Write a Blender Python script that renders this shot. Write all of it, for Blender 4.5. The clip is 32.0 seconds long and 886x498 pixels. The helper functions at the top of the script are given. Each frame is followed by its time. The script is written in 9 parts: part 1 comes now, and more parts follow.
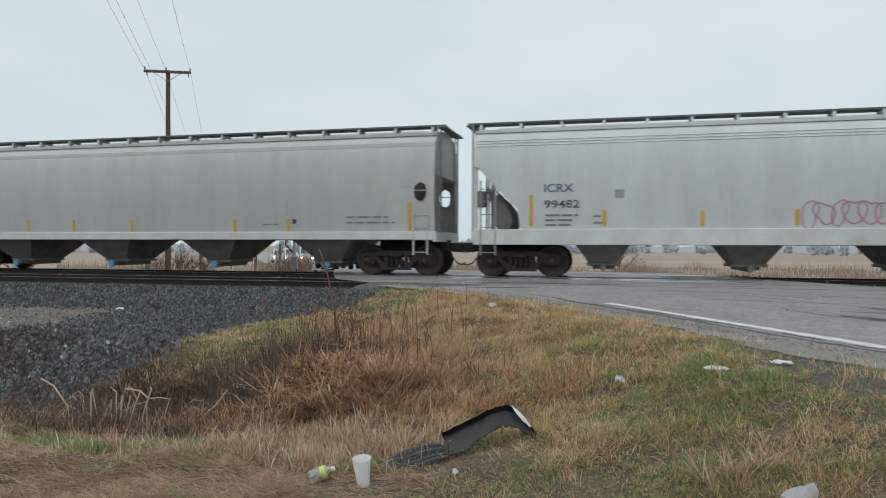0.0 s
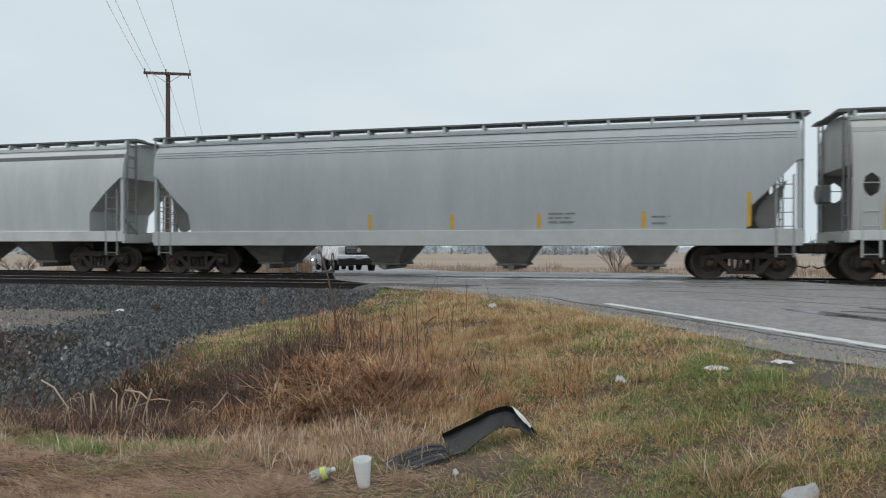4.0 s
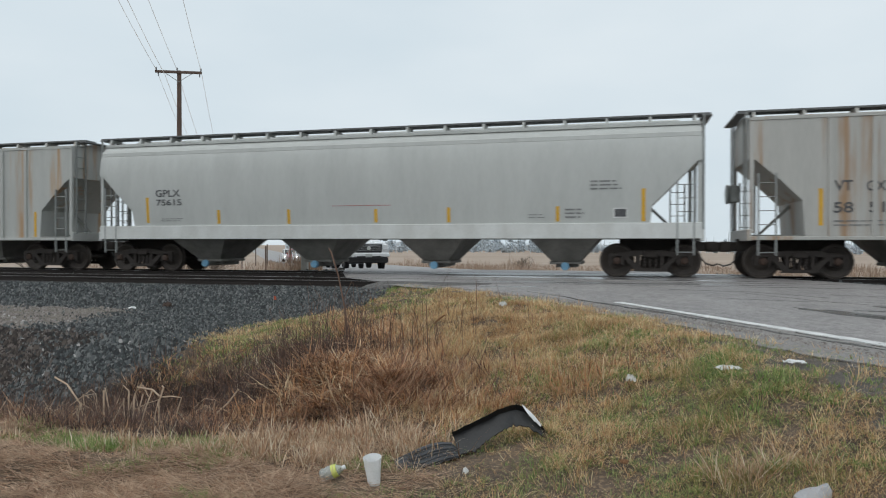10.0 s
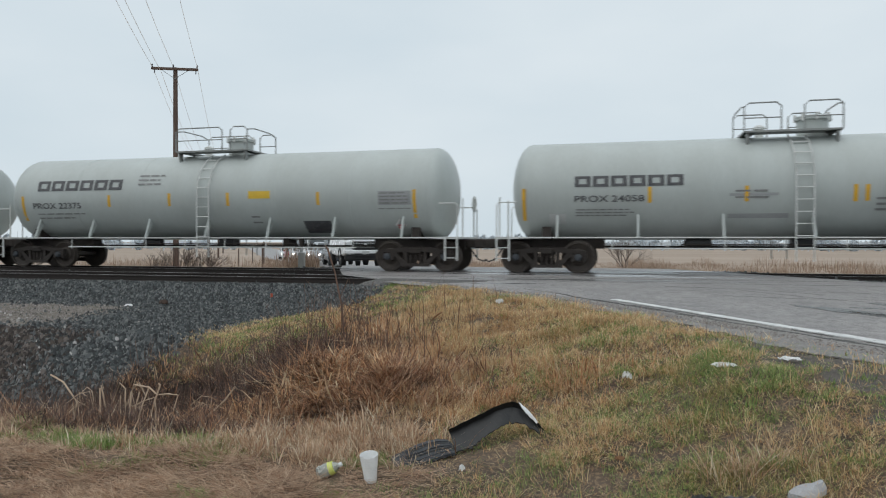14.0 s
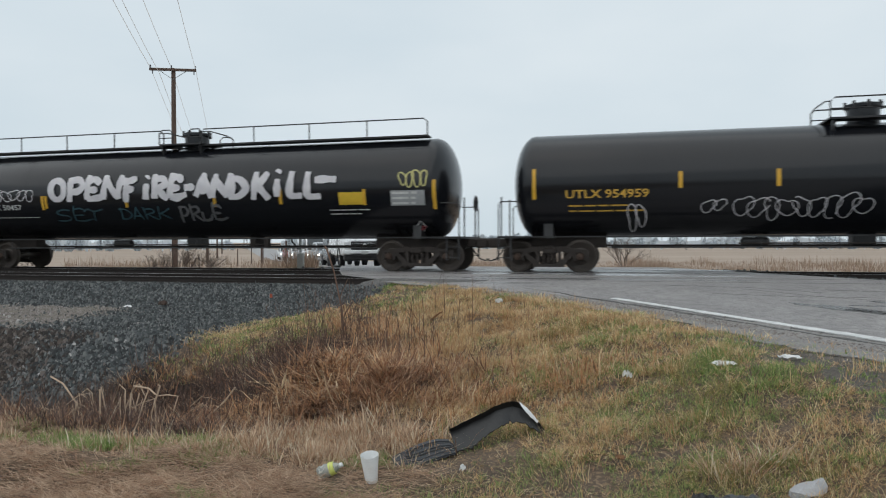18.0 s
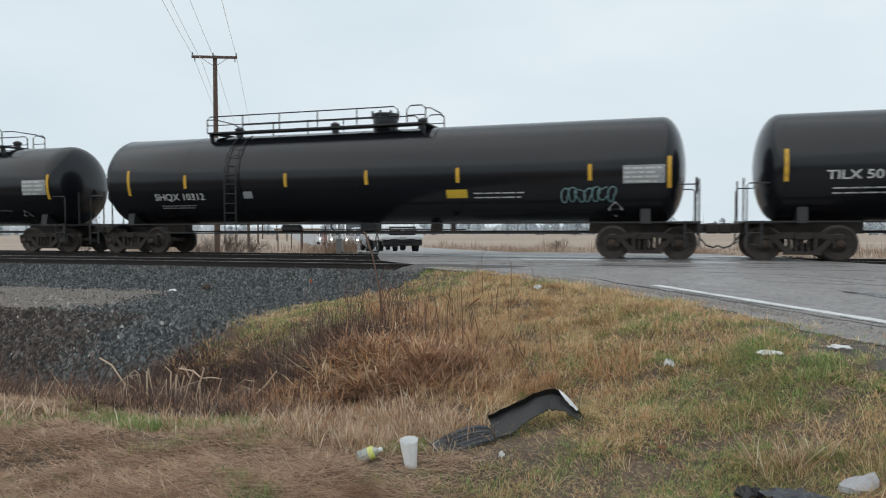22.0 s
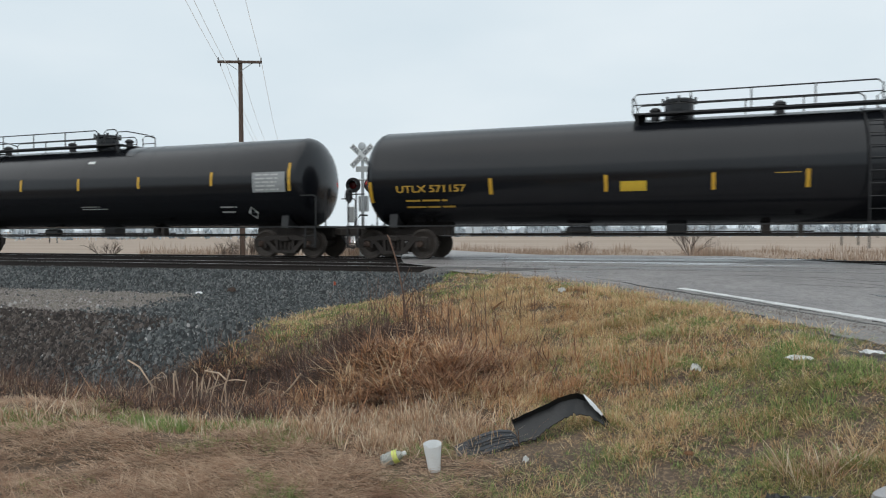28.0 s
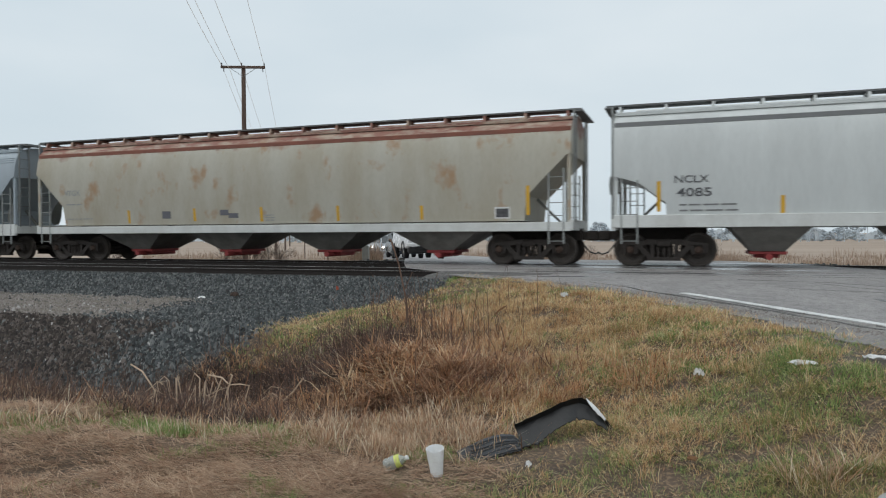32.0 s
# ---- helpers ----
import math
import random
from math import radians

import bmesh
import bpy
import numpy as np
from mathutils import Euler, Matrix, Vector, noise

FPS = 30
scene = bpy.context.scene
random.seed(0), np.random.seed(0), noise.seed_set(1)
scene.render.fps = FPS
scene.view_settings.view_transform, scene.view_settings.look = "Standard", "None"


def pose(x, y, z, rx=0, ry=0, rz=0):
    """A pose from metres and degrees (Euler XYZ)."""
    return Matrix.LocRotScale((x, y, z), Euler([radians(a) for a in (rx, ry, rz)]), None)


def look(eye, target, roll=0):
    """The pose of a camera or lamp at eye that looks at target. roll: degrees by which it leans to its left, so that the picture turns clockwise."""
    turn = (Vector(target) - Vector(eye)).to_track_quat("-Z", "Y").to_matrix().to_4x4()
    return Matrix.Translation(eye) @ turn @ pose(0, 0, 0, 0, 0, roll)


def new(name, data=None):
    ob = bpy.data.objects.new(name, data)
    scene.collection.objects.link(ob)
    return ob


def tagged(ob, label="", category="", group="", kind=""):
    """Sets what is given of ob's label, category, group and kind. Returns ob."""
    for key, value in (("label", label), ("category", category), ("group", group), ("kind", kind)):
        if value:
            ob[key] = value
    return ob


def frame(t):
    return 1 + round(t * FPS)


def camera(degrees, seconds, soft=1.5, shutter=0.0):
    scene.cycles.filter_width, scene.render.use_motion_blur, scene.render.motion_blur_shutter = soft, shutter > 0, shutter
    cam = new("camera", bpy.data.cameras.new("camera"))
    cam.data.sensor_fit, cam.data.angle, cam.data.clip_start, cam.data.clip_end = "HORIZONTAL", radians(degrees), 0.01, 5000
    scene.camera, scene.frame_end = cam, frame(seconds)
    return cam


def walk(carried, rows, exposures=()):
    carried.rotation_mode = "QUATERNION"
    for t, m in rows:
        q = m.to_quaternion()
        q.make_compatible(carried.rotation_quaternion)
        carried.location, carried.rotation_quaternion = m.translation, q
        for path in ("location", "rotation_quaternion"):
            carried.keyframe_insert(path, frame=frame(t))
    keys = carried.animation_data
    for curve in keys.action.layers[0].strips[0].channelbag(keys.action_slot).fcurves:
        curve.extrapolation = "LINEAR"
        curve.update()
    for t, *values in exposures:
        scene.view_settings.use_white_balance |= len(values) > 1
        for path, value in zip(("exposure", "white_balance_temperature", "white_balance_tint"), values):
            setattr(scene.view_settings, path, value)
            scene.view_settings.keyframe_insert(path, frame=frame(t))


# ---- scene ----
# camera: a stand beside the crossing, turned slowly to the left; the eye sways by a hand's width at most
cam = camera(65.2, 32.0, soft=1.1, shutter=0.1)
PATH = [(0, 13.836, -0.283, 0.148, 0.004, -20.901, 0.894), (0.5, 13.829, -0.259, 0.162, 0.005, -20.897, 0.891), (1, 13.801, -0.239, 0.167, 0.004, -20.898, 0.889), (1.5, 13.790, -0.237, 0.130, 0.004, -20.898, 0.890), (2, 13.780, -0.231, 0.095, 0.004, -20.898, 0.890), (2.5, 13.805, -0.230, 0.059, 0.005, -20.896, 0.893), (3, 13.817, -0.207, 0.044, 0.006, -20.898, 0.891), (3.5, 13.812, -0.188, 0.022, 0.006, -20.900, 0.890), (5.5, 14.141, -0.232, 0.062, 0.000, -20.896, 0.892), (6, 14.237, -0.241, 0.070, 0.003, -20.897, 0.893), (6.5, 14.322, -0.248, 0.080, 0.004, -20.898, 0.894), (7, 14.396, -0.251, 0.072, 0.004, -20.899, 0.894), (7.5, 14.455, -0.257, 0.050, 0.004, -20.900, 0.894), (8, 14.494, -0.284, 0.019, 0.003, -20.902, 0.895), (8.5, 14.537, -0.310, 0.021, 0.002, -20.902, 0.896), (9, 14.581, -0.334, 0.039, 0.000, -20.901, 0.896), (9.5, 14.636, -0.344, 0.057, 0.001, -20.901, 0.896), (10, 14.661, -0.364, 0.065, 0.002, -20.900, 0.895), (10.5, 14.662, -0.398, 0.069, 0.002, -20.899, 0.896), (11, 14.646, -0.432, 0.077, 0.001, -20.900, 0.898), (11.5, 14.619, -0.458, 0.127, 0.001, -20.902, 0.898), (12, 14.589, -0.477, 0.148, 0.002, -20.903, 0.898), (12.5, 14.537, -0.499, 0.175, 0.003, -20.902, 0.895), (13, 14.492, -0.532, 0.150, 0.003, -20.901, 0.895), (13.5, 14.450, -0.568, 0.112, 0.005, -20.901, 0.896), (14, 14.410, -0.596, 0.051, 0.006, -20.902, 0.897), (14.5, 14.354, -0.624, -0.022, 0.008, -20.901, 0.898), (16.5, 14.230, -0.623, -0.180, 0.007, -20.900, 0.897), (17, 14.232, -0.616, -0.201, 0.006, -20.897, 0.896), (17.5, 14.248, -0.621, -0.230, 0.004, -20.899, 0.897), (18, 14.327, -0.627, -0.212, 0.001, -20.901, 0.898), (18.5, 14.577, -0.656, -0.147, -0.007, -20.902, 0.899), (19, 15.090, -0.757, -0.055, -0.012, -20.897, 0.900), (19.5, 15.699, -0.921, 0.018, -0.016, -20.894, 0.901), (20, 16.261, -1.141, 0.024, -0.017, -20.892, 0.904), (20.5, 16.641, -1.348, 0.000, -0.019, -20.892, 0.905), (21, 16.947, -1.540, -0.061, -0.019, -20.890, 0.905), (21.5, 17.206, -1.696, -0.106, -0.018, -20.888, 0.905), (22, 17.437, -1.830, -0.146, -0.016, -20.887, 0.906), (22.5, 17.654, -1.952, -0.182, -0.015, -20.887, 0.908), (23, 17.844, -2.043, -0.189, -0.014, -20.885, 0.909), (23.5, 18.008, -2.109, -0.171, -0.014, -20.885, 0.908), (24, 18.150, -2.164, -0.156, -0.017, -20.884, 0.907), (24.5, 18.305, -2.243, -0.160, -0.019, -20.885, 0.907), (25, 18.495, -2.311, -0.171, -0.021, -20.882, 0.907), (25.5, 18.712, -2.365, -0.163, -0.023, -20.879, 0.909), (27.5, 19.255, -1.683, -0.280, -0.020, -20.880, 0.913), (28, 19.344, -1.629, -0.267, -0.021, -20.880, 0.915), (28.5, 19.405, -1.553, -0.273, -0.022, -20.880, 0.915), (29, 19.460, -1.478, -0.262, -0.022, -20.880, 0.912), (29.5, 19.502, -1.418, -0.270, -0.022, -20.880, 0.911), (30, 19.563, -1.391, -0.247, -0.020, -20.883, 0.912), (30.5, 19.606, -1.351, -0.252, -0.018, -20.884, 0.913), (31, 19.607, -1.312, -0.265, -0.017, -20.884, 0.914), (31.5, 19.584, -1.264, -0.273, -0.019, -20.881, 0.912), (32, 19.553, -1.231, -0.254, -0.021, -20.882, 0.911)]
walk(cam, [(t, pose(x, y, z, 90 + tilt, 0, turn) @ pose(0, 0, 0, 0, 0, lean)) for t, turn, tilt, lean, x, y, z in PATH],
     exposures=[(0, 0.06), (3.5, 0.06), (6, 0.12), (13, 0.12), (14.5, 0.06), (17, 0.06), (19, 0.14), (21, 0.2), (26, 0.2), (28.5, 0.18), (30, 0.11), (32, 0.08)])

# ---- light: an overcast sky and a wide weak sun ----
world = bpy.data.worlds.new("overcast_sky")
scene.world = world
world.use_nodes = True
wt = world.node_tree
wt.nodes.clear()
w_out = wt.nodes.new("ShaderNodeOutputWorld")
w_bg = wt.nodes.new("ShaderNodeBackground")
w_sky = wt.nodes.new("ShaderNodeTexSky")
w_sky.sky_type, w_sky.sun_disc = "NISHITA", False
w_sky.sun_elevation, w_sky.sun_rotation = radians(66), radians(207)
w_sky.dust_density, w_sky.ozone_density = 4.0, 2.0
w_dim = wt.nodes.new("ShaderNodeMix")
w_dim.data_type, w_dim.blend_type = "RGBA", "MULTIPLY"
w_dim.inputs[0].default_value = 1.0
w_dim.inputs[7].default_value = (0.1, 0.1, 0.1, 1)
w_co = wt.nodes.new("ShaderNodeTexCoord")
w_map = wt.nodes.new("ShaderNodeMapping")
w_map.inputs["Scale"].default_value = (1.0, 1.0, 2.6)
w_no = wt.nodes.new("ShaderNodeTexNoise")
w_no.inputs["Scale"].default_value, w_no.inputs["Detail"].default_value = 2.3, 5.0
w_no.inputs["Roughness"].default_value = 0.45
w_ramp = wt.nodes.new("ShaderNodeValToRGB")
w_ramp.color_ramp.elements[0].position, w_ramp.color_ramp.elements[1].position = 0.3, 0.72
w_ramp.color_ramp.elements[0].color = (0.60, 0.695, 0.755, 1)
w_ramp.color_ramp.elements[1].color = (0.72, 0.79, 0.83, 1)
w_mix = wt.nodes.new("ShaderNodeMix")
w_mix.data_type = "RGBA"
w_mix.inputs[0].default_value = 0.93
wl = wt.links.new
wl(w_sky.outputs[0], w_dim.inputs[6])
wl(w_co.outputs["Generated"], w_map.inputs[0])
wl(w_map.outputs[0], w_no.inputs["Vector"])
wl(w_no.outputs["Fac"], w_ramp.inputs[0])
wl(w_dim.outputs[2], w_mix.inputs[6])
wl(w_ramp.outputs[0], w_mix.inputs[7])
wl(w_mix.outputs[2], w_bg.inputs[0])
wl(w_bg.outputs[0], w_out.inputs[0])
w_bg.inputs[1].default_value = 1.0
sun = new("sun", bpy.data.lights.new("sun", "SUN"))
sun.data.energy, sun.data.angle, sun.data.color = 0.97, radians(100), (1.0, 0.97, 0.93)
sun.matrix_world = look((-8, -16, 40), (0, 0, 0))


# ---- materials ----
def mat(name, color, rough=0.6, metal=0.0, dark=None, scale=3.0, amount=0.35, stretch=(1, 1, 1), bump=0.0, bump_scale=40.0,
        spots=None, spot_at=0.6, spot_scale=2.0, spot_stretch=(1, 1, 1), shared=False, glow=0.0, alpha=1.0, transmission=0.0, island=None, grain=0.25, thin=0.0, speck=None, speck_scale=60.0, top=None, uneven=0.12):
    """A surface with broad stains, fine grain and, where asked, spots of a second colour."""
    m = bpy.data.materials.new(name)
    m.use_nodes = True
    nt = m.node_tree
    n, l = nt.nodes, nt.links.new
    b = n["Principled BSDF"]
    b.inputs["Roughness"].default_value, b.inputs["Metallic"].default_value = rough, metal
    b.inputs["Transmission Weight"].default_value = transmission
    co = n.new("ShaderNodeTexCoord")
    inf = n.new("ShaderNodeObjectInfo")
    add = n.new("ShaderNodeVectorMath")
    add.operation = "MULTIPLY_ADD"
    add.inputs[1].default_value = (0, 0, 0) if shared else (37.0, 11.0, 5.0)
    l(inf.outputs["Random"], add.inputs[0])
    l(co.outputs["Object"], add.inputs[2])

    def noisy(sc, st, detail=5.0):
        mp = n.new("ShaderNodeMapping")
        mp.inputs["Scale"].default_value = st
        no = n.new("ShaderNodeTexNoise")
        no.inputs["Scale"].default_value, no.inputs["Detail"].default_value, no.inputs["Roughness"].default_value = sc, detail, 0.6
        l(add.outputs[0], mp.inputs[0])
        l(mp.outputs[0], no.inputs["Vector"])
        return no.outputs["Fac"]

    def blend(f, a, c):
        mx = n.new("ShaderNodeMix")
        mx.data_type = "RGBA"
        l(f, mx.inputs[0])
        for s, v in ((6, a), (7, c)):
            if isinstance(v, tuple):
                mx.inputs[s].default_value = (*v, 1)
            else:
                l(v, mx.inputs[s])
        return mx.outputs[2]

    def band(f, lo, hi, top=1.0):
        r = n.new("ShaderNodeMapRange")
        r.inputs[1].default_value, r.inputs[2].default_value, r.inputs[4].default_value = lo, hi, top
        l(f, r.inputs[0])
        return r.outputs[0]

    dark = dark or tuple(c * 0.6 for c in color)
    base = color
    if island:
        geo = n.new("ShaderNodeNewGeometry")
        rp = n.new("ShaderNodeValToRGB")
        while len(rp.color_ramp.elements) < len(island):
            rp.color_ramp.elements.new(0.5)
        for i, c in enumerate(island):
            rp.color_ramp.elements[i].position, rp.color_ramp.elements[i].color = i / max(1, len(island) - 1), (*c, 1)
        l(geo.outputs["Random Per Island"], rp.inputs[0])
        base = rp.outputs[0]
    col = blend(band(noisy(scale, stretch), 0.35, 0.75, amount), base, dark)
    col = blend(band(noisy(scale * 14, stretch, 3.0), 0.4, 0.8, grain), col, tuple(c * 0.5 for c in dark))
    if spots:
        col = blend(band(noisy(spot_scale, spot_stretch, 8.0), spot_at, spot_at + 0.1, 0.9), col, spots)
    if speck:
        col = blend(band(noisy(speck_scale, (1, 1, 1), 2.0), 0.52, 0.62, 0.75), col, speck)
    if top:
        # a stain that hangs down from the top edge, with a ragged lower limit
        sep, ad = n.new("ShaderNodeSeparateXYZ"), n.new("ShaderNodeMath")
        ad.operation = "MULTIPLY_ADD"
        ad.inputs[1].default_value = 1.1
        l(co.outputs["Object"], sep.inputs[0])
        l(noisy(1.1, (1.2, 1, 0.25), 7.0), ad.inputs[0])
        l(sep.outputs["Z"], ad.inputs[2])
        col = blend(band(ad.outputs[0], top[1], top[1] + 0.25, 0.92), col, blend(band(noisy(3.0, (0.5, 1, 1.4)), 0.45, 0.62), top[0], top[2]))
    l(col, b.inputs["Base Color"])
    rr = band(noisy(scale * 3, stretch), 0.2, 0.8)
    mr = n.new("ShaderNodeMapRange")
    mr.inputs[3].default_value, mr.inputs[4].default_value = max(0.05, rough - uneven), min(1, rough + uneven)
    l(rr, mr.inputs[0])
    l(mr.outputs[0], b.inputs["Roughness"])
    if bump:
        bp = n.new("ShaderNodeBump")
        bp.inputs["Strength"].default_value, bp.inputs["Distance"].default_value = bump, 0.02
        l(noisy(bump_scale, (1, 1, 1), 6.0), bp.inputs["Height"])
        l(bp.outputs[0], b.inputs["Normal"])
    if glow:
        b.inputs["Emission Color"].default_value = (*color, 1)
        b.inputs["Emission Strength"].default_value = glow
    if thin:
        # thin leaves let light through
        tb, ms = n.new("ShaderNodeBsdfTranslucent"), n.new("ShaderNodeMixShader")
        ms.inputs[0].default_value = thin
        l(col, tb.inputs[0])
        l(b.outputs[0], ms.inputs[1])
        l(tb.outputs[0], ms.inputs[2])
        l(ms.outputs[0], n["Material Output"].inputs[0])
    return m


def hopper_paint(name, color, rust=None, at=0.62):
    return mat(name, color, rough=0.55, dark=tuple(c * 0.72 for c in color), scale=1.1, amount=0.55, stretch=(1.3, 1.3, 0.25),
               spots=rust, spot_at=at, spot_scale=1.4, spot_stretch=(1.5, 1.0, 0.35), bump=0.08, bump_scale=6.0, grain=0.12)


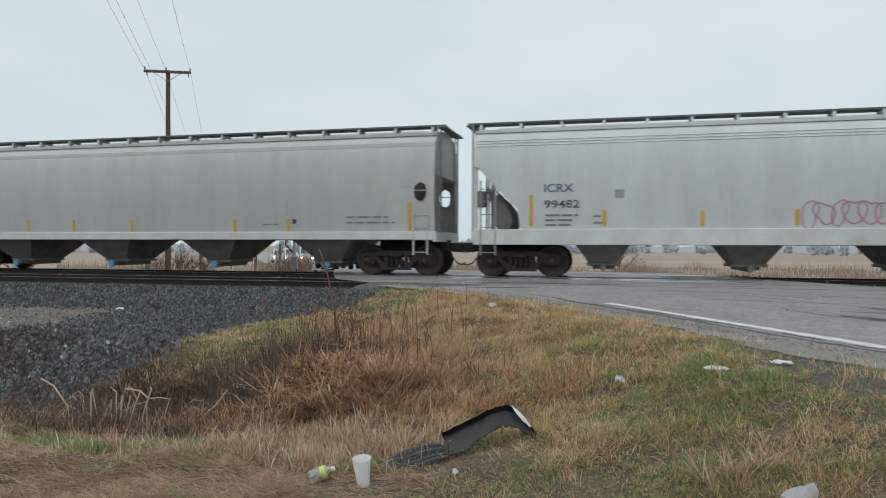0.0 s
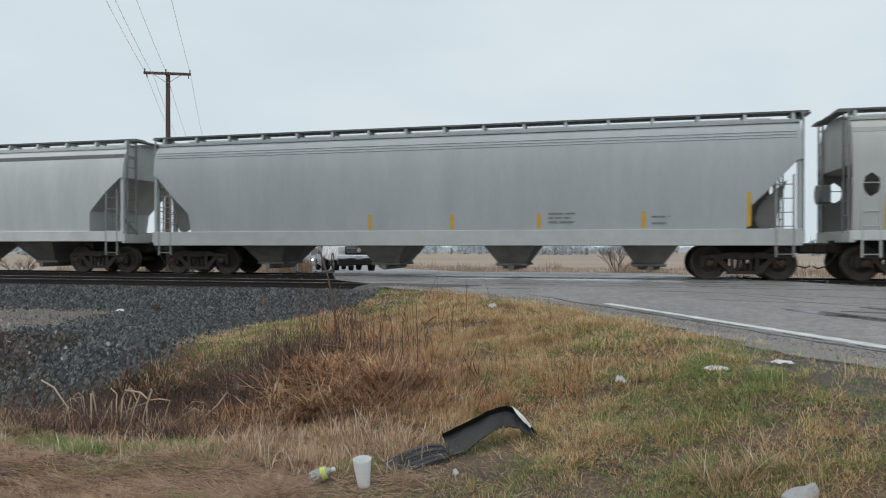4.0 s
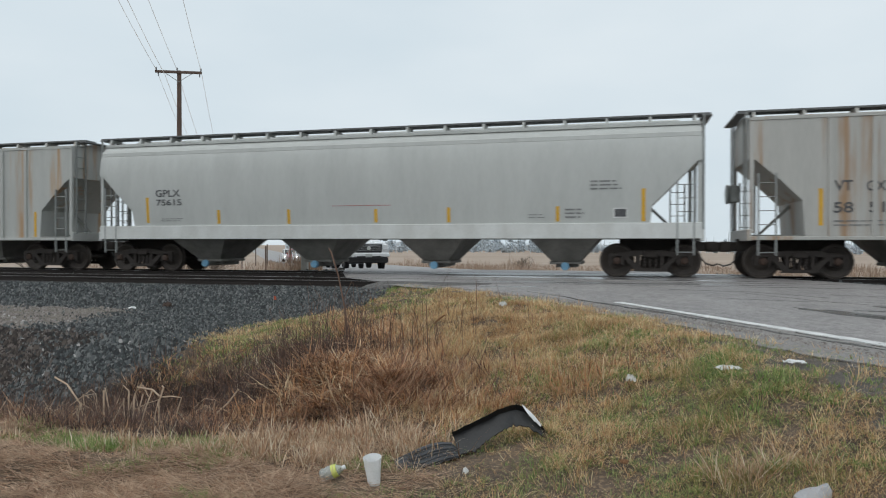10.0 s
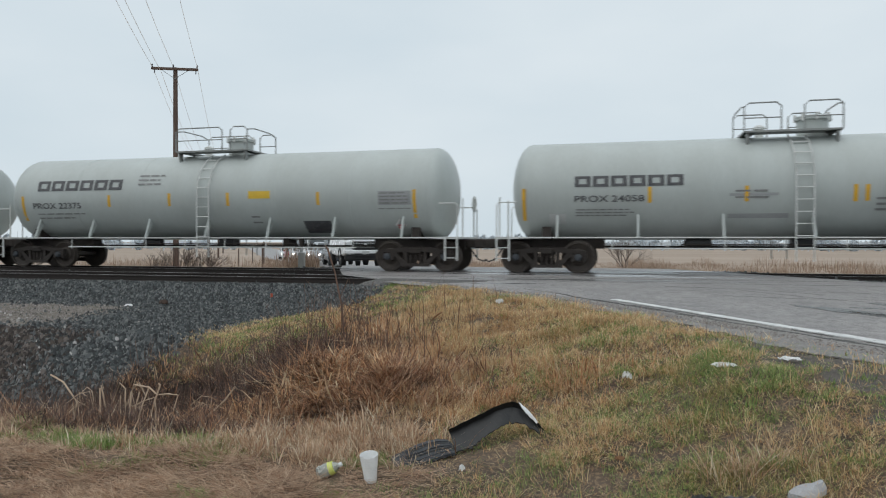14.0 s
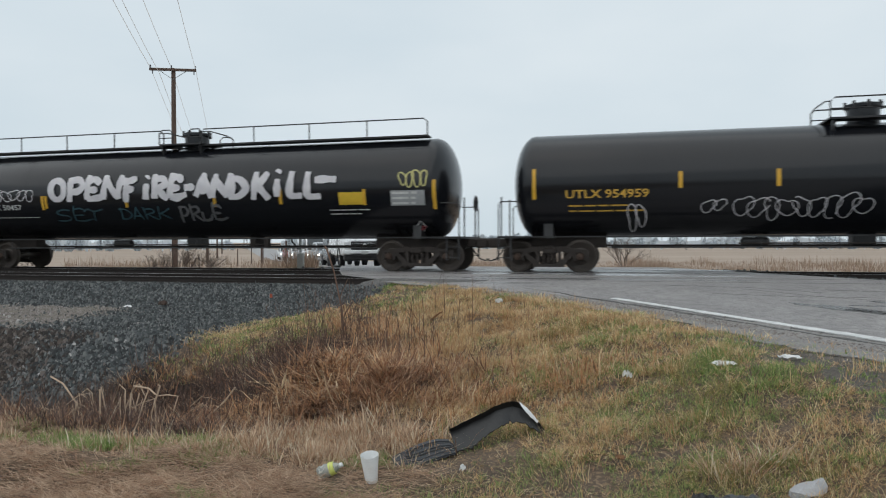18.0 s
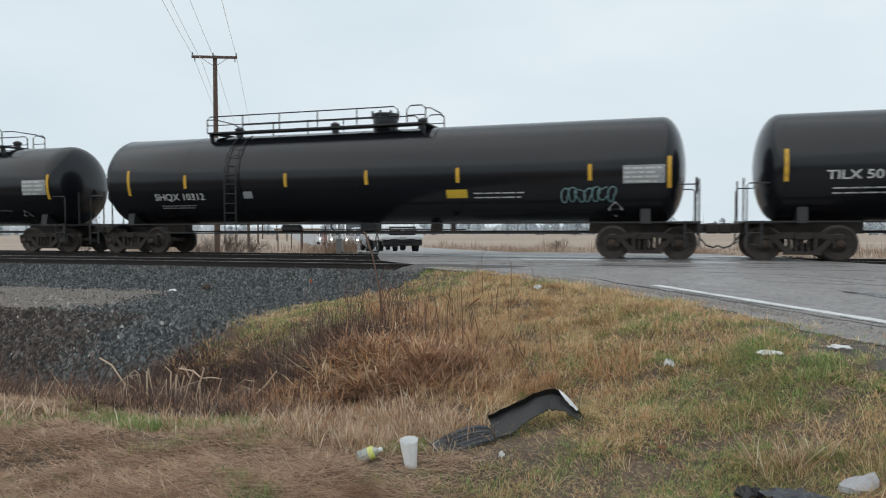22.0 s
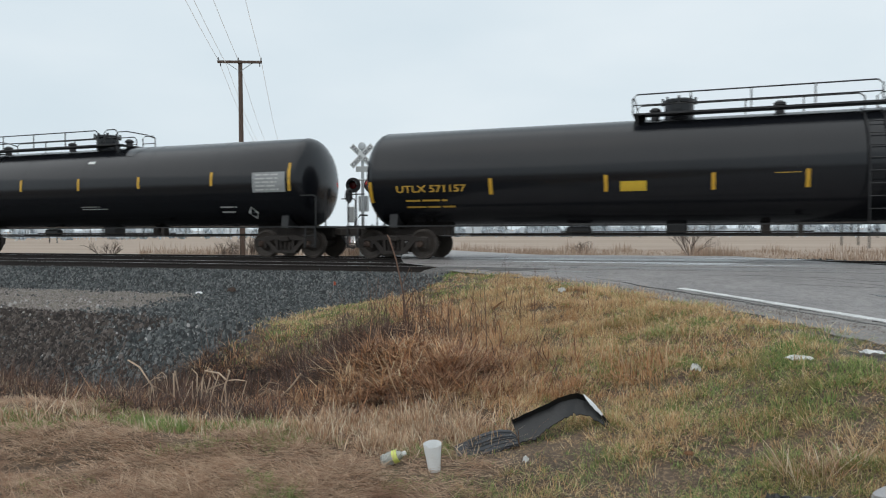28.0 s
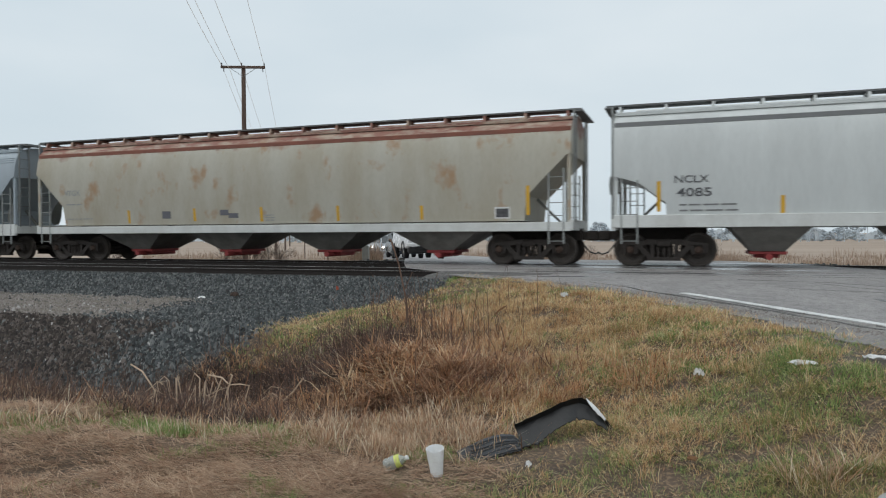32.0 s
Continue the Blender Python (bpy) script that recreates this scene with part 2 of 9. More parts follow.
M = {
    "grey_paint": hopper_paint("grey_paint", (0.50, 0.51, 0.49)),
    "pale_paint": hopper_paint("pale_paint", (0.60, 0.62, 0.61)),
    "cool_paint": hopper_paint("cool_paint", (0.42, 0.45, 0.46)),
    "green_grey_paint": hopper_paint("green_grey_paint", (0.34, 0.385, 0.38)),
    "stained_paint": mat("stained_paint", (0.47, 0.46, 0.43), rough=0.55, dark=(0.348, 0.34, 0.318), scale=1.1, amount=0.6, stretch=(1.3, 1.3, 0.2),
                      spots=(0.34, 0.2, 0.1), spot_at=0.555, spot_scale=1.3, spot_stretch=(2.2, 1.0, 0.10), bump=0.08, bump_scale=6.0, grain=0.14),
    "streaked_paint": mat("streaked_paint", (0.47, 0.475, 0.45), rough=0.55, dark=(0.348, 0.351, 0.333), scale=1.1, amount=0.6, stretch=(1.3, 1.3, 0.2),
                      spots=(0.42, 0.25, 0.12), spot_at=0.555, spot_scale=1.3, spot_stretch=(2.2, 1.0, 0.10), bump=0.08, bump_scale=6.0, grain=0.14),
    "rusty_paint": mat("rusty_paint", (0.47, 0.45, 0.385), 0.6, dark=(0.36, 0.31, 0.225), scale=0.9, amount=0.9, stretch=(1.2, 1, 0.35), spots=(0.36, 0.22, 0.12), spot_at=0.57,
                       spot_scale=1.3, spot_stretch=(1.0, 1.0, 0.6), bump=0.1, bump_scale=6, grain=0.15, top=((0.23, 0.085, 0.06), 4.28, (0.40, 0.30, 0.23))),
    "rust_band": mat("rust_band", (0.24, 0.085, 0.055), 0.8, dark=(0.14, 0.06, 0.045), scale=2.2, amount=0.9, stretch=(0.6, 1, 2), bump=0.3, spots=(0.44, 0.37, 0.30), spot_at=0.62, spot_scale=1.6, spot_stretch=(0.5, 1, 1.5)),
    "blue_grey_paint": hopper_paint("blue_grey_paint", (0.36, 0.41, 0.45)),
    "sill_paint": mat("sill_paint", (0.66, 0.67, 0.65), 0.55, dark=(0.42, 0.41, 0.38), scale=1.6, amount=0.6, stretch=(1, 1, 0.6), grain=0.15),
    # stained bay grey, its base lowered to carry the shade beneath the body
    "shaded_bay_paint": mat("shaded_bay_paint", (0.235, 0.225, 0.205), 0.75, dark=(0.10, 0.092, 0.08), scale=2.2, amount=0.8, bump=0.1),
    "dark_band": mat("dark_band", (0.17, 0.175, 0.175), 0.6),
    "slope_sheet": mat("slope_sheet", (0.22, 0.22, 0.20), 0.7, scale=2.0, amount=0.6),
    "black_tank": mat("black_tank", (0.007, 0.008, 0.0105), 0.19, dark=(0.014, 0.014, 0.015), scale=0.9, amount=0.5, stretch=(1, 1, 0.5), grain=0.2, uneven=0.025),
    "white_tank": mat("white_tank", (0.43, 0.465, 0.45), 0.42, dark=(0.34, 0.355, 0.335), scale=0.8, amount=0.6, stretch=(1.2, 1, 0.35), grain=0.1),
    "grey_tank": mat("grey_tank", (0.40, 0.405, 0.395), 0.45, dark=(0.30, 0.30, 0.285), scale=0.8, amount=0.6, stretch=(1.2, 1, 0.35), grain=0.1),
    "rusty_tank": mat("rusty_tank", (0.47, 0.465, 0.445), 0.45, dark=(0.44, 0.38, 0.32), scale=0.9, amount=0.7, stretch=(1.2, 1, 0.5),
                      spots=(0.38, 0.26, 0.18), spot_at=0.63, spot_scale=1.2),
    "dirty_steel": mat("dirty_steel", (0.040, 0.031, 0.026), 0.8, dark=(0.018, 0.015, 0.013), scale=5, amount=0.6, bump=0.25),
    "wheel_steel": mat("wheel_steel", (0.075, 0.06, 0.05), 0.6, metal=0.3, dark=(0.03, 0.026, 0.024), scale=6, amount=0.6),
    "tread_steel": mat("tread_steel", (0.45, 0.44, 0.43), 0.3, metal=0.9),
    "bearing_blue": mat("bearing_blue", (0.055, 0.062, 0.072), 0.6, dark=(0.035, 0.036, 0.038)),
    "bearing_rust": mat("bearing_rust", (0.07, 0.042, 0.03), 0.8),
    "galvanised": mat("galvanised", (0.30, 0.31, 0.30), 0.6, metal=0.35, scale=8),
    "black_iron": mat("black_iron", (0.02, 0.02, 0.021), 0.55, scale=6),
    "walk_grate": mat("walk_grate", (0.16, 0.165, 0.165), 0.7, metal=0.2, scale=8),
    "white_rail": mat("white_rail", (0.62, 0.63, 0.61), 0.55, scale=7),
    "amber_strip": mat("amber_strip", (0.70, 0.40, 0.03), 0.45, dark=(0.5, 0.26, 0.04), scale=6, amount=0.5),
    "yellow_plate": mat("yellow_plate", (0.72, 0.47, 0.04), 0.5, scale=6),
    "letter_black": mat("letter_black", (0.05, 0.05, 0.055), 0.6, dark=(0.2, 0.2, 0.2), scale=9, amount=0.5),
    "letter_faint": mat("letter_faint", (0.17, 0.17, 0.17), 0.6, dark=(0.32, 0.32, 0.31), scale=9, amount=0.6),
    "letter_white": mat("letter_white", (0.62, 0.62, 0.60), 0.6, dark=(0.3, 0.3, 0.3), scale=9, amount=0.5),
    "letter_yellow": mat("letter_yellow", (0.68, 0.40, 0.05), 0.6, dark=(0.3, 0.2, 0.05), scale=9, amount=0.5),
    "letter_blue": mat("letter_blue", (0.10, 0.12, 0.28), 0.6, scale=9),
    "letter_red": mat("letter_red", (0.45, 0.08, 0.09), 0.6, scale=9),
    "panel_grey": mat("panel_grey", (0.33, 0.34, 0.34), 0.6, scale=2),
    "panel_faded": mat("panel_faded", (0.40, 0.42, 0.43), 0.6, dark=(0.34, 0.36, 0.37), scale=1.2, amount=0.7, stretch=(1, 1, 0.3)),
    "panel_white": mat("panel_white", (0.72, 0.72, 0.70), 0.6, scale=3),
    "panel_light": mat("panel_light", (0.50, 0.51, 0.50), 0.6, scale=3),
    "spray_pink": mat("spray_pink", (0.60, 0.34, 0.40), 0.7, dark=(0.36, 0.37, 0.38), scale=1.3, amount=1.0),
    "spray_tan": mat("spray_tan", (0.50, 0.40, 0.25), 0.7, dark=(0.36, 0.33, 0.29), scale=1.8, amount=1.0, spots=(0.22, 0.19, 0.26), spot_at=0.60, spot_scale=3.2),
    "spray_white": mat("spray_white", (0.68, 0.66, 0.67), 0.7, scale=3, dark=(0.52, 0.50, 0.53), amount=0.9),
    "spray_blue": mat("spray_blue", (0.15, 0.34, 0.45), 0.7, dark=(0.32, 0.37, 0.37), scale=1.5, amount=1.0),
    "spray_dark": mat("spray_dark", (0.06, 0.05, 0.09), 0.7, scale=4),
    "spray_red": mat("spray_red", (0.46, 0.03, 0.07), 0.65, scale=4, dark=(0.3, 0.02, 0.05)),
    "spray_teal": mat("spray_teal", (0.15, 0.31, 0.32), 0.7, dark=(0.30, 0.38, 0.39), scale=2.5, amount=0.9),
    "spray_dim": mat("spray_dim", (0.035, 0.10, 0.125), 0.7, dark=(0.015, 0.03, 0.035), scale=3, amount=0.8),
    "spray_dull": mat("spray_dull", (0.15, 0.15, 0.155), 0.7, dark=(0.05, 0.05, 0.05), scale=3, amount=0.8),
    "spray_purple": mat("spray_purple", (0.33, 0.24, 0.52), 0.7, scale=4),
    "spray_rose": mat("spray_rose", (0.52, 0.25, 0.30), 0.7, scale=4),
    "panel_rose": mat("panel_rose", (0.66, 0.42, 0.47), 0.7, scale=4),
    "spray_line": mat("spray_line", (0.15, 0.15, 0.17), 0.7, scale=4),
    "spray_yellow": mat("spray_yellow", (0.60, 0.55, 0.22), 0.7, scale=4),
    "red_gate": mat("red_gate", (0.36, 0.05, 0.05), 0.7, dark=(0.15, 0.04, 0.03), scale=5),
    "blue_cap": mat("blue_cap", (0.17, 0.36, 0.52), 0.6),
    "placard_red": mat("placard_red", (0.62, 0.10, 0.12), 0.6),
    "asphalt": mat("asphalt", (0.33, 0.308, 0.298), 0.5, dark=(0.22, 0.207, 0.203), scale=0.7, amount=0.9, stretch=(1, 0.55, 1), bump=0.7, bump_scale=60.0,
                   spots=(0.155, 0.148, 0.146), spot_at=0.585, spot_scale=1.3, spot_stretch=(0.5, 1.6, 1), shared=True, grain=0.8, speck=(0.13, 0.124, 0.122), speck_scale=34.0),
    "shoulder": mat("shoulder", (0.30, 0.285, 0.272), 0.85, dark=(0.19, 0.178, 0.168), scale=2.5, amount=0.8, bump=0.8, bump_scale=40.0,
                    spots=(0.40, 0.385, 0.37), spot_at=0.60, spot_scale=22.0, shared=True, grain=0.7, speck=(0.14, 0.13, 0.122), speck_scale=30.0),
    "path_soil": mat("path_soil", (0.205, 0.182, 0.148), 0.95, dark=(0.13, 0.112, 0.09), scale=0.9, amount=0.8, stretch=(0.5, 1, 1), bump=0.6, bump_scale=40.0,
                     spots=(0.10, 0.088, 0.075), spot_at=0.58, spot_scale=6.0, shared=True, grain=0.6, speck=(0.27, 0.245, 0.21), speck_scale=38.0),
    "verge_dirt": mat("verge_dirt", (0.125, 0.108, 0.092), 0.95, dark=(0.06, 0.05, 0.042), scale=2.2, amount=0.8, bump=0.9, bump_scale=30.0,
                      spots=(0.24, 0.22, 0.20), spot_at=0.60, spot_scale=18.0, shared=True, grain=0.7, speck=(0.055, 0.046, 0.04), speck_scale=38.0),
    "apron_asphalt": mat("apron_asphalt", (0.10, 0.095, 0.092), 0.95, dark=(0.055, 0.052, 0.05), scale=2.4, amount=0.8, bump=0.7, bump_scale=40.0, shared=True, grain=0.7, speck=(0.22, 0.21, 0.2), speck_scale=36.0),
    "wet_film": mat("wet_film", (0.115, 0.11, 0.108), 0.30, dark=(0.06, 0.06, 0.06), scale=1.2, stretch=(0.5, 2, 1), shared=True, grain=0.4, bump=0.08, bump_scale=8.0),
    "wet_patch": mat("wet_patch", (0.14, 0.138, 0.136), 0.2, dark=(0.09, 0.09, 0.09), scale=2.0, shared=True, grain=0.4),
    "tar": mat("tar", (0.12, 0.117, 0.112), 0.6, scale=5, shared=True),
    "road_white": mat("road_white", (0.70, 0.70, 0.69), 0.6, dark=(0.30, 0.30, 0.30), scale=5, amount=0.7, shared=True, spots=(0.2, 0.2, 0.2), spot_at=0.62, spot_scale=14),
    "soil": mat("soil", (0.12, 0.083, 0.056), 0.95, dark=(0.045, 0.033, 0.024), scale=1.9, amount=0.9, bump=0.9, bump_scale=26.0,
                spots=(0.08, 0.09, 0.034), spot_at=0.60, spot_scale=0.9, shared=True, grain=0.6, speck=(0.24, 0.165, 0.10), speck_scale=40.0),
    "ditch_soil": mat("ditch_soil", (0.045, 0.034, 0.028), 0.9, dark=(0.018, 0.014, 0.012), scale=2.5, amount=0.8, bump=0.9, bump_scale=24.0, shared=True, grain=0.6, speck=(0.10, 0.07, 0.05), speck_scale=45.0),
    "field": mat("field", (0.37, 0.29, 0.225), 0.95, dark=(0.27, 0.205, 0.155), scale=0.05, amount=0.85, stretch=(0.12, 1, 1), shared=True, grain=0.5),
    "ballast_bed": mat("ballast_bed", (0.035, 0.036, 0.036), 0.8, dark=(0.014, 0.015, 0.015), scale=2.0, amount=0.8, bump=1.0, bump_scale=18.0, shared=True, grain=0.7),
    "ballast_stone": mat("ballast_stone", (0.13, 0.14, 0.145), 0.85, island=[(0.0034, 0.0043, 0.0052), (0.0103, 0.0129, 0.0138), (0.0327, 0.0396, 0.0413), (0.0645, 0.074, 0.0757), (0.1118, 0.1204, 0.1178), (0.1978, 0.1978, 0.1935)], scale=9, shared=True),
    "path_stone": mat("path_stone", (0.2, 0.18, 0.165), 0.8, island=[(0.085, 0.072, 0.064), (0.15, 0.13, 0.115), (0.20, 0.175, 0.155), (0.25, 0.22, 0.20), (0.34, 0.31, 0.29)], scale=9, shared=True),
    "rail_steel": mat("rail_steel", (0.030, 0.023, 0.020), 0.6, metal=0.4, scale=4),
    "rail_head": mat("rail_head", (0.38, 0.37, 0.37), 0.3, metal=0.9, scale=6),
    "tie_wood": mat("tie_wood", (0.035, 0.028, 0.024), 0.85, dark=(0.016, 0.014, 0.012), scale=6, stretch=(1, 0.15, 1), bump=0.4),
    "straw": mat("straw", (0.52, 0.36, 0.20), 0.85, island=[(0.327, 0.199, 0.103), (0.629, 0.429, 0.230), (0.822, 0.605, 0.345), (0.860, 0.774, 0.496), (0.726, 0.436, 0.212), (0.459, 0.267, 0.133)], scale=7.0, amount=0.3,
                  spots=(0.42, 0.225, 0.105), spot_at=0.58, spot_scale=1.5, shared=True, thin=0.4),
    "grey_straw": mat("grey_straw", (0.42, 0.29, 0.195), 0.85, island=[(0.15, 0.09, 0.06), (0.46, 0.31, 0.205), (0.62, 0.44, 0.3), (0.8, 0.62, 0.45), (0.46, 0.26, 0.16), (0.24, 0.14, 0.09)], scale=6.0, amount=0.3,
                       spots=(0.30, 0.17, 0.11), spot_at=0.56, spot_scale=1.3, shared=True, thin=0.35),
    "pale_straw": mat("pale_straw", (0.5, 0.36, 0.25), 0.85, island=[(0.231, 0.142, 0.095), (0.630, 0.452, 0.304), (0.819, 0.609, 0.430), (0.860, 0.798, 0.619), (0.609, 0.357, 0.210), (0.347, 0.210, 0.137)], scale=6.0, amount=0.4, shared=True, thin=0.35),
    "orange_straw": mat("orange_straw", (0.5, 0.29, 0.15), 0.85, island=[(0.093, 0.042, 0.023), (0.536, 0.280, 0.140), (0.793, 0.490, 0.268), (0.350, 0.158, 0.076), (0.860, 0.735, 0.501), (0.653, 0.338, 0.163)], scale=5.0, amount=0.3, shared=True, thin=0.35),
    "pale_stone": mat("pale_stone", (0.4, 0.38, 0.36), 0.8, island=[(0.26, 0.245, 0.23), (0.38, 0.365, 0.35), (0.50, 0.48, 0.46)], scale=9, shared=True),
    "green_blade": mat("green_blade", (0.16, 0.2, 0.07), 0.8, island=[(0.099, 0.163, 0.041), (0.210, 0.321, 0.091), (0.326, 0.432, 0.146), (0.490, 0.525, 0.233)], scale=6.0, amount=0.3,
                        spots=(0.27, 0.245, 0.09), spot_at=0.55, spot_scale=1.3, shared=True, thin=0.4),
    "red_weed": mat("red_weed", (0.3, 0.16, 0.09), 0.85, island=[(0.06, 0.032, 0.024), (0.34, 0.17, 0.10), (0.54, 0.32, 0.20), (0.72, 0.52, 0.36), (0.16, 0.09, 0.065), (0.44, 0.22, 0.12)], scale=2.4, amount=0.3, shared=True, thin=0.35),
    "rust_weed": mat("rust_weed", (0.30, 0.145, 0.08), 0.85, island=[(0.05, 0.024, 0.016), (0.30, 0.14, 0.075), (0.54, 0.30, 0.17), (0.72, 0.51, 0.34), (0.11, 0.055, 0.038), (0.42, 0.195, 0.10)], scale=3.4, amount=0.5, shared=True, thin=0.3),
    "dark_weed": mat("dark_weed", (0.07, 0.045, 0.04), 0.9, island=[(0.015, 0.01, 0.01), (0.05, 0.033, 0.029), (0.11, 0.072, 0.062), (0.22, 0.15, 0.125)], scale=1.0, shared=True),
    "slope_dirt": mat("slope_dirt", (0.05, 0.04, 0.034), 0.88, island=[(0.008, 0.006, 0.0055), (0.022, 0.016, 0.013), (0.042, 0.031, 0.025), (0.075, 0.058, 0.049), (0.17, 0.145, 0.13)], scale=5, shared=True),
    "stalk": mat("stalk", (0.10, 0.06, 0.045), 0.85, island=[(0.06, 0.035, 0.03), (0.12, 0.07, 0.05), (0.22, 0.13, 0.09)], scale=2.0, shared=True),
    "pale_stalk": mat("pale_stalk", (0.56, 0.42, 0.30), 0.8, scale=4),
    "twig": mat("twig", (0.12, 0.095, 0.08), 0.85, island=[(0.09, 0.07, 0.06), (0.15, 0.115, 0.095), (0.20, 0.15, 0.12)], scale=3, shared=True),
    # distance haze is painted into this pale blue-grey tree colour
    "hazed_tree": mat("hazed_tree", (0.66, 0.71, 0.75), 1.0, island=[(0.60, 0.65, 0.69), (0.66, 0.71, 0.75), (0.71, 0.755, 0.79)], scale=0.2, amount=0.1, grain=0.05, shared=True, thin=0.5),
    "reed": mat("reed", (0.36, 0.26, 0.19), 0.9, island=[(0.26, 0.18, 0.13), (0.36, 0.26, 0.19), (0.44, 0.34, 0.26), (0.32, 0.2, 0.14)], scale=1, shared=True, thin=0.4),
    "pole_wood": mat("pole_wood", (0.13, 0.085, 0.065), 0.85, dark=(0.06, 0.042, 0.035), scale=6, stretch=(1, 1, 0.08), amount=0.7, bump=0.4),
    "wire": mat("wire", (0.93, 0.94, 0.95), 0.35, metal=1.0, dark=(0.85, 0.86, 0.87), grain=0.0),
    "insulator": mat("insulator", (0.12, 0.12, 0.13), 0.3),
    "white_body": mat("white_body", (0.72, 0.73, 0.74), 0.25, scale=2, amount=0.15, grain=0.05),
    "dark_body": mat("dark_body", (0.05, 0.055, 0.065), 0.25, scale=2, amount=0.2),
    "silver_body": mat("silver_body", (0.42, 0.44, 0.46), 0.28, metal=0.4, scale=2, amount=0.2),
    "red_body": mat("red_body", (0.25, 0.03, 0.03), 0.25, scale=2, amount=0.2),
    "car_glass": mat("car_glass", (0.03, 0.04, 0.045), 0.08, scale=2),
    "rubber": mat("rubber", (0.018, 0.018, 0.019), 0.85, scale=10),
    "chrome": mat("chrome", (0.55, 0.56, 0.57), 0.2, metal=0.9),
    "headlight": mat("headlight", (1.0, 0.96, 0.88), 0.2, glow=7.0),
    "lamp_glass": mat("lamp_glass", (0.75, 0.77, 0.78), 0.15),
    "signal_red": mat("signal_red", (1.0, 0.03, 0.02), 0.3, glow=4.0),
    "signal_dark": mat("signal_dark", (0.10, 0.01, 0.01), 0.2),
    "signal_black": mat("signal_black", (0.015, 0.015, 0.016), 0.6),
    "aluminium": mat("aluminium", (0.55, 0.57, 0.58), 0.45, metal=0.5, scale=5),
    "sign_white": mat("sign_white", (0.78, 0.79, 0.78), 0.5, scale=3, amount=0.2),
    "bumper_plastic": mat("bumper_plastic", (0.006, 0.0065, 0.0075), 0.42, dark=(0.022, 0.021, 0.020), scale=9, amount=0.6, bump=0.35, bump_scale=9.0),
    "grille_plastic": mat("grille_plastic", (0.040, 0.045, 0.053), 0.42, dark=(0.024, 0.025, 0.027), scale=7, amount=0.6),
    "plastic_white": mat("plastic_white", (0.86, 0.87, 0.87), 0.35, dark=(0.58, 0.57, 0.54), scale=9, amount=0.3, thin=0.15),
    "limestone": mat("limestone", (0.42, 0.42, 0.43), 0.85, dark=(0.28, 0.28, 0.285), scale=9, amount=0.6, bump=0.5, bump_scale=30.0),
    "plastic_clear": mat("plastic_clear", (0.62, 0.64, 0.60), 0.25, transmission=0.55, scale=9),
    "label_lime": mat("label_lime", (0.62, 0.66, 0.16), 0.5, scale=9),
    "paper": mat("paper", (0.66, 0.66, 0.64), 0.7, dark=(0.42, 0.40, 0.37), scale=14, amount=0.5),
    "orange_flag": mat("orange_flag", (0.42, 0.09, 0.045), 0.7, scale=9),
    "dead_leaf": mat("dead_leaf", (0.22, 0.11, 0.05), 0.85, scale=9),
}
M["black_tank"].node_tree.nodes["Principled BSDF"].inputs["IOR"].default_value = 1.44


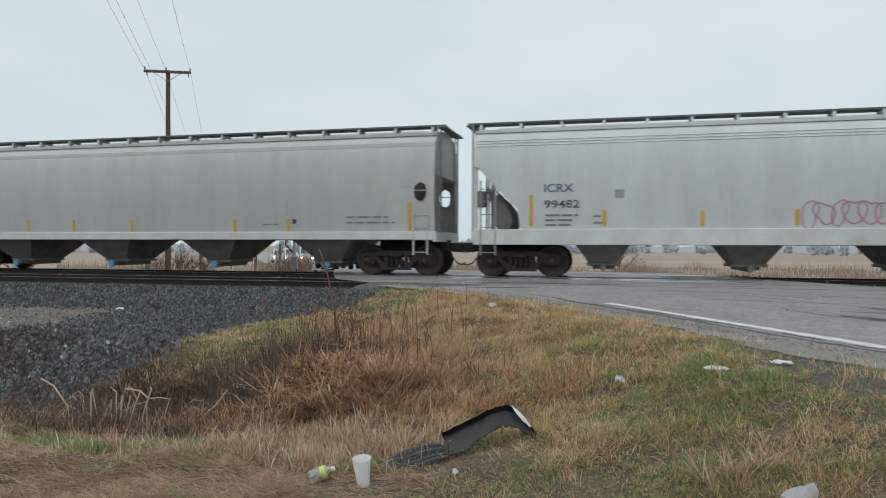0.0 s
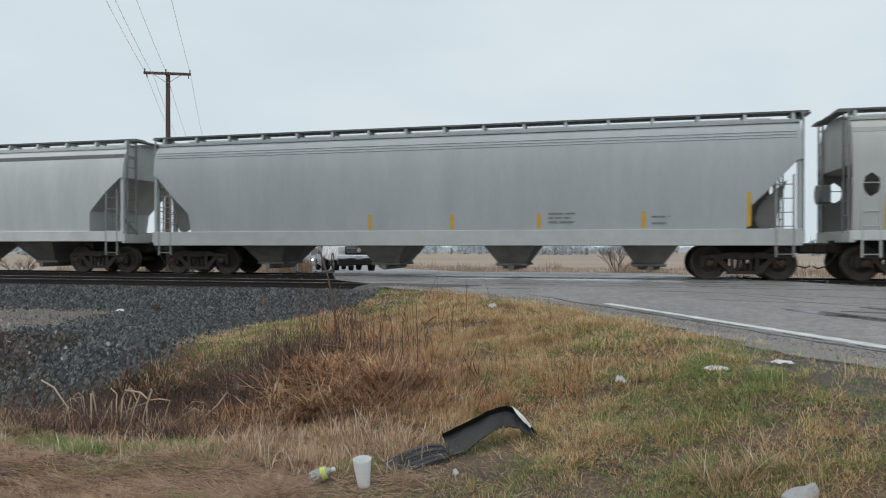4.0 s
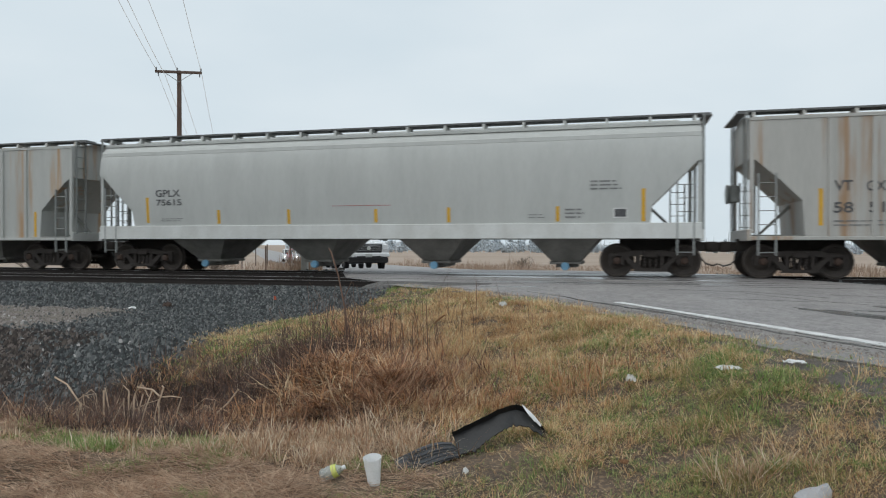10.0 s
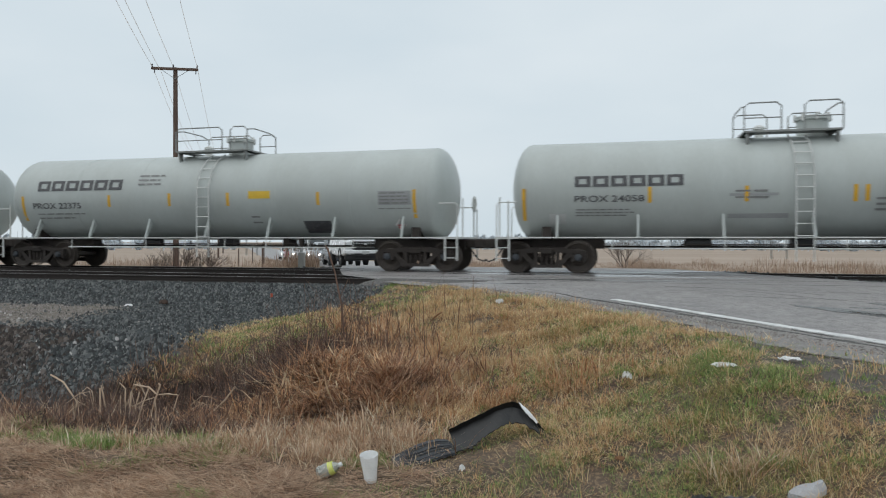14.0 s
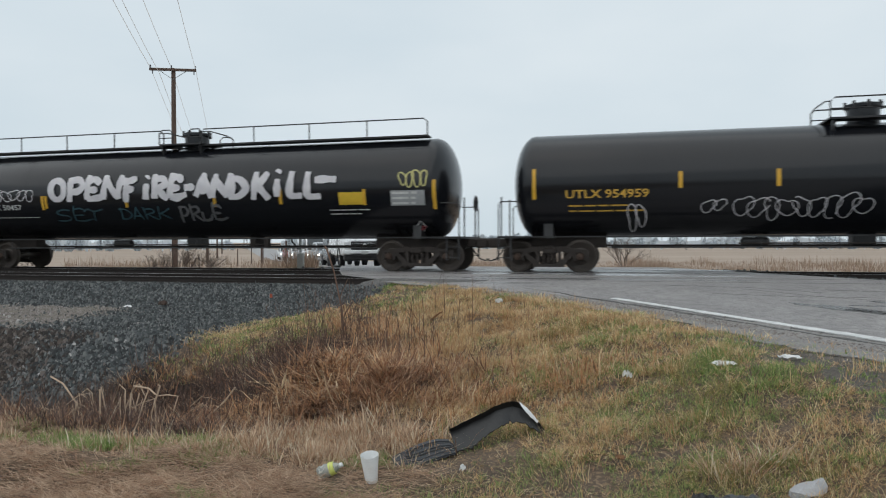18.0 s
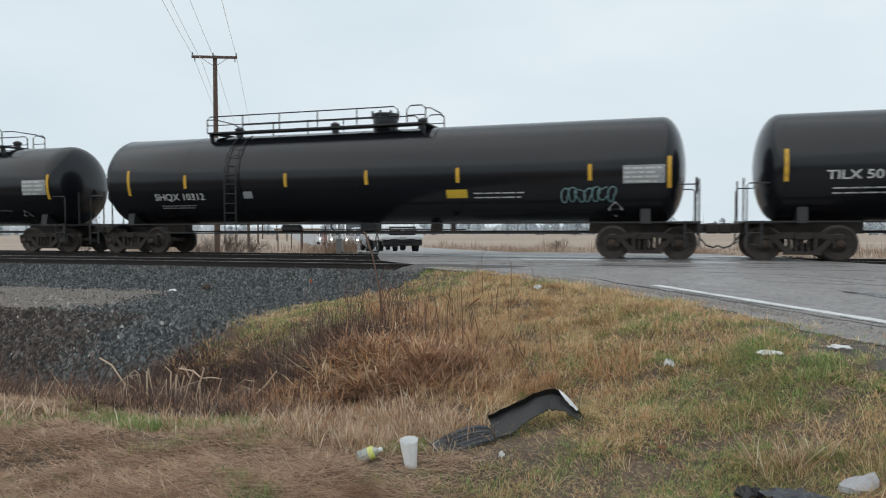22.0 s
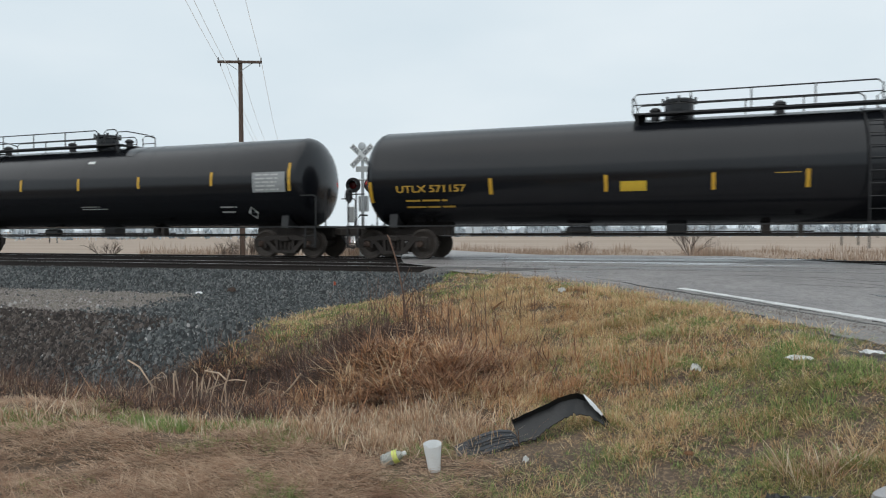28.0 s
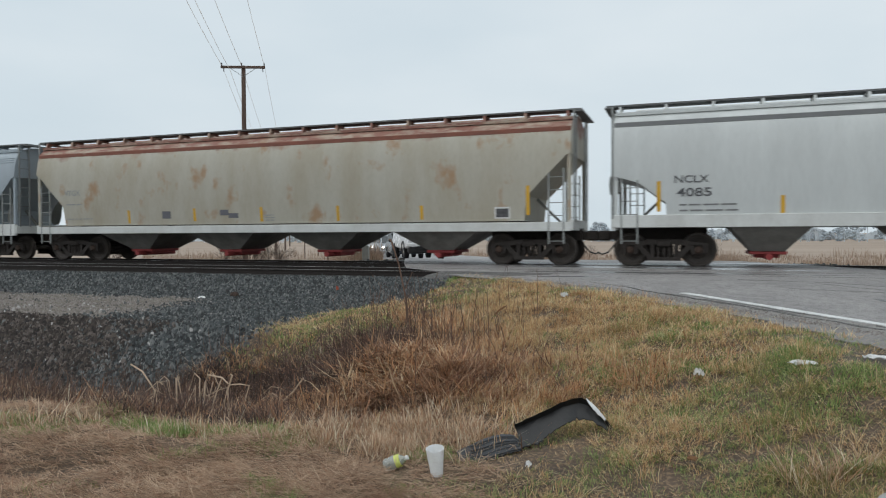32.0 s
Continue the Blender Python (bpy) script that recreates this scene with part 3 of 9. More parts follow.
# ---- mesh building ----
class Mesh:
    """Points and faces of one part."""

    def __init__(self):
        self.v, self.f = [], []

    def add(self, pts, faces):
        o = len(self.v)
        self.v += [tuple(p) for p in pts]
        self.f += [tuple(o + i for i in q) for q in faces]
        return self

    def box(self, x0, x1, y0, y1, z0, z1):
        p = [(x, y, z) for z in (z0, z1) for y in (y0, y1) for x in (x0, x1)]
        return self.add(p, [(0, 2, 3, 1), (4, 5, 7, 6), (0, 1, 5, 4), (2, 6, 7, 3), (0, 4, 6, 2), (1, 3, 7, 5)])

    def chamfer(self, x0, x1, y0, y1, z0, z1, c=0.02):
        """A box with cut edges, drawn as three stacked rings."""
        def ring(i, z):
            return [(x0 + i, y0 + i + c, z), (x0 + i + c, y0 + i, z), (x1 - i - c, y0 + i, z), (x1 - i, y0 + i + c, z),
                    (x1 - i, y1 - i - c, z), (x1 - i - c, y1 - i, z), (x0 + i + c, y1 - i, z), (x0 + i, y1 - i - c, z)]
        return self.loft([ring(c, z0), ring(0, z0 + c), ring(0, z1 - c), ring(c, z1)])

    def loft(self, rings, caps=True, closed=True):
        n = len(rings[0])
        pts = [p for r in rings for p in r]
        fs = []
        for a in range(len(rings) - 1):
            for i in range(n if closed else n - 1):
                j = (i + 1) % n
                fs.append((a * n + i, a * n + j, (a + 1) * n + j, (a + 1) * n + i))
        if caps:
            fs += [tuple(range(n))[::-1], tuple((len(rings) - 1) * n + i for i in range(n))]
        return self.add(pts, fs)

    def tube(self, pts, r=0.02, seg=6):
        """A round bar along a line of points."""
        P = [Vector(p) for p in pts]
        rings = []
        for i, p in enumerate(P):
            d = (P[min(i + 1, len(P) - 1)] - P[max(i - 1, 0)]).normalized()
            u = d.cross(Vector((0, 0, 1)) if abs(d.z) < 0.9 else Vector((1, 0, 0))).normalized()
            w = d.cross(u)
            rr = r[i] if isinstance(r, (list, tuple)) else r
            rings.append([p + (u * math.cos(2 * math.pi * k / seg) + w * math.sin(2 * math.pi * k / seg)) * rr for k in range(seg)])
        return self.loft(rings)

    def disc_y(self, x, z, prof, seg=20):
        """A turned piece about an axle along y: prof is a list of (y, radius)."""
        return self.loft([[(x + r * math.cos(2 * math.pi * k / seg), y, z + r * math.sin(2 * math.pi * k / seg)) for k in range(seg)] for y, r in prof])

    def disc_x(self, y, z, prof, seg=20):
        return self.loft([[(x, y + r * math.cos(2 * math.pi * k / seg), z + r * math.sin(2 * math.pi * k / seg)) for k in range(seg)] for x, r in prof])

    def disc_z(self, x, y, prof, seg=16):
        return self.loft([[(x + r * math.cos(2 * math.pi * k / seg), y + r * math.sin(2 * math.pi * k / seg), z) for k in range(seg)] for z, r in prof])

    def slab_y(self, outline, y0, y1):
        """An outline in x and z, given thickness along y."""
        return self.loft([[(x, y0, z) for x, z in outline], [(x, y1, z) for x, z in outline]])

    def slab_x(self, outline, x0, x1):
        return self.loft([[(x0, y, z) for y, z in outline], [(x1, y, z) for y, z in outline]])

    def mesh(self, name, material, smooth=35):
        me = bpy.data.meshes.new(name)
        me.from_pydata(self.v, [], self.f)
        bm = bmesh.new()
        bm.from_mesh(me)
        bmesh.ops.recalc_face_normals(bm, faces=bm.faces)
        bm.to_mesh(me)
        bm.free()
        me.materials.append(material)
        if smooth:
            me.shade_smooth()
            me.set_sharp_from_angle(angle=radians(smooth))
        return me


def part(name, shape, material, parent, label="", at=None, smooth=35):
    """One mesh object under a thing; shape is a Mesh or a mesh that is shared."""
    me = shape.mesh(name, material, smooth) if isinstance(shape, Mesh) else shape
    ob = new(name, me)
    ob.parent = parent
    if at is not None:
        ob.matrix_basis = at
    if label:
        ob["label"] = label
    return ob


def bulk(name, verts, faces, material, smooth=False):
    """A large joined mesh from arrays."""
    me = bpy.data.meshes.new(name)
    verts, faces = np.asarray(verts, np.float32), np.asarray(faces, np.int32)
    me.vertices.add(len(verts))
    me.vertices.foreach_set("co", verts.ravel())
    k = faces.shape[1]
    me.loops.add(faces.size)
    me.loops.foreach_set("vertex_index", faces.ravel())
    me.polygons.add(len(faces))
    me.polygons.foreach_set("loop_start", np.arange(0, faces.size, k, dtype=np.int32))
    me.update(calc_edges=True)
    me.materials.append(material)
    if smooth:
        me.shade_smooth()
    return me


def thing(name, label, category, group="", at=None):
    ob = new(name)
    ob.empty_display_size = 0.3
    tagged(ob, label, category, group)
    if at is not None:
        ob.matrix_basis = at
    return ob


WORDS = {}


def words(text, bold=0.0, shear=0.0, spacing=1.0):
    """Flat letters of unit height in x and y, with their width, from the built-in font."""
    key = (text, bold, shear, spacing)
    if key not in WORDS:
        cu = bpy.data.curves.new("letters", "FONT")
        cu.body, cu.size, cu.offset, cu.shear, cu.space_character, cu.resolution_u = text, 1.0, bold, shear, spacing, 3
        ob = bpy.data.objects.new("letters", cu)
        me = bpy.data.meshes.new_from_object(ob)
        co = np.array([v.co[:2] for v in me.vertices])
        fs = [tuple(p.vertices) for p in me.polygons]
        bpy.data.objects.remove(ob)
        bpy.data.curves.remove(cu)
        bpy.data.meshes.remove(me)
        co[:, 0] -= co[:, 0].min()
        WORDS[key] = (co, fs, co[:, 0].max())
    return WORDS[key]


def lettering(parent, text, x, z, height, side, material, name="lettering", width=None, bold=0.0, shear=0.0, lift=0.006, label="", spacing=1.0):
    """Words on a side: side(z) is the depth of the surface; x and z are the lower left corner."""
    co, fs, w = words(text, bold, shear, spacing)
    k = height / 0.70
    kx = width / w if width else k
    me = Mesh().add([(x + c[0] * kx, side(z + c[1] * k) - lift, z + c[1] * k) for c in co], fs)
    return part(name, me, material, parent, label, smooth=0)


def patch(parent, x0, x1, z0, z1, side, material, name="panel", lift=0.004, label="", rows=1):
    """A thin flush plate on a side, cut in rows where the side is round."""
    m = Mesh()
    for i in range(rows):
        a, b = z0 + (z1 - z0) * i / rows, z0 + (z1 - z0) * (i + 1) / rows
        m.add([(x0, side(a) - lift, a), (x1, side(a) - lift, a), (x1, side(b) - lift, b), (x0, side(b) - lift, b),
               (x0, side(a) + 0.01, a), (x1, side(a) + 0.01, a), (x1, side(b) + 0.01, b), (x0, side(b) + 0.01, b)],
              [(0, 1, 2, 3), (4, 7, 6, 5), (0, 4, 5, 1), (3, 2, 6, 7), (0, 3, 7, 4), (1, 5, 6, 2)])
    return part(name, m, material, parent, label, smooth=0)


def bars(parent, x, z, width, rows, side, material, pitch=0.1, rng=None, name="small_print", lift=0.006, fill=0.55):
    """Writing too small to read, as short bars."""
    rng = rng or random.Random(int(abs(x) * 100) + rows)
    m = Mesh()
    for r in range(rows):
        a = z - r * pitch
        b = a + pitch * fill
        u = x
        end = x + width * rng.uniform(0.7, 1.0)
        while u < end - 0.04:
            e = min(end, u + rng.uniform(0.12, 0.4) * max(0.5, pitch * 9))
            m.add([(u, side(a) - lift, a), (e, side(a) - lift, a), (e, side(b) - lift, b), (u, side(b) - lift, b)], [(0, 1, 2, 3)])
            u = e + pitch * 0.4
    return part(name, m, material, parent, smooth=0)


def scrawl(parent, x, z, width, height, side, material, seed, loops=6, thick=0.04, name="sprayed_tag", lift=0.008):
    """A loose sprayed line of rounded letters."""
    rng = random.Random(seed)
    step = width / loops
    for i in range(loops):
        m = Mesh()
        cx, a0 = x + step * (i + 0.5), rng.uniform(0, 6.28)
        w, h = step * rng.uniform(0.5, 0.68), height * rng.uniform(0.38, 0.52)
        cz = z + height * rng.uniform(0.44, 0.56)
        turns = rng.uniform(0.75, 1.5)
        pts = []
        n = 22
        for k in range(n + 1):
            a = a0 + turns * 2 * math.pi * k / n
            q = 1 + 0.25 * math.sin(2 * a + a0) + 0.12 * math.sin(3 * a)
            pts.append((cx + w * q * math.cos(a), cz + h * q * math.sin(a)))
        ring = []
        for k, (px, pz) in enumerate(pts):
            ax, az = pts[min(k + 1, n)]
            bx, bz = pts[max(k - 1, 0)]
            d = math.hypot(ax - bx, az - bz) or 1
            nx, nz = -(az - bz) / d * thick / 2, (ax - bx) / d * thick / 2
            ring.append(((px + nx, side(pz + nz) - lift, pz + nz), (px - nx, side(pz - nz) - lift, pz - nz)))
        m.loft([[p, q] for p, q in ring], caps=False, closed=False)
        part(name, m, material, parent, smooth=0)


# ---- the lie of the land ----
BANK = np.array([(6.4, -24.0), (2.0, -14.8), (0.62, -12.3), (-0.9, -9.8), (-2.5, -7.5), (-4.3, -6.1), (-5.7, -5.0)])
EDGE = np.array([(8.2, -24.0), (2.75, -14.8), (1.22, -12.3), (-0.42, -9.8), (-2.5, -7.5), (-4.3, -6.1), (-5.7, -5.0), (-7.2, -3.6), (-8.6, -0.5),
                 (-10.2, 3.5), (-14.6, 12.0), (-36.5, 48.5), (-126.5, 198.5), (-426.5, 698.5)])
WHITE_LINE = [(-0.1, -9.0), (6.0, -19.2)]


def road_left(y):
    return np.interp(y, EDGE[:, 1], EDGE[:, 0])


def road_right(y):
    return np.where(y < 12, 3.6 - 0.6 * y, 3.6 - 0.6 * y + 0 * y)


def road_z(y):
    return np.interp(y, [-40, -18, -9, -6.3, 3.5, 7, 12, 24, 90], [-0.35, -0.09, -0.06, -0.004, -0.004, -0.14, -0.36, -0.72, -1.9])


def smooth(a):
    a = np.clip(a, 0, 1)
    return a * a * (3 - 2 * a)


def land(x, y):
    """Height of the ground; rail tops are at 0."""
    x, y = np.asarray(x, float), np.asarray(y, float)
    bank = np.interp(y, [-60, -16.4, -15.4, -13.9, -13.0, -11.3, -8.0, -7.1, -5.9, 2.4, 3.6, 7, 12],
                     [-0.8, -0.74, -0.84, -1.36, -1.32, -0.62, -0.55, -0.5, -0.19, -0.19, -0.75, -0.85, -0.9])
    side = road_left(y) - x
    drop = np.interp(y, [-24, -17, -13, -9, -6, -3, 4, 9, 16], [0.62, 0.60, 0.46, 0.27, 0.10, 0.05, 0.1, 0.5, 0.5])
    away = np.where(y < -5.0, np.interp(y, BANK[:, 1], BANK[:, 0]), road_left(y)) - x
    mound = np.minimum(road_z(y) - 0.022, -0.03) - drop * smooth((away - 0.35) / 3.2) - 0.10 * smooth((away - 3.4) / 5)
    xb = np.interp(y, [-17, -15, -13.2, -10, -7.5, -5.5], [-1.6, -2.6, -4.4, -6.0, -5.0, -5.3])
    wide = np.interp(y, [-17, -13, -8], [2.6, 2.0, 1.1])
    k = smooth((x - xb) / wide + 0.5)
    z = bank * (1 - k) + mound * k
    # beyond the tracks everything falls to the plain, but for the road's own bank
    far = np.interp(y, [2.4, 3.6, 7, 12, 40, 90], [-0.19, -0.75, -0.95, -1.1, -1.5, -2.0])
    off = np.maximum(side, x - road_right(y))
    kk = smooth((off - 0.3) / 4)
    z = np.where(y > 1.5, (road_z(y) - 0.05) * (1 - kk) + far * kk, z)
    # right of the road on the near side
    right = x - road_right(y)
    near_right = np.interp(y, [-30, -8, -6, -2, 2], [-0.8, -0.7, -0.3, -0.19, -0.19])
    z = np.where((right > 0) & (y <= 1.5), (road_z(y) - 0.05) * (1 - smooth(right / 2.5)) + near_right * smooth(right / 2.5), z)
    z = np.where((side <= 0) & (right <= 0), road_z(y) - 0.06, z)
    lump = 0.035 * np.sin(x * 2.3 + 1.1 * np.sin(y * 1.7)) * np.sin(y * 2.9 + 0.7) + 0.018 * np.sin(x * 6.1 + y * 3.3) * np.sin(y * 7.3 - x * 2.1)
    inside = (away > 0.6) & (y < -7.2) & (y > -40) & (x > -30)
    return z + lump * inside


def graded(lo, hi, step, far, grow=1.16):
    a = list(np.arange(lo, hi + step / 2, step))
    d, p = step, a[-1]
    while p < far:
        d *= grow
        p += d
        a.append(p)
    d, p, left = step, lo, []
    while p > -far:
        d *= grow
        p -= d
        left.append(p)
    return np.array(left[::-1] + a)


gx, gy = graded(-15, 7, 0.16, 2600), graded(-21.5, 5, 0.16, 2600)
GX, GY = np.meshgrid(gx, gy)
GZ = land(GX, GY)
nx, ny = len(gx), len(gy)
idx = np.arange(nx * ny).reshape(ny, nx)
quads = np.stack([idx[:-1, :-1], idx[:-1, 1:], idx[1:, 1:], idx[1:, :-1]], -1).reshape(-1, 4)
ground = new("ground", bulk("ground", np.stack([GX, GY, GZ], -1).reshape(-1, 3), quads, M["soil"], True))
tagged(ground, "uneven verge of dry grass and damp soil running out to flat fields", "ground", kind="structure")
ground.data.materials.append(M["field"])
ground.data.materials.append(M["ballast_bed"])
cen = np.array([(GX[:-1, :-1] + GX[1:, 1:]).ravel() / 2, (GY[:-1, :-1] + GY[1:, 1:]).ravel() / 2])
bed_edge = np.interp(cen[1], [-14.2, -13.2, -11, -10, -7.5, -5.5], [-7.2, -6.6, -6.5, -6.4, -5.1, -5.3])
zone = np.where(cen[1] > 3.4, 1, 0)
zone = np.where((cen[1] > -13.4 + 0.25 * np.sin(cen[0] * 1.7)) & (cen[1] < 3.4) & ((cen[0] < bed_edge + 0.15 * np.sin(cen[1] * 5)) | (cen[0] > road_right(cen[1]))), 2, zone)
ground.data.polygons.foreach_set("material_index", zone.astype(np.int32))

# ---- road ----
ys = np.concatenate([np.arange(-40, 20, 0.5), np.arange(20, 700, 12)])
cols = 14
rv, rf = [], []
for y in ys:
    a, b = float(road_left(y)), float(road_right(y))
    for c in range(cols + 1):
        u = c / cols
        rv.append((a + (b - a) * u, y, float(road_z(y)) - 0.02 * (2 * u - 1) ** 2 * (1 if abs(y + 1) > 7 else 0)))
for i in range(len(ys) - 1):
    for c in range(cols):
        k = i * (cols + 1) + c
        rf.append((k, k + 1, k + cols + 2, k + cols + 1))
road = new("road", bulk("road", rv, rf, M["asphalt"], True))
tagged(road, "wet worn grey asphalt road crossing the tracks", "road", kind="structure")


def ribbon(name, line, w, material, lift, label, category, uneven=0.0):
    """A flat strip laid on the road along a line of (x, y)."""
    m = Mesh()
    rings = []
    rng = random.Random(len(line))
    for i, (x, y) in enumerate(line):
        ax, ay = line[min(i + 1, len(line) - 1)]
        bx, by = line[max(i - 1, 0)]
        d = math.hypot(ax - bx, ay - by)
        px, py = -(ay - by) / d, (ax - bx) / d
        h = w / 2 * (1 + rng.uniform(-uneven, uneven))
        z = float(road_z(y)) + lift
        rings.append([(x + px * h, y + py * h, z - 0.012), (x + px * h, y + py * h, z), (x - px * h, y - py * h, z), (x - px * h, y - py * h, z - 0.012)])
    m.loft(rings)
    ob = new(name, m.mesh(name, material, 0))
    return tagged(ob, label, category, kind="structure")


def along(a, b, n):
    return [(a[0] + (b[0] - a[0]) * i / n, a[1] + (b[1] - a[1]) * i / n) for i in range(n + 1)]


ribbon("edge_line", along(*WHITE_LINE, 60), 0.155, M["road_white"], 0.004, "worn white painted road edge line", "road marking", 0.25)
sh = [(float(road_left(y)) - 0.06 - 0.08 * math.sin(y * 1.7), float(y)) for y in np.arange(-24, -5.6, 0.15)]
ribbon("shoulder", sh, 0.92, M["shoulder"], -0.004, "narrow strip of broken gravel beside the asphalt", "road shoulder", 0.22)
for i, (line, w) in enumerate((([(-1.9, -7.2), (-1.1, -8.2), (0.28, -10.3), (1.32, -12.0), (2.78, -14.4), (4.5, -17.4)], 0.022), ([(-0.42, -9.1), (0.55, -10.6), (1.85, -12.8), (3.1, -14.9)], 0.016),
                               ([(3.6, -6.9), (5.2, -7.3), (7.4, -7.2)], 0.022), ([(1.6, -7.9), (3.0, -8.3), (5.2, -8.2)], 0.012), ([(0.9, -6.2), (2.4, -6.6), (3.6, -7.6)], 0.018),
                               ([(2.2, -6.9), (3.4, -8.4), (4.2, -8.8)], 0.018), ([(-3.4, -3.2), (0.2, -3.4), (4.4, -3.0)], 0.02), ([(3.0, -10.4), (4.4, -11.4), (5.0, -12.6)], 0.018))):
    fine = []
    for p, q in zip(line, line[1:]):
        fine += along(p, q, 8)[:-1]
    rr = random.Random(i)
    fine = [(x + rr.uniform(-0.05, 0.05), y + rr.uniform(-0.05, 0.05)) for x, y in fine]
    ribbon("road_crack", fine, w, M["tar"], 0.003, "dark tar-filled crack in the asphalt", "road crack", 0.6)


def blot(name, x, y, rx, ry, material, label, seed, turn=0.0, lift=0.0025):
    """An uneven flat patch on the road."""
    rr = random.Random(seed)
    ring = []
    for k in range(20):
        a = 2 * math.pi * k / 20
        q = 1 + rr.uniform(-0.22, 0.22)
        u, v = rx * q * math.cos(a), ry * q * math.sin(a)
        px, py = x + u * math.cos(turn) - v * math.sin(turn), y + u * math.sin(turn) + v * math.cos(turn)
        ring.append((px, py, float(road_z(py))))
    m = Mesh().loft([[(a, b, c - 0.01) for a, b, c in ring], [(a, b, c + lift) for a, b, c in ring]])
    return tagged(new(name, m.mesh(name, material, 0)), label, "road patch", kind="structure")


blot("wet_patch", 3.1, -10.2, 0.95, 0.22, M["wet_patch"], "dark wet hollow in the worn asphalt", 1, -1.0)
blot("wet_patch", 4.3, -9.4, 0.8, 0.2, M["wet_patch"], "dark wet hollow in the worn asphalt", 2, -0.8)
blot("wet_patch", -1.6, -1.7, 3.2, 0.35, M["wet_patch"], "dark wet strip along the crossing rail", 3)
blot("wet_patch", 1.0, -2.4, 2.6, 0.16, M["wet_patch"], "dark wet strip along the crossing rail", 4)
blot("wet_patch", 1.6, 1.4, 1.8, 0.3, M["wet_patch"], "dark wet strip along the crossing rail", 6)
# low rounded apron of asphalt run out against the near rail
apron = Mesh()
rr = random.Random(5)
rings = []
for k in range(19):
    u = k / 18
    x = -6.25 + 3.3 * u
    top_z = -0.19 + 0.215 * min(1.0, u / 0.2) ** 0.6 - 0.02 * u
    out = 0.25 + 1.2 * math.sin(math.pi * (0.02 + 0.90 * u)) + rr.uniform(-0.05, 0.05)
    rings.append([])
    for q in (0, 0.15, 0.3, 0.45, 0.6, 0.8, 1.0):
        y = -5.03 - out * q
        base = float(road_z(y)) + 0.004 if x > float(road_left(y)) else float(land(x, y)) - 0.03
        rings[-1].append((x, y, max(top_z + (min(base, top_z) - top_z) * q ** 1.6, base + 0.004) + (rr.uniform(-0.006, 0.006) if q < 1 else -0.01)))
    rings[-1].append((x, -5.03, -0.4))
apron.loft(rings)
tagged(new("asphalt_apron", apron.mesh("asphalt_apron", M["apron_asphalt"], 60)), "low rounded apron of dark asphalt against the near rail", "road apron", kind="structure")
blot("wet_film", -2.4, 0.2, 3.9, 0.75, M["wet_film"], "sheet of rain water standing along the crossing rails", 21, 0.0, 0.003)
blot("wet_film", -0.6, -4.2, 3.4, 0.28, M["wet_film"], "sheet of rain water standing along the crossing rails", 22, 0.0, 0.003)
for x, y, rx, ry, seed, turn in ((3.3, -10.6, 0.55, 0.10, 11, -0.95), (3.75, -9.7, 0.5, 0.09, 12, -0.2), (-2.4, -6.1, 0.7, 0.10, 15, 0.2), (6.5, -8.9, 0.9, 0.14, 16, -0.3)):
    blot("wet_patch", x, y, rx, ry, M["wet_patch"], "dark wet hollow in the worn asphalt", seed, turn)

# ---- two tracks ----
RAIL = [(-0.07, -0.17), (0.07, -0.17), (0.07, -0.155), (0.012, -0.135), (0.012, -0.045), (0.036, -0.032), (0.036, -0.004), (0.03, 0.0),
        (-0.03, 0.0), (-0.036, -0.004), (-0.036, -0.032), (-0.012, -0.045), (-0.012, -0.135), (-0.07, -0.155)]
tie = Mesh().chamfer(-0.11, 0.11, -1.3, 1.3, -0.36, -0.172, 0.015).mesh("tie", M["tie_wood"])
for yc in (0.0, -4.2):
    track = thing("railway_track", "rusty steel railway track on dark stone ballast", "railway track", "tracks over the crossing")
    track["kind"] = "structure"
    track.matrix_basis = pose(0, yc, 0)
    for s in (-0.7535, 0.7535):
        m = Mesh().slab_x([(s + a, b) for a, b in RAIL], -320, 320)
        r = part("rail", m, M["rail_steel"], track)
        part("rail_head", Mesh().slab_x([(s - 0.027, -0.003), (s + 0.027, -0.003), (s + 0.022, 0.0015), (s - 0.022, 0.0015)], -320, 320), M["rail_head"], r, "bright worn running surface")
    lo, hi = float(road_left(yc)) - 0.3, float(road_right(yc)) + 0.2
    for i in range(150):
        x = -60 + 0.55 * i
        if lo < x < hi or x > 28:
            continue
        part("tie", tie, None, track, at=pose(x, 0, random.Random(i).uniform(-0.02, 0.012), 0, 0, random.Random(i).uniform(-1.5, 1.5)))


# ---- rolling stock ----
SPEED = 22.56
WR = 0.457
wheel = Mesh()
axle_prof = [(-0.99, 0.075), (-0.86, 0.08), (-0.84, 0.09), (0.84, 0.09), (0.86, 0.08), (0.99, 0.075)]
wheel.disc_y(0, 0, axle_prof, 12)
for s in (-1, 1):
    prof = [(0.655, WR - 0.10), (0.66, WR + 0.022), (0.685, WR + 0.026), (0.70, WR), (0.80, WR - 0.004), (0.802, WR - 0.06),
            (0.775, WR - 0.075), (0.735, WR * 0.55), (0.77, 0.17), (0.81, 0.15), (0.81, 0.085)]
    wheel.disc_y(0, 0, [(s * y, r) for y, r in prof], 28)
WHEELSET = wheel.mesh("wheelset", M["wheel_steel"])


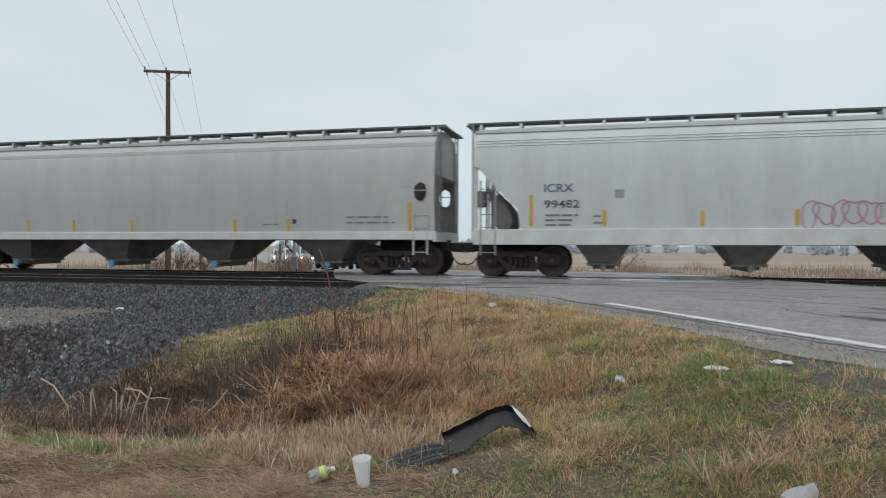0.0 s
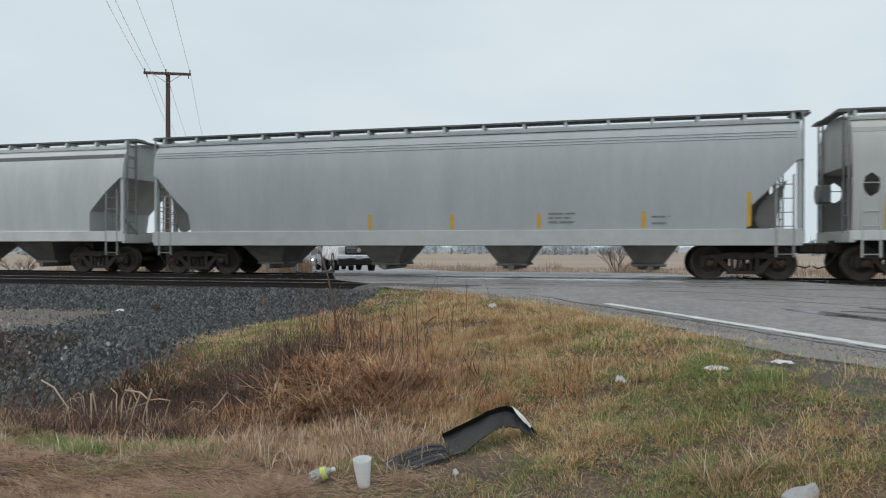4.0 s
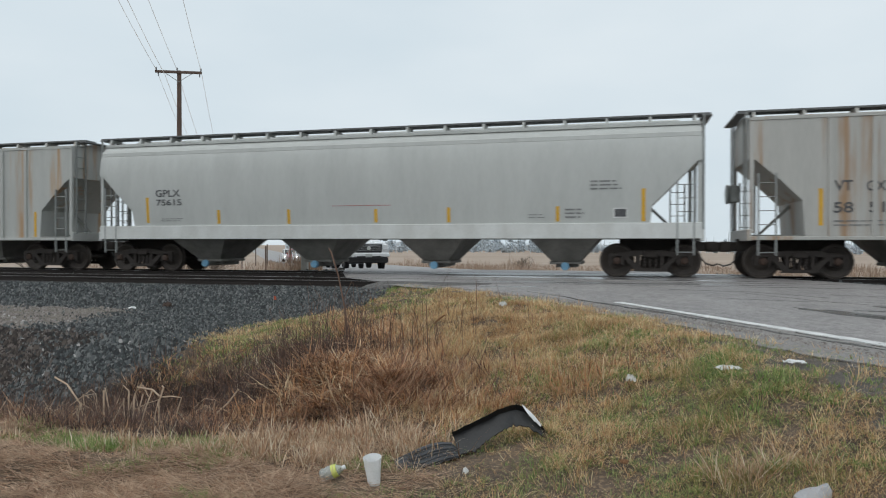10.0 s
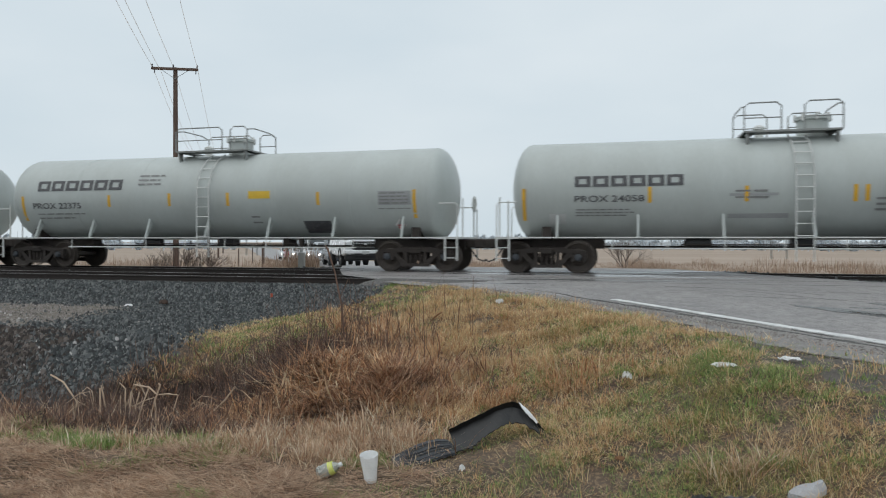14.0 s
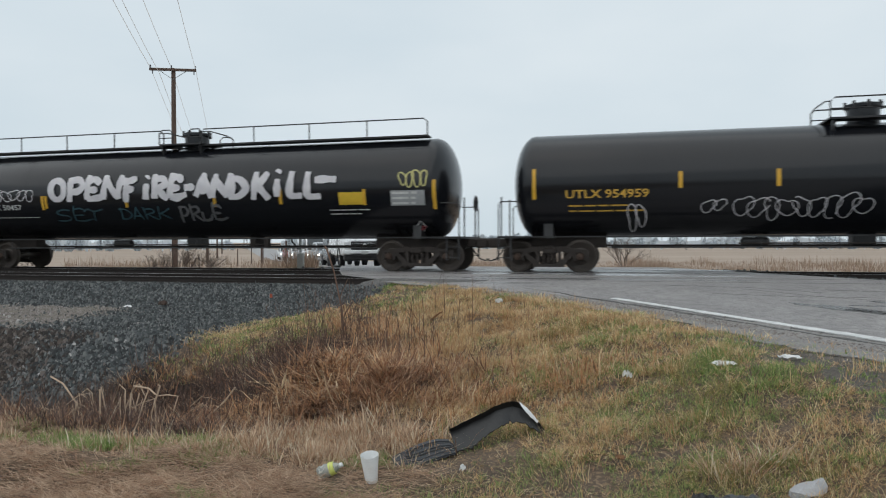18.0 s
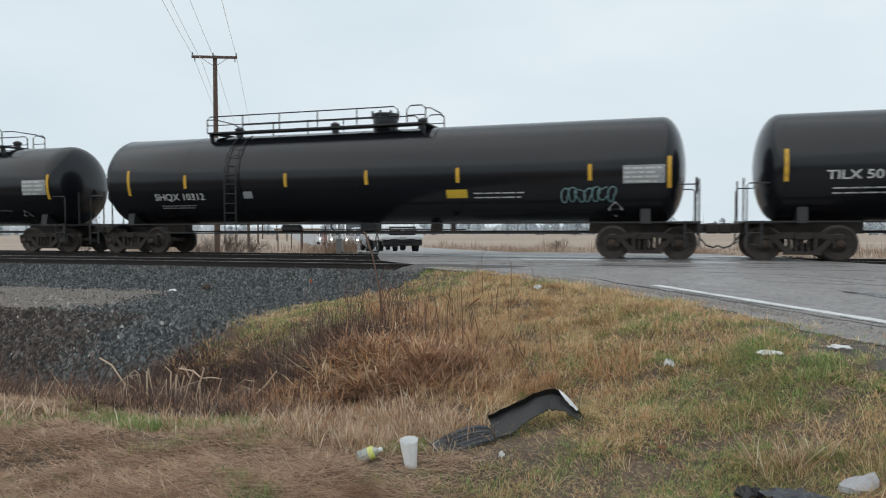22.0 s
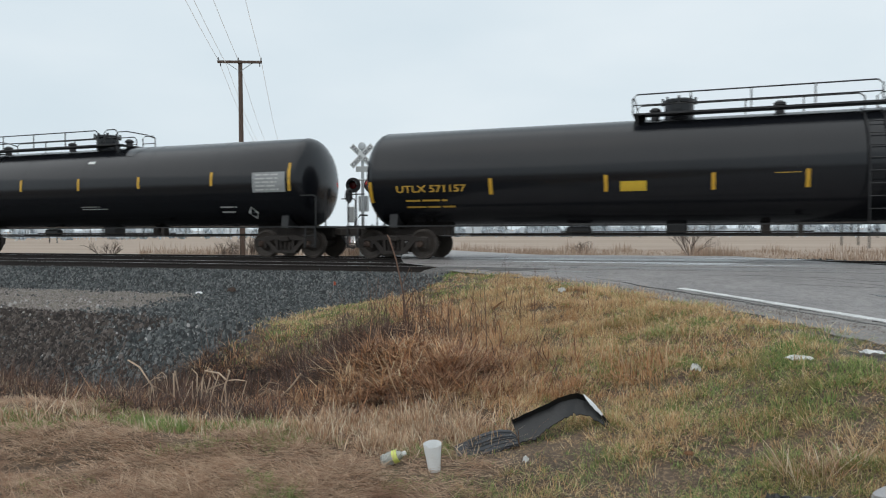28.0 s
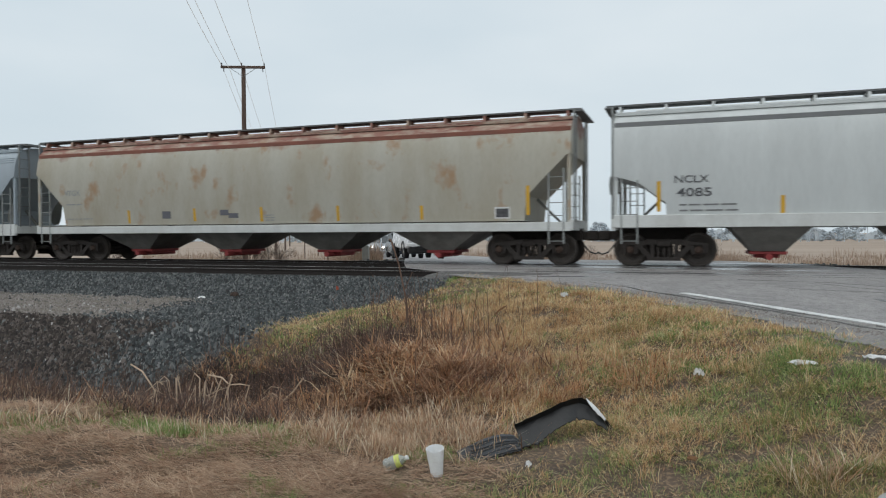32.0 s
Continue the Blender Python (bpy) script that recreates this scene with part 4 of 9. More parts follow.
def bearing(material):
    b = Mesh()
    for s in (-1,):
        b.disc_y(0, 0, [(s * 0.99, 0.10), (s * 1.09, 0.10), (s * 1.10, 0.085), (s * 1.115, 0.06)], 14)
        for k in range(3):
            a = k * 2.094
            b.disc_y(0.055 * math.cos(a), 0.055 * math.sin(a), [(s * 1.10, 0.016), (s * 1.13, 0.016)], 6)
    return b.mesh("bearing", material)


BEARING = {True: bearing(M["bearing_blue"]), False: bearing(M["bearing_rust"])}
# side frame: an arch bar casting with two windows and a spring nest in the middle
WB = 0.889
sf = Mesh()
top = [(-1.12, 0.50), (-1.12, 0.64), (-0.72, 0.68), (-0.42, 0.74), (0.42, 0.74), (0.72, 0.68), (1.12, 0.64), (1.12, 0.50), (1.0, 0.50), (0.98, 0.58),
       (0.78, 0.58), (0.60, 0.56), (0.34, 0.60), (-0.34, 0.60), (-0.60, 0.56), (-0.78, 0.58), (-0.98, 0.58), (-1.0, 0.50)]
sf.slab_y(top, -0.07, 0.07)
for s in (-1, 1):
    sf.slab_y([(s * 0.76, 0.58), (s * 0.60, 0.58), (s * 0.26, 0.26), (s * 0.30, 0.20), (s * 0.42, 0.20)], -0.06, 0.06)
    sf.slab_y([(s * 0.36, 0.60), (s * 0.26, 0.60), (s * 0.25, 0.24), (s * 0.35, 0.24)], -0.05, 0.05)
    sf.slab_y([(s * 1.02, 0.34), (s * 1.10, 0.34), (s * 1.12, 0.52), (s * 0.98, 0.52)], -0.05, 0.05)
    sf.slab_y([(s * 0.70, 0.34), (s * 0.78, 0.34), (s * 0.80, 0.56), (s * 0.68, 0.56)], -0.05, 0.05)
sf.slab_y([(-0.46, 0.16), (0.46, 0.16), (0.42, 0.25), (-0.42, 0.25)], -0.09, 0.09)
SIDE_FRAME = sf.mesh("side_frame", M["dirty_steel"])
sp = Mesh()
for x in (-0.15, 0, 0.15):
    sp.disc_z(x, 0, [(0.25 + 0.02 * i, 0.062 if i % 2 else 0.05) for i in range(16)], 10)
SPRINGS = sp.mesh("spring_nest", M["dirty_steel"])
bo = Mesh().chamfer(-0.19, 0.19, -1.12, 1.12, 0.54, 0.72, 0.03)
bo.disc_z(0, 0, [(0.70, 0.22), (0.82, 0.20)], 16)
bo.box(-0.62, -0.54, -0.8, 0.8, 0.36, 0.46).box(0.54, 0.62, -0.8, 0.8, 0.36, 0.46)
BOLSTER = bo.mesh("bogie", M["dirty_steel"])
SPINS = []


def bogie(car, x, blue=True):
    b = part("bogie", BOLSTER, None, car, at=pose(x, 0, 0))
    for s in (-1, 1):
        part("side_frame", SIDE_FRAME, None, b, at=pose(0, s * 1.0, 0))
        part("spring_nest", SPRINGS, None, b, at=pose(0, s * 1.0, 0))
    for s in (-WB, WB):
        w = part("wheelset", WHEELSET, None, b, at=pose(s, 0, WR))
        w.data = WHEELSET
        SPINS.append((w, car, x + s, s))
        for turn in (0, 180):
            part("bearing", BEARING[blue], None, b, at=pose(s, 0, WR, 0, 0, turn))
    return b


cp = Mesh().chamfer(-0.05, 0.62, -0.09, 0.09, 0.72, 0.98, 0.03)
cp.chamfer(0.30, 0.66, -0.17, 0.17, 0.70, 0.99, 0.04).box(-0.9, 0.0, -0.16, 0.16, 0.66, 1.0)
COUPLER = cp.mesh("coupler", M["dirty_steel"])
hs = Mesh().tube([(0.1, 0.28, 0.72), (0.2, 0.30, 0.55), (0.36, 0.26, 0.36), (0.55, 0.2, 0.30), (0.66, 0.15, 0.36)], 0.022, 8)
HOSE = hs.mesh("brake_hose", M["black_iron"])


def ladder(car, x, y, z0, z1, material, w=0.42, axis="x", pitch=0.36, name="ladder", label=""):
    m = Mesh()
    ends = ((x - w / 2, y), (x + w / 2, y)) if axis == "x" else ((x, y - w / 2), (x, y + w / 2))
    for a, b in ends:
        m.box(a - 0.022, a + 0.022, b - 0.022, b + 0.022, z0, z1)
    n = int((z1 - z0) / pitch)
    for i in range(n + 1):
        z = z0 + 0.08 + i * pitch
        if z < z1:
            m.tube([(*ends[0], z), (*ends[1], z)], 0.013, 5)
    return part(name, m, material, car, label)


def couplers(car, L, length):
    """Drawgear at both ends; length is from pulling face to pulling face."""
    for s in (-1, 1):
        part("coupler", COUPLER, None, car, at=pose(s * (length / 2 - 0.66), 0, 0, 0, 0, 0 if s > 0 else 180))
        part("brake_hose", HOSE, None, car, at=pose(s * (length / 2 - 0.66), 0, 0, 0, 0, 0 if s > 0 else 180))


def lerp_table(zs, vs):
    return lambda z: -float(np.interp(z, zs, vs))


BRACKETS = {}


def hopper_car(length, kind, paint, sill, label, blue=True, band=None, gates="shaded_bay_paint", ribs_at=None, strips=(), group="covered hopper wagons", trucks=None, curve=0.0):
    """A covered hopper wagon: the sheet sides, four bays, the roof with its walkway, the ends with slope sheets and ladders."""
    car = thing("covered_hopper_wagon", label, "freight wagon", group)
    L = length - 1.15
    h = L / 2
    ribbed = kind == "ribbed"
    zb = 1.04 if ribbed else 1.28
    if ribbed:
        sec = [(1.46, 1.04), (1.47, 4.12), (1.40, 4.20), (0.55, 4.36), (0.0, 4.38)]
    else:
        sec = [(1.44, 1.26), (1.50, 1.9), (1.535, 2.6), (1.52, 3.2), (1.46, 3.65), (1.36, 3.95), (1.18, 4.14), (0.55, 4.34), (0.0, 4.38)]
    top_z = 4.2
    side = lerp_table([z for _, z in sec[:-2]], [y for y, _ in sec[:-2]])
    ze = 3.14 if kind != "oval" else 2.75
    rise = [(0, ze), (0.12, ze - 0.02), (0.69, 2.62 - 0.13 * curve), (1.26, 2.04 - 0.12 * curve), (1.34, zb)]
    if kind == "oval":
        rise = [(0, 2.98), (0.9, 2.9), (1.5, 2.2), (2.1, zb)]
    if kind == "low":
        rise = [(0, 2.46), (0.16, 2.42), (0.66, 2.27), (1.36, 1.72), (1.38, zb)]
    stations = [(-h + a, b) for a, b in rise] + [(h - a, b) for a, b in rise[::-1]]
    body = Mesh()
    rings = []
    for x, b in stations:
        pts = [(y, z) for y, z in sec if z > b + 0.01]
        edge = -side(b) if b > sec[0][1] else sec[0][0]
        want = len(sec)
        low = [(edge, b)] + pts
        while len(low) < want + 1:
            low.insert(0, (edge, b))
        ring = [(x, -y, z) for y, z in low] + [(x, y, z) for y, z in low[::-1][1:]]
        rings.append(ring)
    body.loft(rings)
    bd = part("body", body, paint, car)
    # roof: raised hatch trough and walkway boards on brackets
    tr = Mesh().chamfer(-h + 0.5, h - 0.5, -0.36, 0.36, 4.30, 4.42, 0.03)
    roof = part("hatch_trough", tr, paint, car)
    for s in (-1, 1):
        wk = Mesh().box(-h - 0.24, h + 0.24, s * 0.90 - 0.26, s * 0.90 + 0.26, 4.40, 4.445)
        part("roof_walkway", wk, M["walk_grate"], car)
    key = paint.name
    if key not in BRACKETS:
        BRACKETS[key] = Mesh().slab_x([(-0.66, 4.40), (-1.15, 4.40), (-1.24, 4.14), (-1.16, 4.14), (-0.95, 4.33), (-0.66, 4.33)], -0.035, 0.035).mesh("walkway_bracket", paint)
    for i in range(17):
        x = -h + 0.15 + (L - 0.3) * i / 16
        for turn in (0, 180):
            part("walkway_bracket", BRACKETS[key], None, car, at=pose(x, 0, 0, 0, 0, turn))
    for s in (-1, 1):
        cross = Mesh().box(s * (h + 0.02), s * (h + 0.28), -1.16, 1.16, 4.36, 4.40)
        part("roof_walkway", cross, M["walk_grate"], car)
    # top chord and, on some, ridges pressed into the sheet
    if band == "ridges":
        for z in (3.72, 3.80, 3.88):
            for s in (-1, 1):
                rd = Mesh().slab_x([(s * (-side(z - 0.02) - 0.01), z - 0.025), (s * (-side(z) + 0.022), z), (s * (-side(z + 0.02) - 0.01), z + 0.025)], -h + 0.1, h - 0.1)
                part("pressed_ridge", rd, paint, car)
    elif band:
        for s in (-1, 1):
            z = 3.86
            rd = Mesh().slab_x([(s * (-side(z - 0.07) - 0.01), z - 0.075), (s * (-side(z - 0.05) + 0.012), z - 0.06), (s * (-side(z + 0.05) + 0.03), z + 0.055), (s * (-side(z + 0.07) - 0.01), z + 0.075)], -h + 0.02, h - 0.02)
            part("roof_seam", rd, M["dark_band"] if band == "dark" else M["rust_band"] if band == "rust" else paint, car)
    for s in (-1, 1):
        chord = Mesh().slab_x([(s * (1.16 if not ribbed else 1.38), 4.13), (s * (1.24 if not ribbed else 1.49), 4.13), (s * (1.24 if not ribbed else 1.49), 4.21), (s * (1.16 if not ribbed else 1.38), 4.21)], -h, h)
        part("top_chord", chord, paint, car)
    # ribs
    if ribbed:
        rib = Mesh().slab_x([(0.02, 1.1), (-0.055, 1.12), (-0.055, 4.1), (0.02, 4.12)], -0.055, 0.055).mesh("rib", paint)
        n = 17
        for i in range(n):
            x = -h + 1.9 + (L - 3.8) * i / (n - 1)
            for s in (-1, 1):
                part("rib", rib, None, car, at=pose(x, s * 1.465, 0, 0, 0, 0 if s < 0 else 180))
    # sill
    z0, z1 = (1.02, 1.12) if ribbed else {'ridges': (0.92, 1.36), 'plain': (1.06, 1.30 if kind == 'oval' else 1.49), 'rust': (0.98, 1.24)}.get(band, (1.06, 1.40))
    for s in (-1, 1):
        a, b = (-1.52, -1.40) if s < 0 else (1.40, 1.52)
        m = Mesh().chamfer(-h, h, a, b, z0, z1, 0.012)
        part("side_sill", m, sill, car)
    for s in (-1, 1):
        part("centre_sill", Mesh().box(min(s * 7.3, s * (h + 0.1)), max(s * 7.3, s * (h + 0.1)), -0.22, 0.22, 0.72, 1.06), M["dirty_steel"], car)
    # end platforms and posts
    for s in (-1, 1):
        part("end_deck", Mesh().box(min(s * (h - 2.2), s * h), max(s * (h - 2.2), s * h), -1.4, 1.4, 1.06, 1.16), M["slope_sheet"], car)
        part("end_sill", Mesh().chamfer(s * h - 0.06, s * h + 0.06, -1.5, 1.5, 1.0, 1.30, 0.012), sill, car)
        for q in (-1, 1):
            part("corner_post", Mesh().box(s * (h - 0.06) - 0.05, s * (h - 0.06) + 0.05, q * 1.42 - 0.05, q * 1.42 + 0.05, 1.2, 4.12 if ribbed else 3.4), paint, car)
            ladder(car, s * (h - 0.42), q * 1.5, 0.62, 2.75, M["galvanised"] if kind != "oval" else paint)
            ladder(car, s * (h + 0.05), q * 1.12, 1.25, 4.38, M["galvanised"], axis="y")
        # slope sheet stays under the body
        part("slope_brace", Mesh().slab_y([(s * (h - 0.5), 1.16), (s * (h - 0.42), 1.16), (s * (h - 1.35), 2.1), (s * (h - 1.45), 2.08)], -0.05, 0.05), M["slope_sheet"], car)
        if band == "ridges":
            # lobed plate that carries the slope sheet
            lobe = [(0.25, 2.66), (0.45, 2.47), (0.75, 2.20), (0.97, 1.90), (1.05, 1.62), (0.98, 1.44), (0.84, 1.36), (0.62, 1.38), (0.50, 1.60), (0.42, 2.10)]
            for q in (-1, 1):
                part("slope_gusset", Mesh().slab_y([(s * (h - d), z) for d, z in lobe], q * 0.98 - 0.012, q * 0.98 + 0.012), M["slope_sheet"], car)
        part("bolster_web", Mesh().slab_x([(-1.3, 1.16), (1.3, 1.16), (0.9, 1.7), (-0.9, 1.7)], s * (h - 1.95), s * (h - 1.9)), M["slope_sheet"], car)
    if kind == "oval":
        # the side sheet runs to the end, with an oval hole
        for s in (-1, 1):
            for q in (-1, 1):
                m = Mesh()
                cx, cz, rx, rz = s * (h - 0.42), 2.46, 0.20, 0.30
                out = [(s * h, 1.29), (s * h, 1.9), (s * h, 2.46), (s * h, 3.0), (s * (h - 0.42), 3.0), (s * (h - 0.92), 2.92), (s * (h - 1.5), 2.25), (s * (h - 2.12), 1.29), (s * (h - 1.3), 1.29), (s * (h - 0.42), 1.29)]
                inn = []
                for x, z in out:
                    a = math.atan2((z - cz) / rz, (x - cx) / rx)
                    inn.append((cx + rx * math.cos(a), cz + rz * math.sin(a)))
                for dy in (0.004, -0.012):
                    pts = [(x, q * (-side(z) + dy), z) for x, z in out] + [(x, q * (-side(z) + dy), z) for x, z in inn]
                    n = len(out)
                    m.add(pts, [(i, (i + 1) % n, n + (i + 1) % n, n + i) for i in range(n)])
                part("end_sheet", m, paint, car, smooth=0)
    # bays: tapered hoppers with an outlet gate each
    for i in range(4):
        x = (i - 1.5) * 3.87
        m = Mesh()
        w0, w1 = (1.5 if band == "rust" else 0.84 if band in ("ridges", "dark") and kind != "low" else 0.98), 0.40
        m.loft([[(x - w0 * 1.2, -1.38, 1.27), (x + w0 * 1.2, -1.38, 1.27), (x + w0 * 1.2, 1.38, 1.27), (x - w0 * 1.2, 1.38, 1.27)],
                [(x - w0, -1.38, 1.08), (x + w0, -1.38, 1.08), (x + w0, 1.38, 1.08), (x - w0, 1.38, 1.08)],
                [(x - w1, -0.75, 0.42), (x + w1, -0.75, 0.42), (x + w1, 0.75, 0.42), (x - w1, 0.75, 0.42)]])
        bay = part("hopper_bay", m, M["shaded_bay_paint"], car)
        g = Mesh().chamfer(x - 0.46, x + 0.46, -0.72, 0.72, 0.33, 0.42, 0.015)
        g.box(x - 0.3, x + 0.3, -0.5, 0.5, 0.24, 0.34)
        g.tube([(x, -0.95, 0.28), (x, 0.95, 0.28)], 0.09, 10)
        part("outlet_gate", g, M[gates], bay)
        if kind == "oval" or band == "plain":
            part("outlet_cap", Mesh().disc_y(x, 0.28, [(-1.02, 0.11), (-0.93, 0.12)], 14), M["blue_cap"], bay)
    # brake wheel and air gear on the leading end
    part("hand_brake_wheel", Mesh().disc_x(0.55, 2.35, [(-h - 0.30, 0.27), (-h - 0.27, 0.29), (-h - 0.24, 0.27), (-h - 0.25, 0.22), (-h - 0.29, 0.22)], 18), M["galvanised"], car)
    part("brake_gear_box", Mesh().chamfer(-h - 0.24, -h + 0.02, 0.35, 0.75, 2.1, 2.6, 0.03), M["galvanised"], car)
    couplers(car, L, length)
    tc = trucks or (length - 3.75) / 2
    bogie(car, -tc, blue=False)
    bogie(car, tc, blue=False)
    return car, side, h


def tank_car(length, radius, zc, paint, label, platform=(0.0, 2.2), full_walk=False, rail_paint="black_iron", strips=(), manway=0.0, blue=True,
             group="tank wagons", white=False, ladder_at=None, walk_rail=0.0):
    """A tank wagon: shell with dished heads, stub sills, side hand rails, top platform with its railing and the manway."""
    car = thing("tank_wagon", label, "tank wagon", group)
    L = length - 1.75
    h, R = L / 2, radius
    head = R * 0.42
    st = [(-h + head - head * math.cos(math.pi / 2 * k / 8), R * math.sin(math.pi / 2 * k / 8) if k else 0.04) for k in range(9)]
    seams = [(-h + head + (L - 2 * head) * k / 6, R) for k in range(1, 6)]
    st = st + seams + [(-x, r) for x, r in st[::-1]]
    shell = Mesh().disc_x(0, zc, st, 40)
    part("tank_shell", shell, paint, car, smooth=50)
    for k in range(0, 7):
        x = -h + head + (L - 2 * head) * k / 6
        part("weld_seam", Mesh().disc_x(0, zc, [(x - 0.012, R - 0.01), (x - 0.006, R + 0.005), (x + 0.006, R + 0.005), (x + 0.012, R - 0.01)], 40), paint, car)
    side = lambda z: -math.sqrt(max(0.01, R * R - (z - zc) ** 2))
    iron = M[rail_paint]
    deck = M["white_rail"] if white else M["black_iron"]
    tc = (length - 3.9) / 2
    for s in (-1, 1):
        # stub sill, bolster and saddle
        part("stub_sill", Mesh().box(min(s * (tc - 1.6), s * (h + 0.25)), max(s * (tc - 1.6), s * (h + 0.25)), -0.2, 0.2, 0.70, 1.04), M["dirty_steel"], car)
        sd = Mesh().slab_x([(-1.05, 0.98), (1.05, 0.98), (0.98, zc - R * 0.74), (0.7, zc - R * 0.86), (0, zc - R * 0.95), (-0.7, zc - R * 0.86), (-0.98, zc - R * 0.74)], s * tc - 0.13, s * tc + 0.13)
        part("saddle", sd, M["black_iron"] if not white else M["dirty_steel"], car)
        part("end_deck", Mesh().box(min(s * (h - 0.5), s * (h + 0.35)), max(s * (h - 0.5), s * (h + 0.35)), -1.45, 1.45, 0.98, 1.04), deck, car)
        for q in (-1, 1):
            part("end_handrail", Mesh().tube([(s * (h + 0.3), q * 1.4, 1.0), (s * (h + 0.3), q * 1.4, 1.95), (s * (h + 0.24), q * 1.4, 2.02), (s * (h - 0.25), q * 1.4, 2.02)], 0.02, 6), iron, car)
            part("end_post", Mesh().tube([(s * (h + 0.32), q * 0.8, 1.0), (s * (h + 0.32), q * 0.8, 2.2)], 0.024, 6), iron, car)
        for q in (-1, 1):
            ladder(car, s * (h + 0.12), q * 1.45, 0.35, 1.05, iron, w=0.36, pitch=0.3, name="step")
    # running boards and hand rails under the flanks
    for q in (-1, 1):
        part("side_walk", Mesh().box(-h + 0.3, h - 0.3, q * 1.40 - 0.08, q * 1.40 + 0.08, 1.0, 1.035), deck, car)
        hr = Mesh().tube([(-h + 2.8, q * 1.46, 0.72), (h - 2.8, q * 1.46, 0.72)], 0.02, 6)
        for i in range(8):
            x = -h + 2.9 + (L - 5.8) * i / 7
            hr.tube([(x, q * 1.46, 0.66), (x, q * 1.44, 1.03)], 0.014, 5)
        part("side_handrail", hr, iron, car)
        for i in range(7 if white else 0):
            x = -h + 1.4 + (L - 2.8) * i / 6
            part("walk_bracket", Mesh().slab_x([(q * 1.40, 1.0), (q * 1.47, 1.0), (q * (-side(1.62) + 0.01), 1.66), (q * (-side(1.5) - 0.03), 1.5)], x - 0.03, x + 0.03), paint, car)
    # bottom fittings
    bt = Mesh().chamfer(-0.28, 0.28, -0.25, 0.25, 0.74, zc - R + 0.06, 0.04)
    part("bottom_skid", bt, M["black_iron"], car)
    part("air_reservoir", Mesh().disc_x(-0.3, 0.86, [(-3.1, 0.05), (-3.05, 0.13), (-2.4, 0.13), (-2.35, 0.05)], 14), M["black_iron"], car)
    gear = Mesh().box(2.2, 2.4, -0.4, 0.2, 0.74, 1.05).box(3.0, 3.12, -0.9, -0.7, 0.72, 1.0).tube([(-3.2, -0.62, 0.82), (3.4, -0.62, 0.82)], 0.022, 6).tube([(-tc, 0.2, 0.76), (tc, 0.2, 0.76)], 0.03, 6)
    part("brake_rigging", gear, M["dirty_steel"], car)
    part("hand_brake_wheel", Mesh().disc_x(0.85, 2.1, [(h + 0.30, 0.24), (h + 0.33, 0.27), (h + 0.36, 0.24), (h + 0.35, 0.19), (h + 0.31, 0.19)], 16), iron, car)
    # top platform
    px, pw = platform
    zt = zc + R
    a, b = px - pw / 2, px + pw / 2
    dk = Mesh().box(a, b, -0.95, -0.45, zt + 0.02, zt + 0.07).box(a, b, 0.45, 0.95, zt + 0.02, zt + 0.07).box(a, a + 0.3, -0.95, 0.95, zt + 0.02, zt + 0.07).box(b - 0.3, b, -0.95, 0.95, zt + 0.02, zt + 0.07)
    for x in (a + 0.1, b - 0.1):
        dk.slab_x([(-0.95, zt - 0.0), (-0.75, zt), (-0.75, zt - 0.35), (-0.85, zt - 0.32)], x - 0.03, x + 0.03)
    top = part("top_platform", dk, deck if not white else M["galvanised"], car)
    rl = M["galvanised"] if white else iron
    zr = 4.60
    gate = pw * 0.2
    for q in (-0.95, 0.95):
        for u, v in (((a, b - 0.9), (b - 0.6, b)) if pw > 2.6 else ((a, px - 0.28), (px + 0.28, b))):
            g = Mesh().tube([(u, q, zt + 0.05), (u, q, zr - 0.1), (u + 0.12, q, zr), (v - 0.12, q, zr), (v, q, zr - 0.1), (v, q, zt + 0.05)], 0.021, 6)
            g.tube([(u, q, (zt + zr) / 2), (v, q, (zt + zr) / 2)], 0.017, 6)
            n = max(1, int((v - u) / 1.3))
            for i in range(1, n):
                x = u + (v - u) * i / n
                g.tube([(x, q, zt + 0.05), (x, q, zr)], 0.019, 6)
            part("railing", g, rl, top)
    for x in (a, b):
        g = Mesh().tube([(x, -0.95, zr - 0.1), (x, -0.5, zr - 0.02), (x, 0.5, zr - 0.02), (x, 0.95, zr - 0.1)], 0.02, 6)
        part("end_rail", g, rl, top)
    mw = Mesh().disc_z(manway, 0, [(zt - 0.08, 0.40), (zt + 0.40, 0.40), (zt + 0.42, 0.46), (zt + 0.50, 0.46), (zt + 0.54, 0.36), (zt + 0.56, 0.1)], 20)
    mn = part("manway", mw, paint if white else M["black_tank"], car)
    bkey = ("hatch_bolt", iron.name)
    if bkey not in BRACKETS:
        BRACKETS[bkey] = Mesh().box(-0.03, 0.03, -0.03, 0.03, 0.38, 0.58).mesh("hatch_bolt", iron)
    for k in range(8):
        part("hatch_bolt", BRACKETS[bkey], None, mn, at=pose(manway + 0.44 * math.cos(k * 0.785), 0.44 * math.sin(k * 0.785), zt))
    for i, x in enumerate((a + 0.55, px + 0.35, b - 0.45)):
        if abs(x - manway) > 0.6:
            part("valve", Mesh().disc_z(x, 0.1, [(zt - 0.05, 0.12), (zt + 0.22, 0.12), (zt + 0.24, 0.16), (zt + 0.30, 0.16), (zt + 0.36, 0.06)], 12), iron, car)
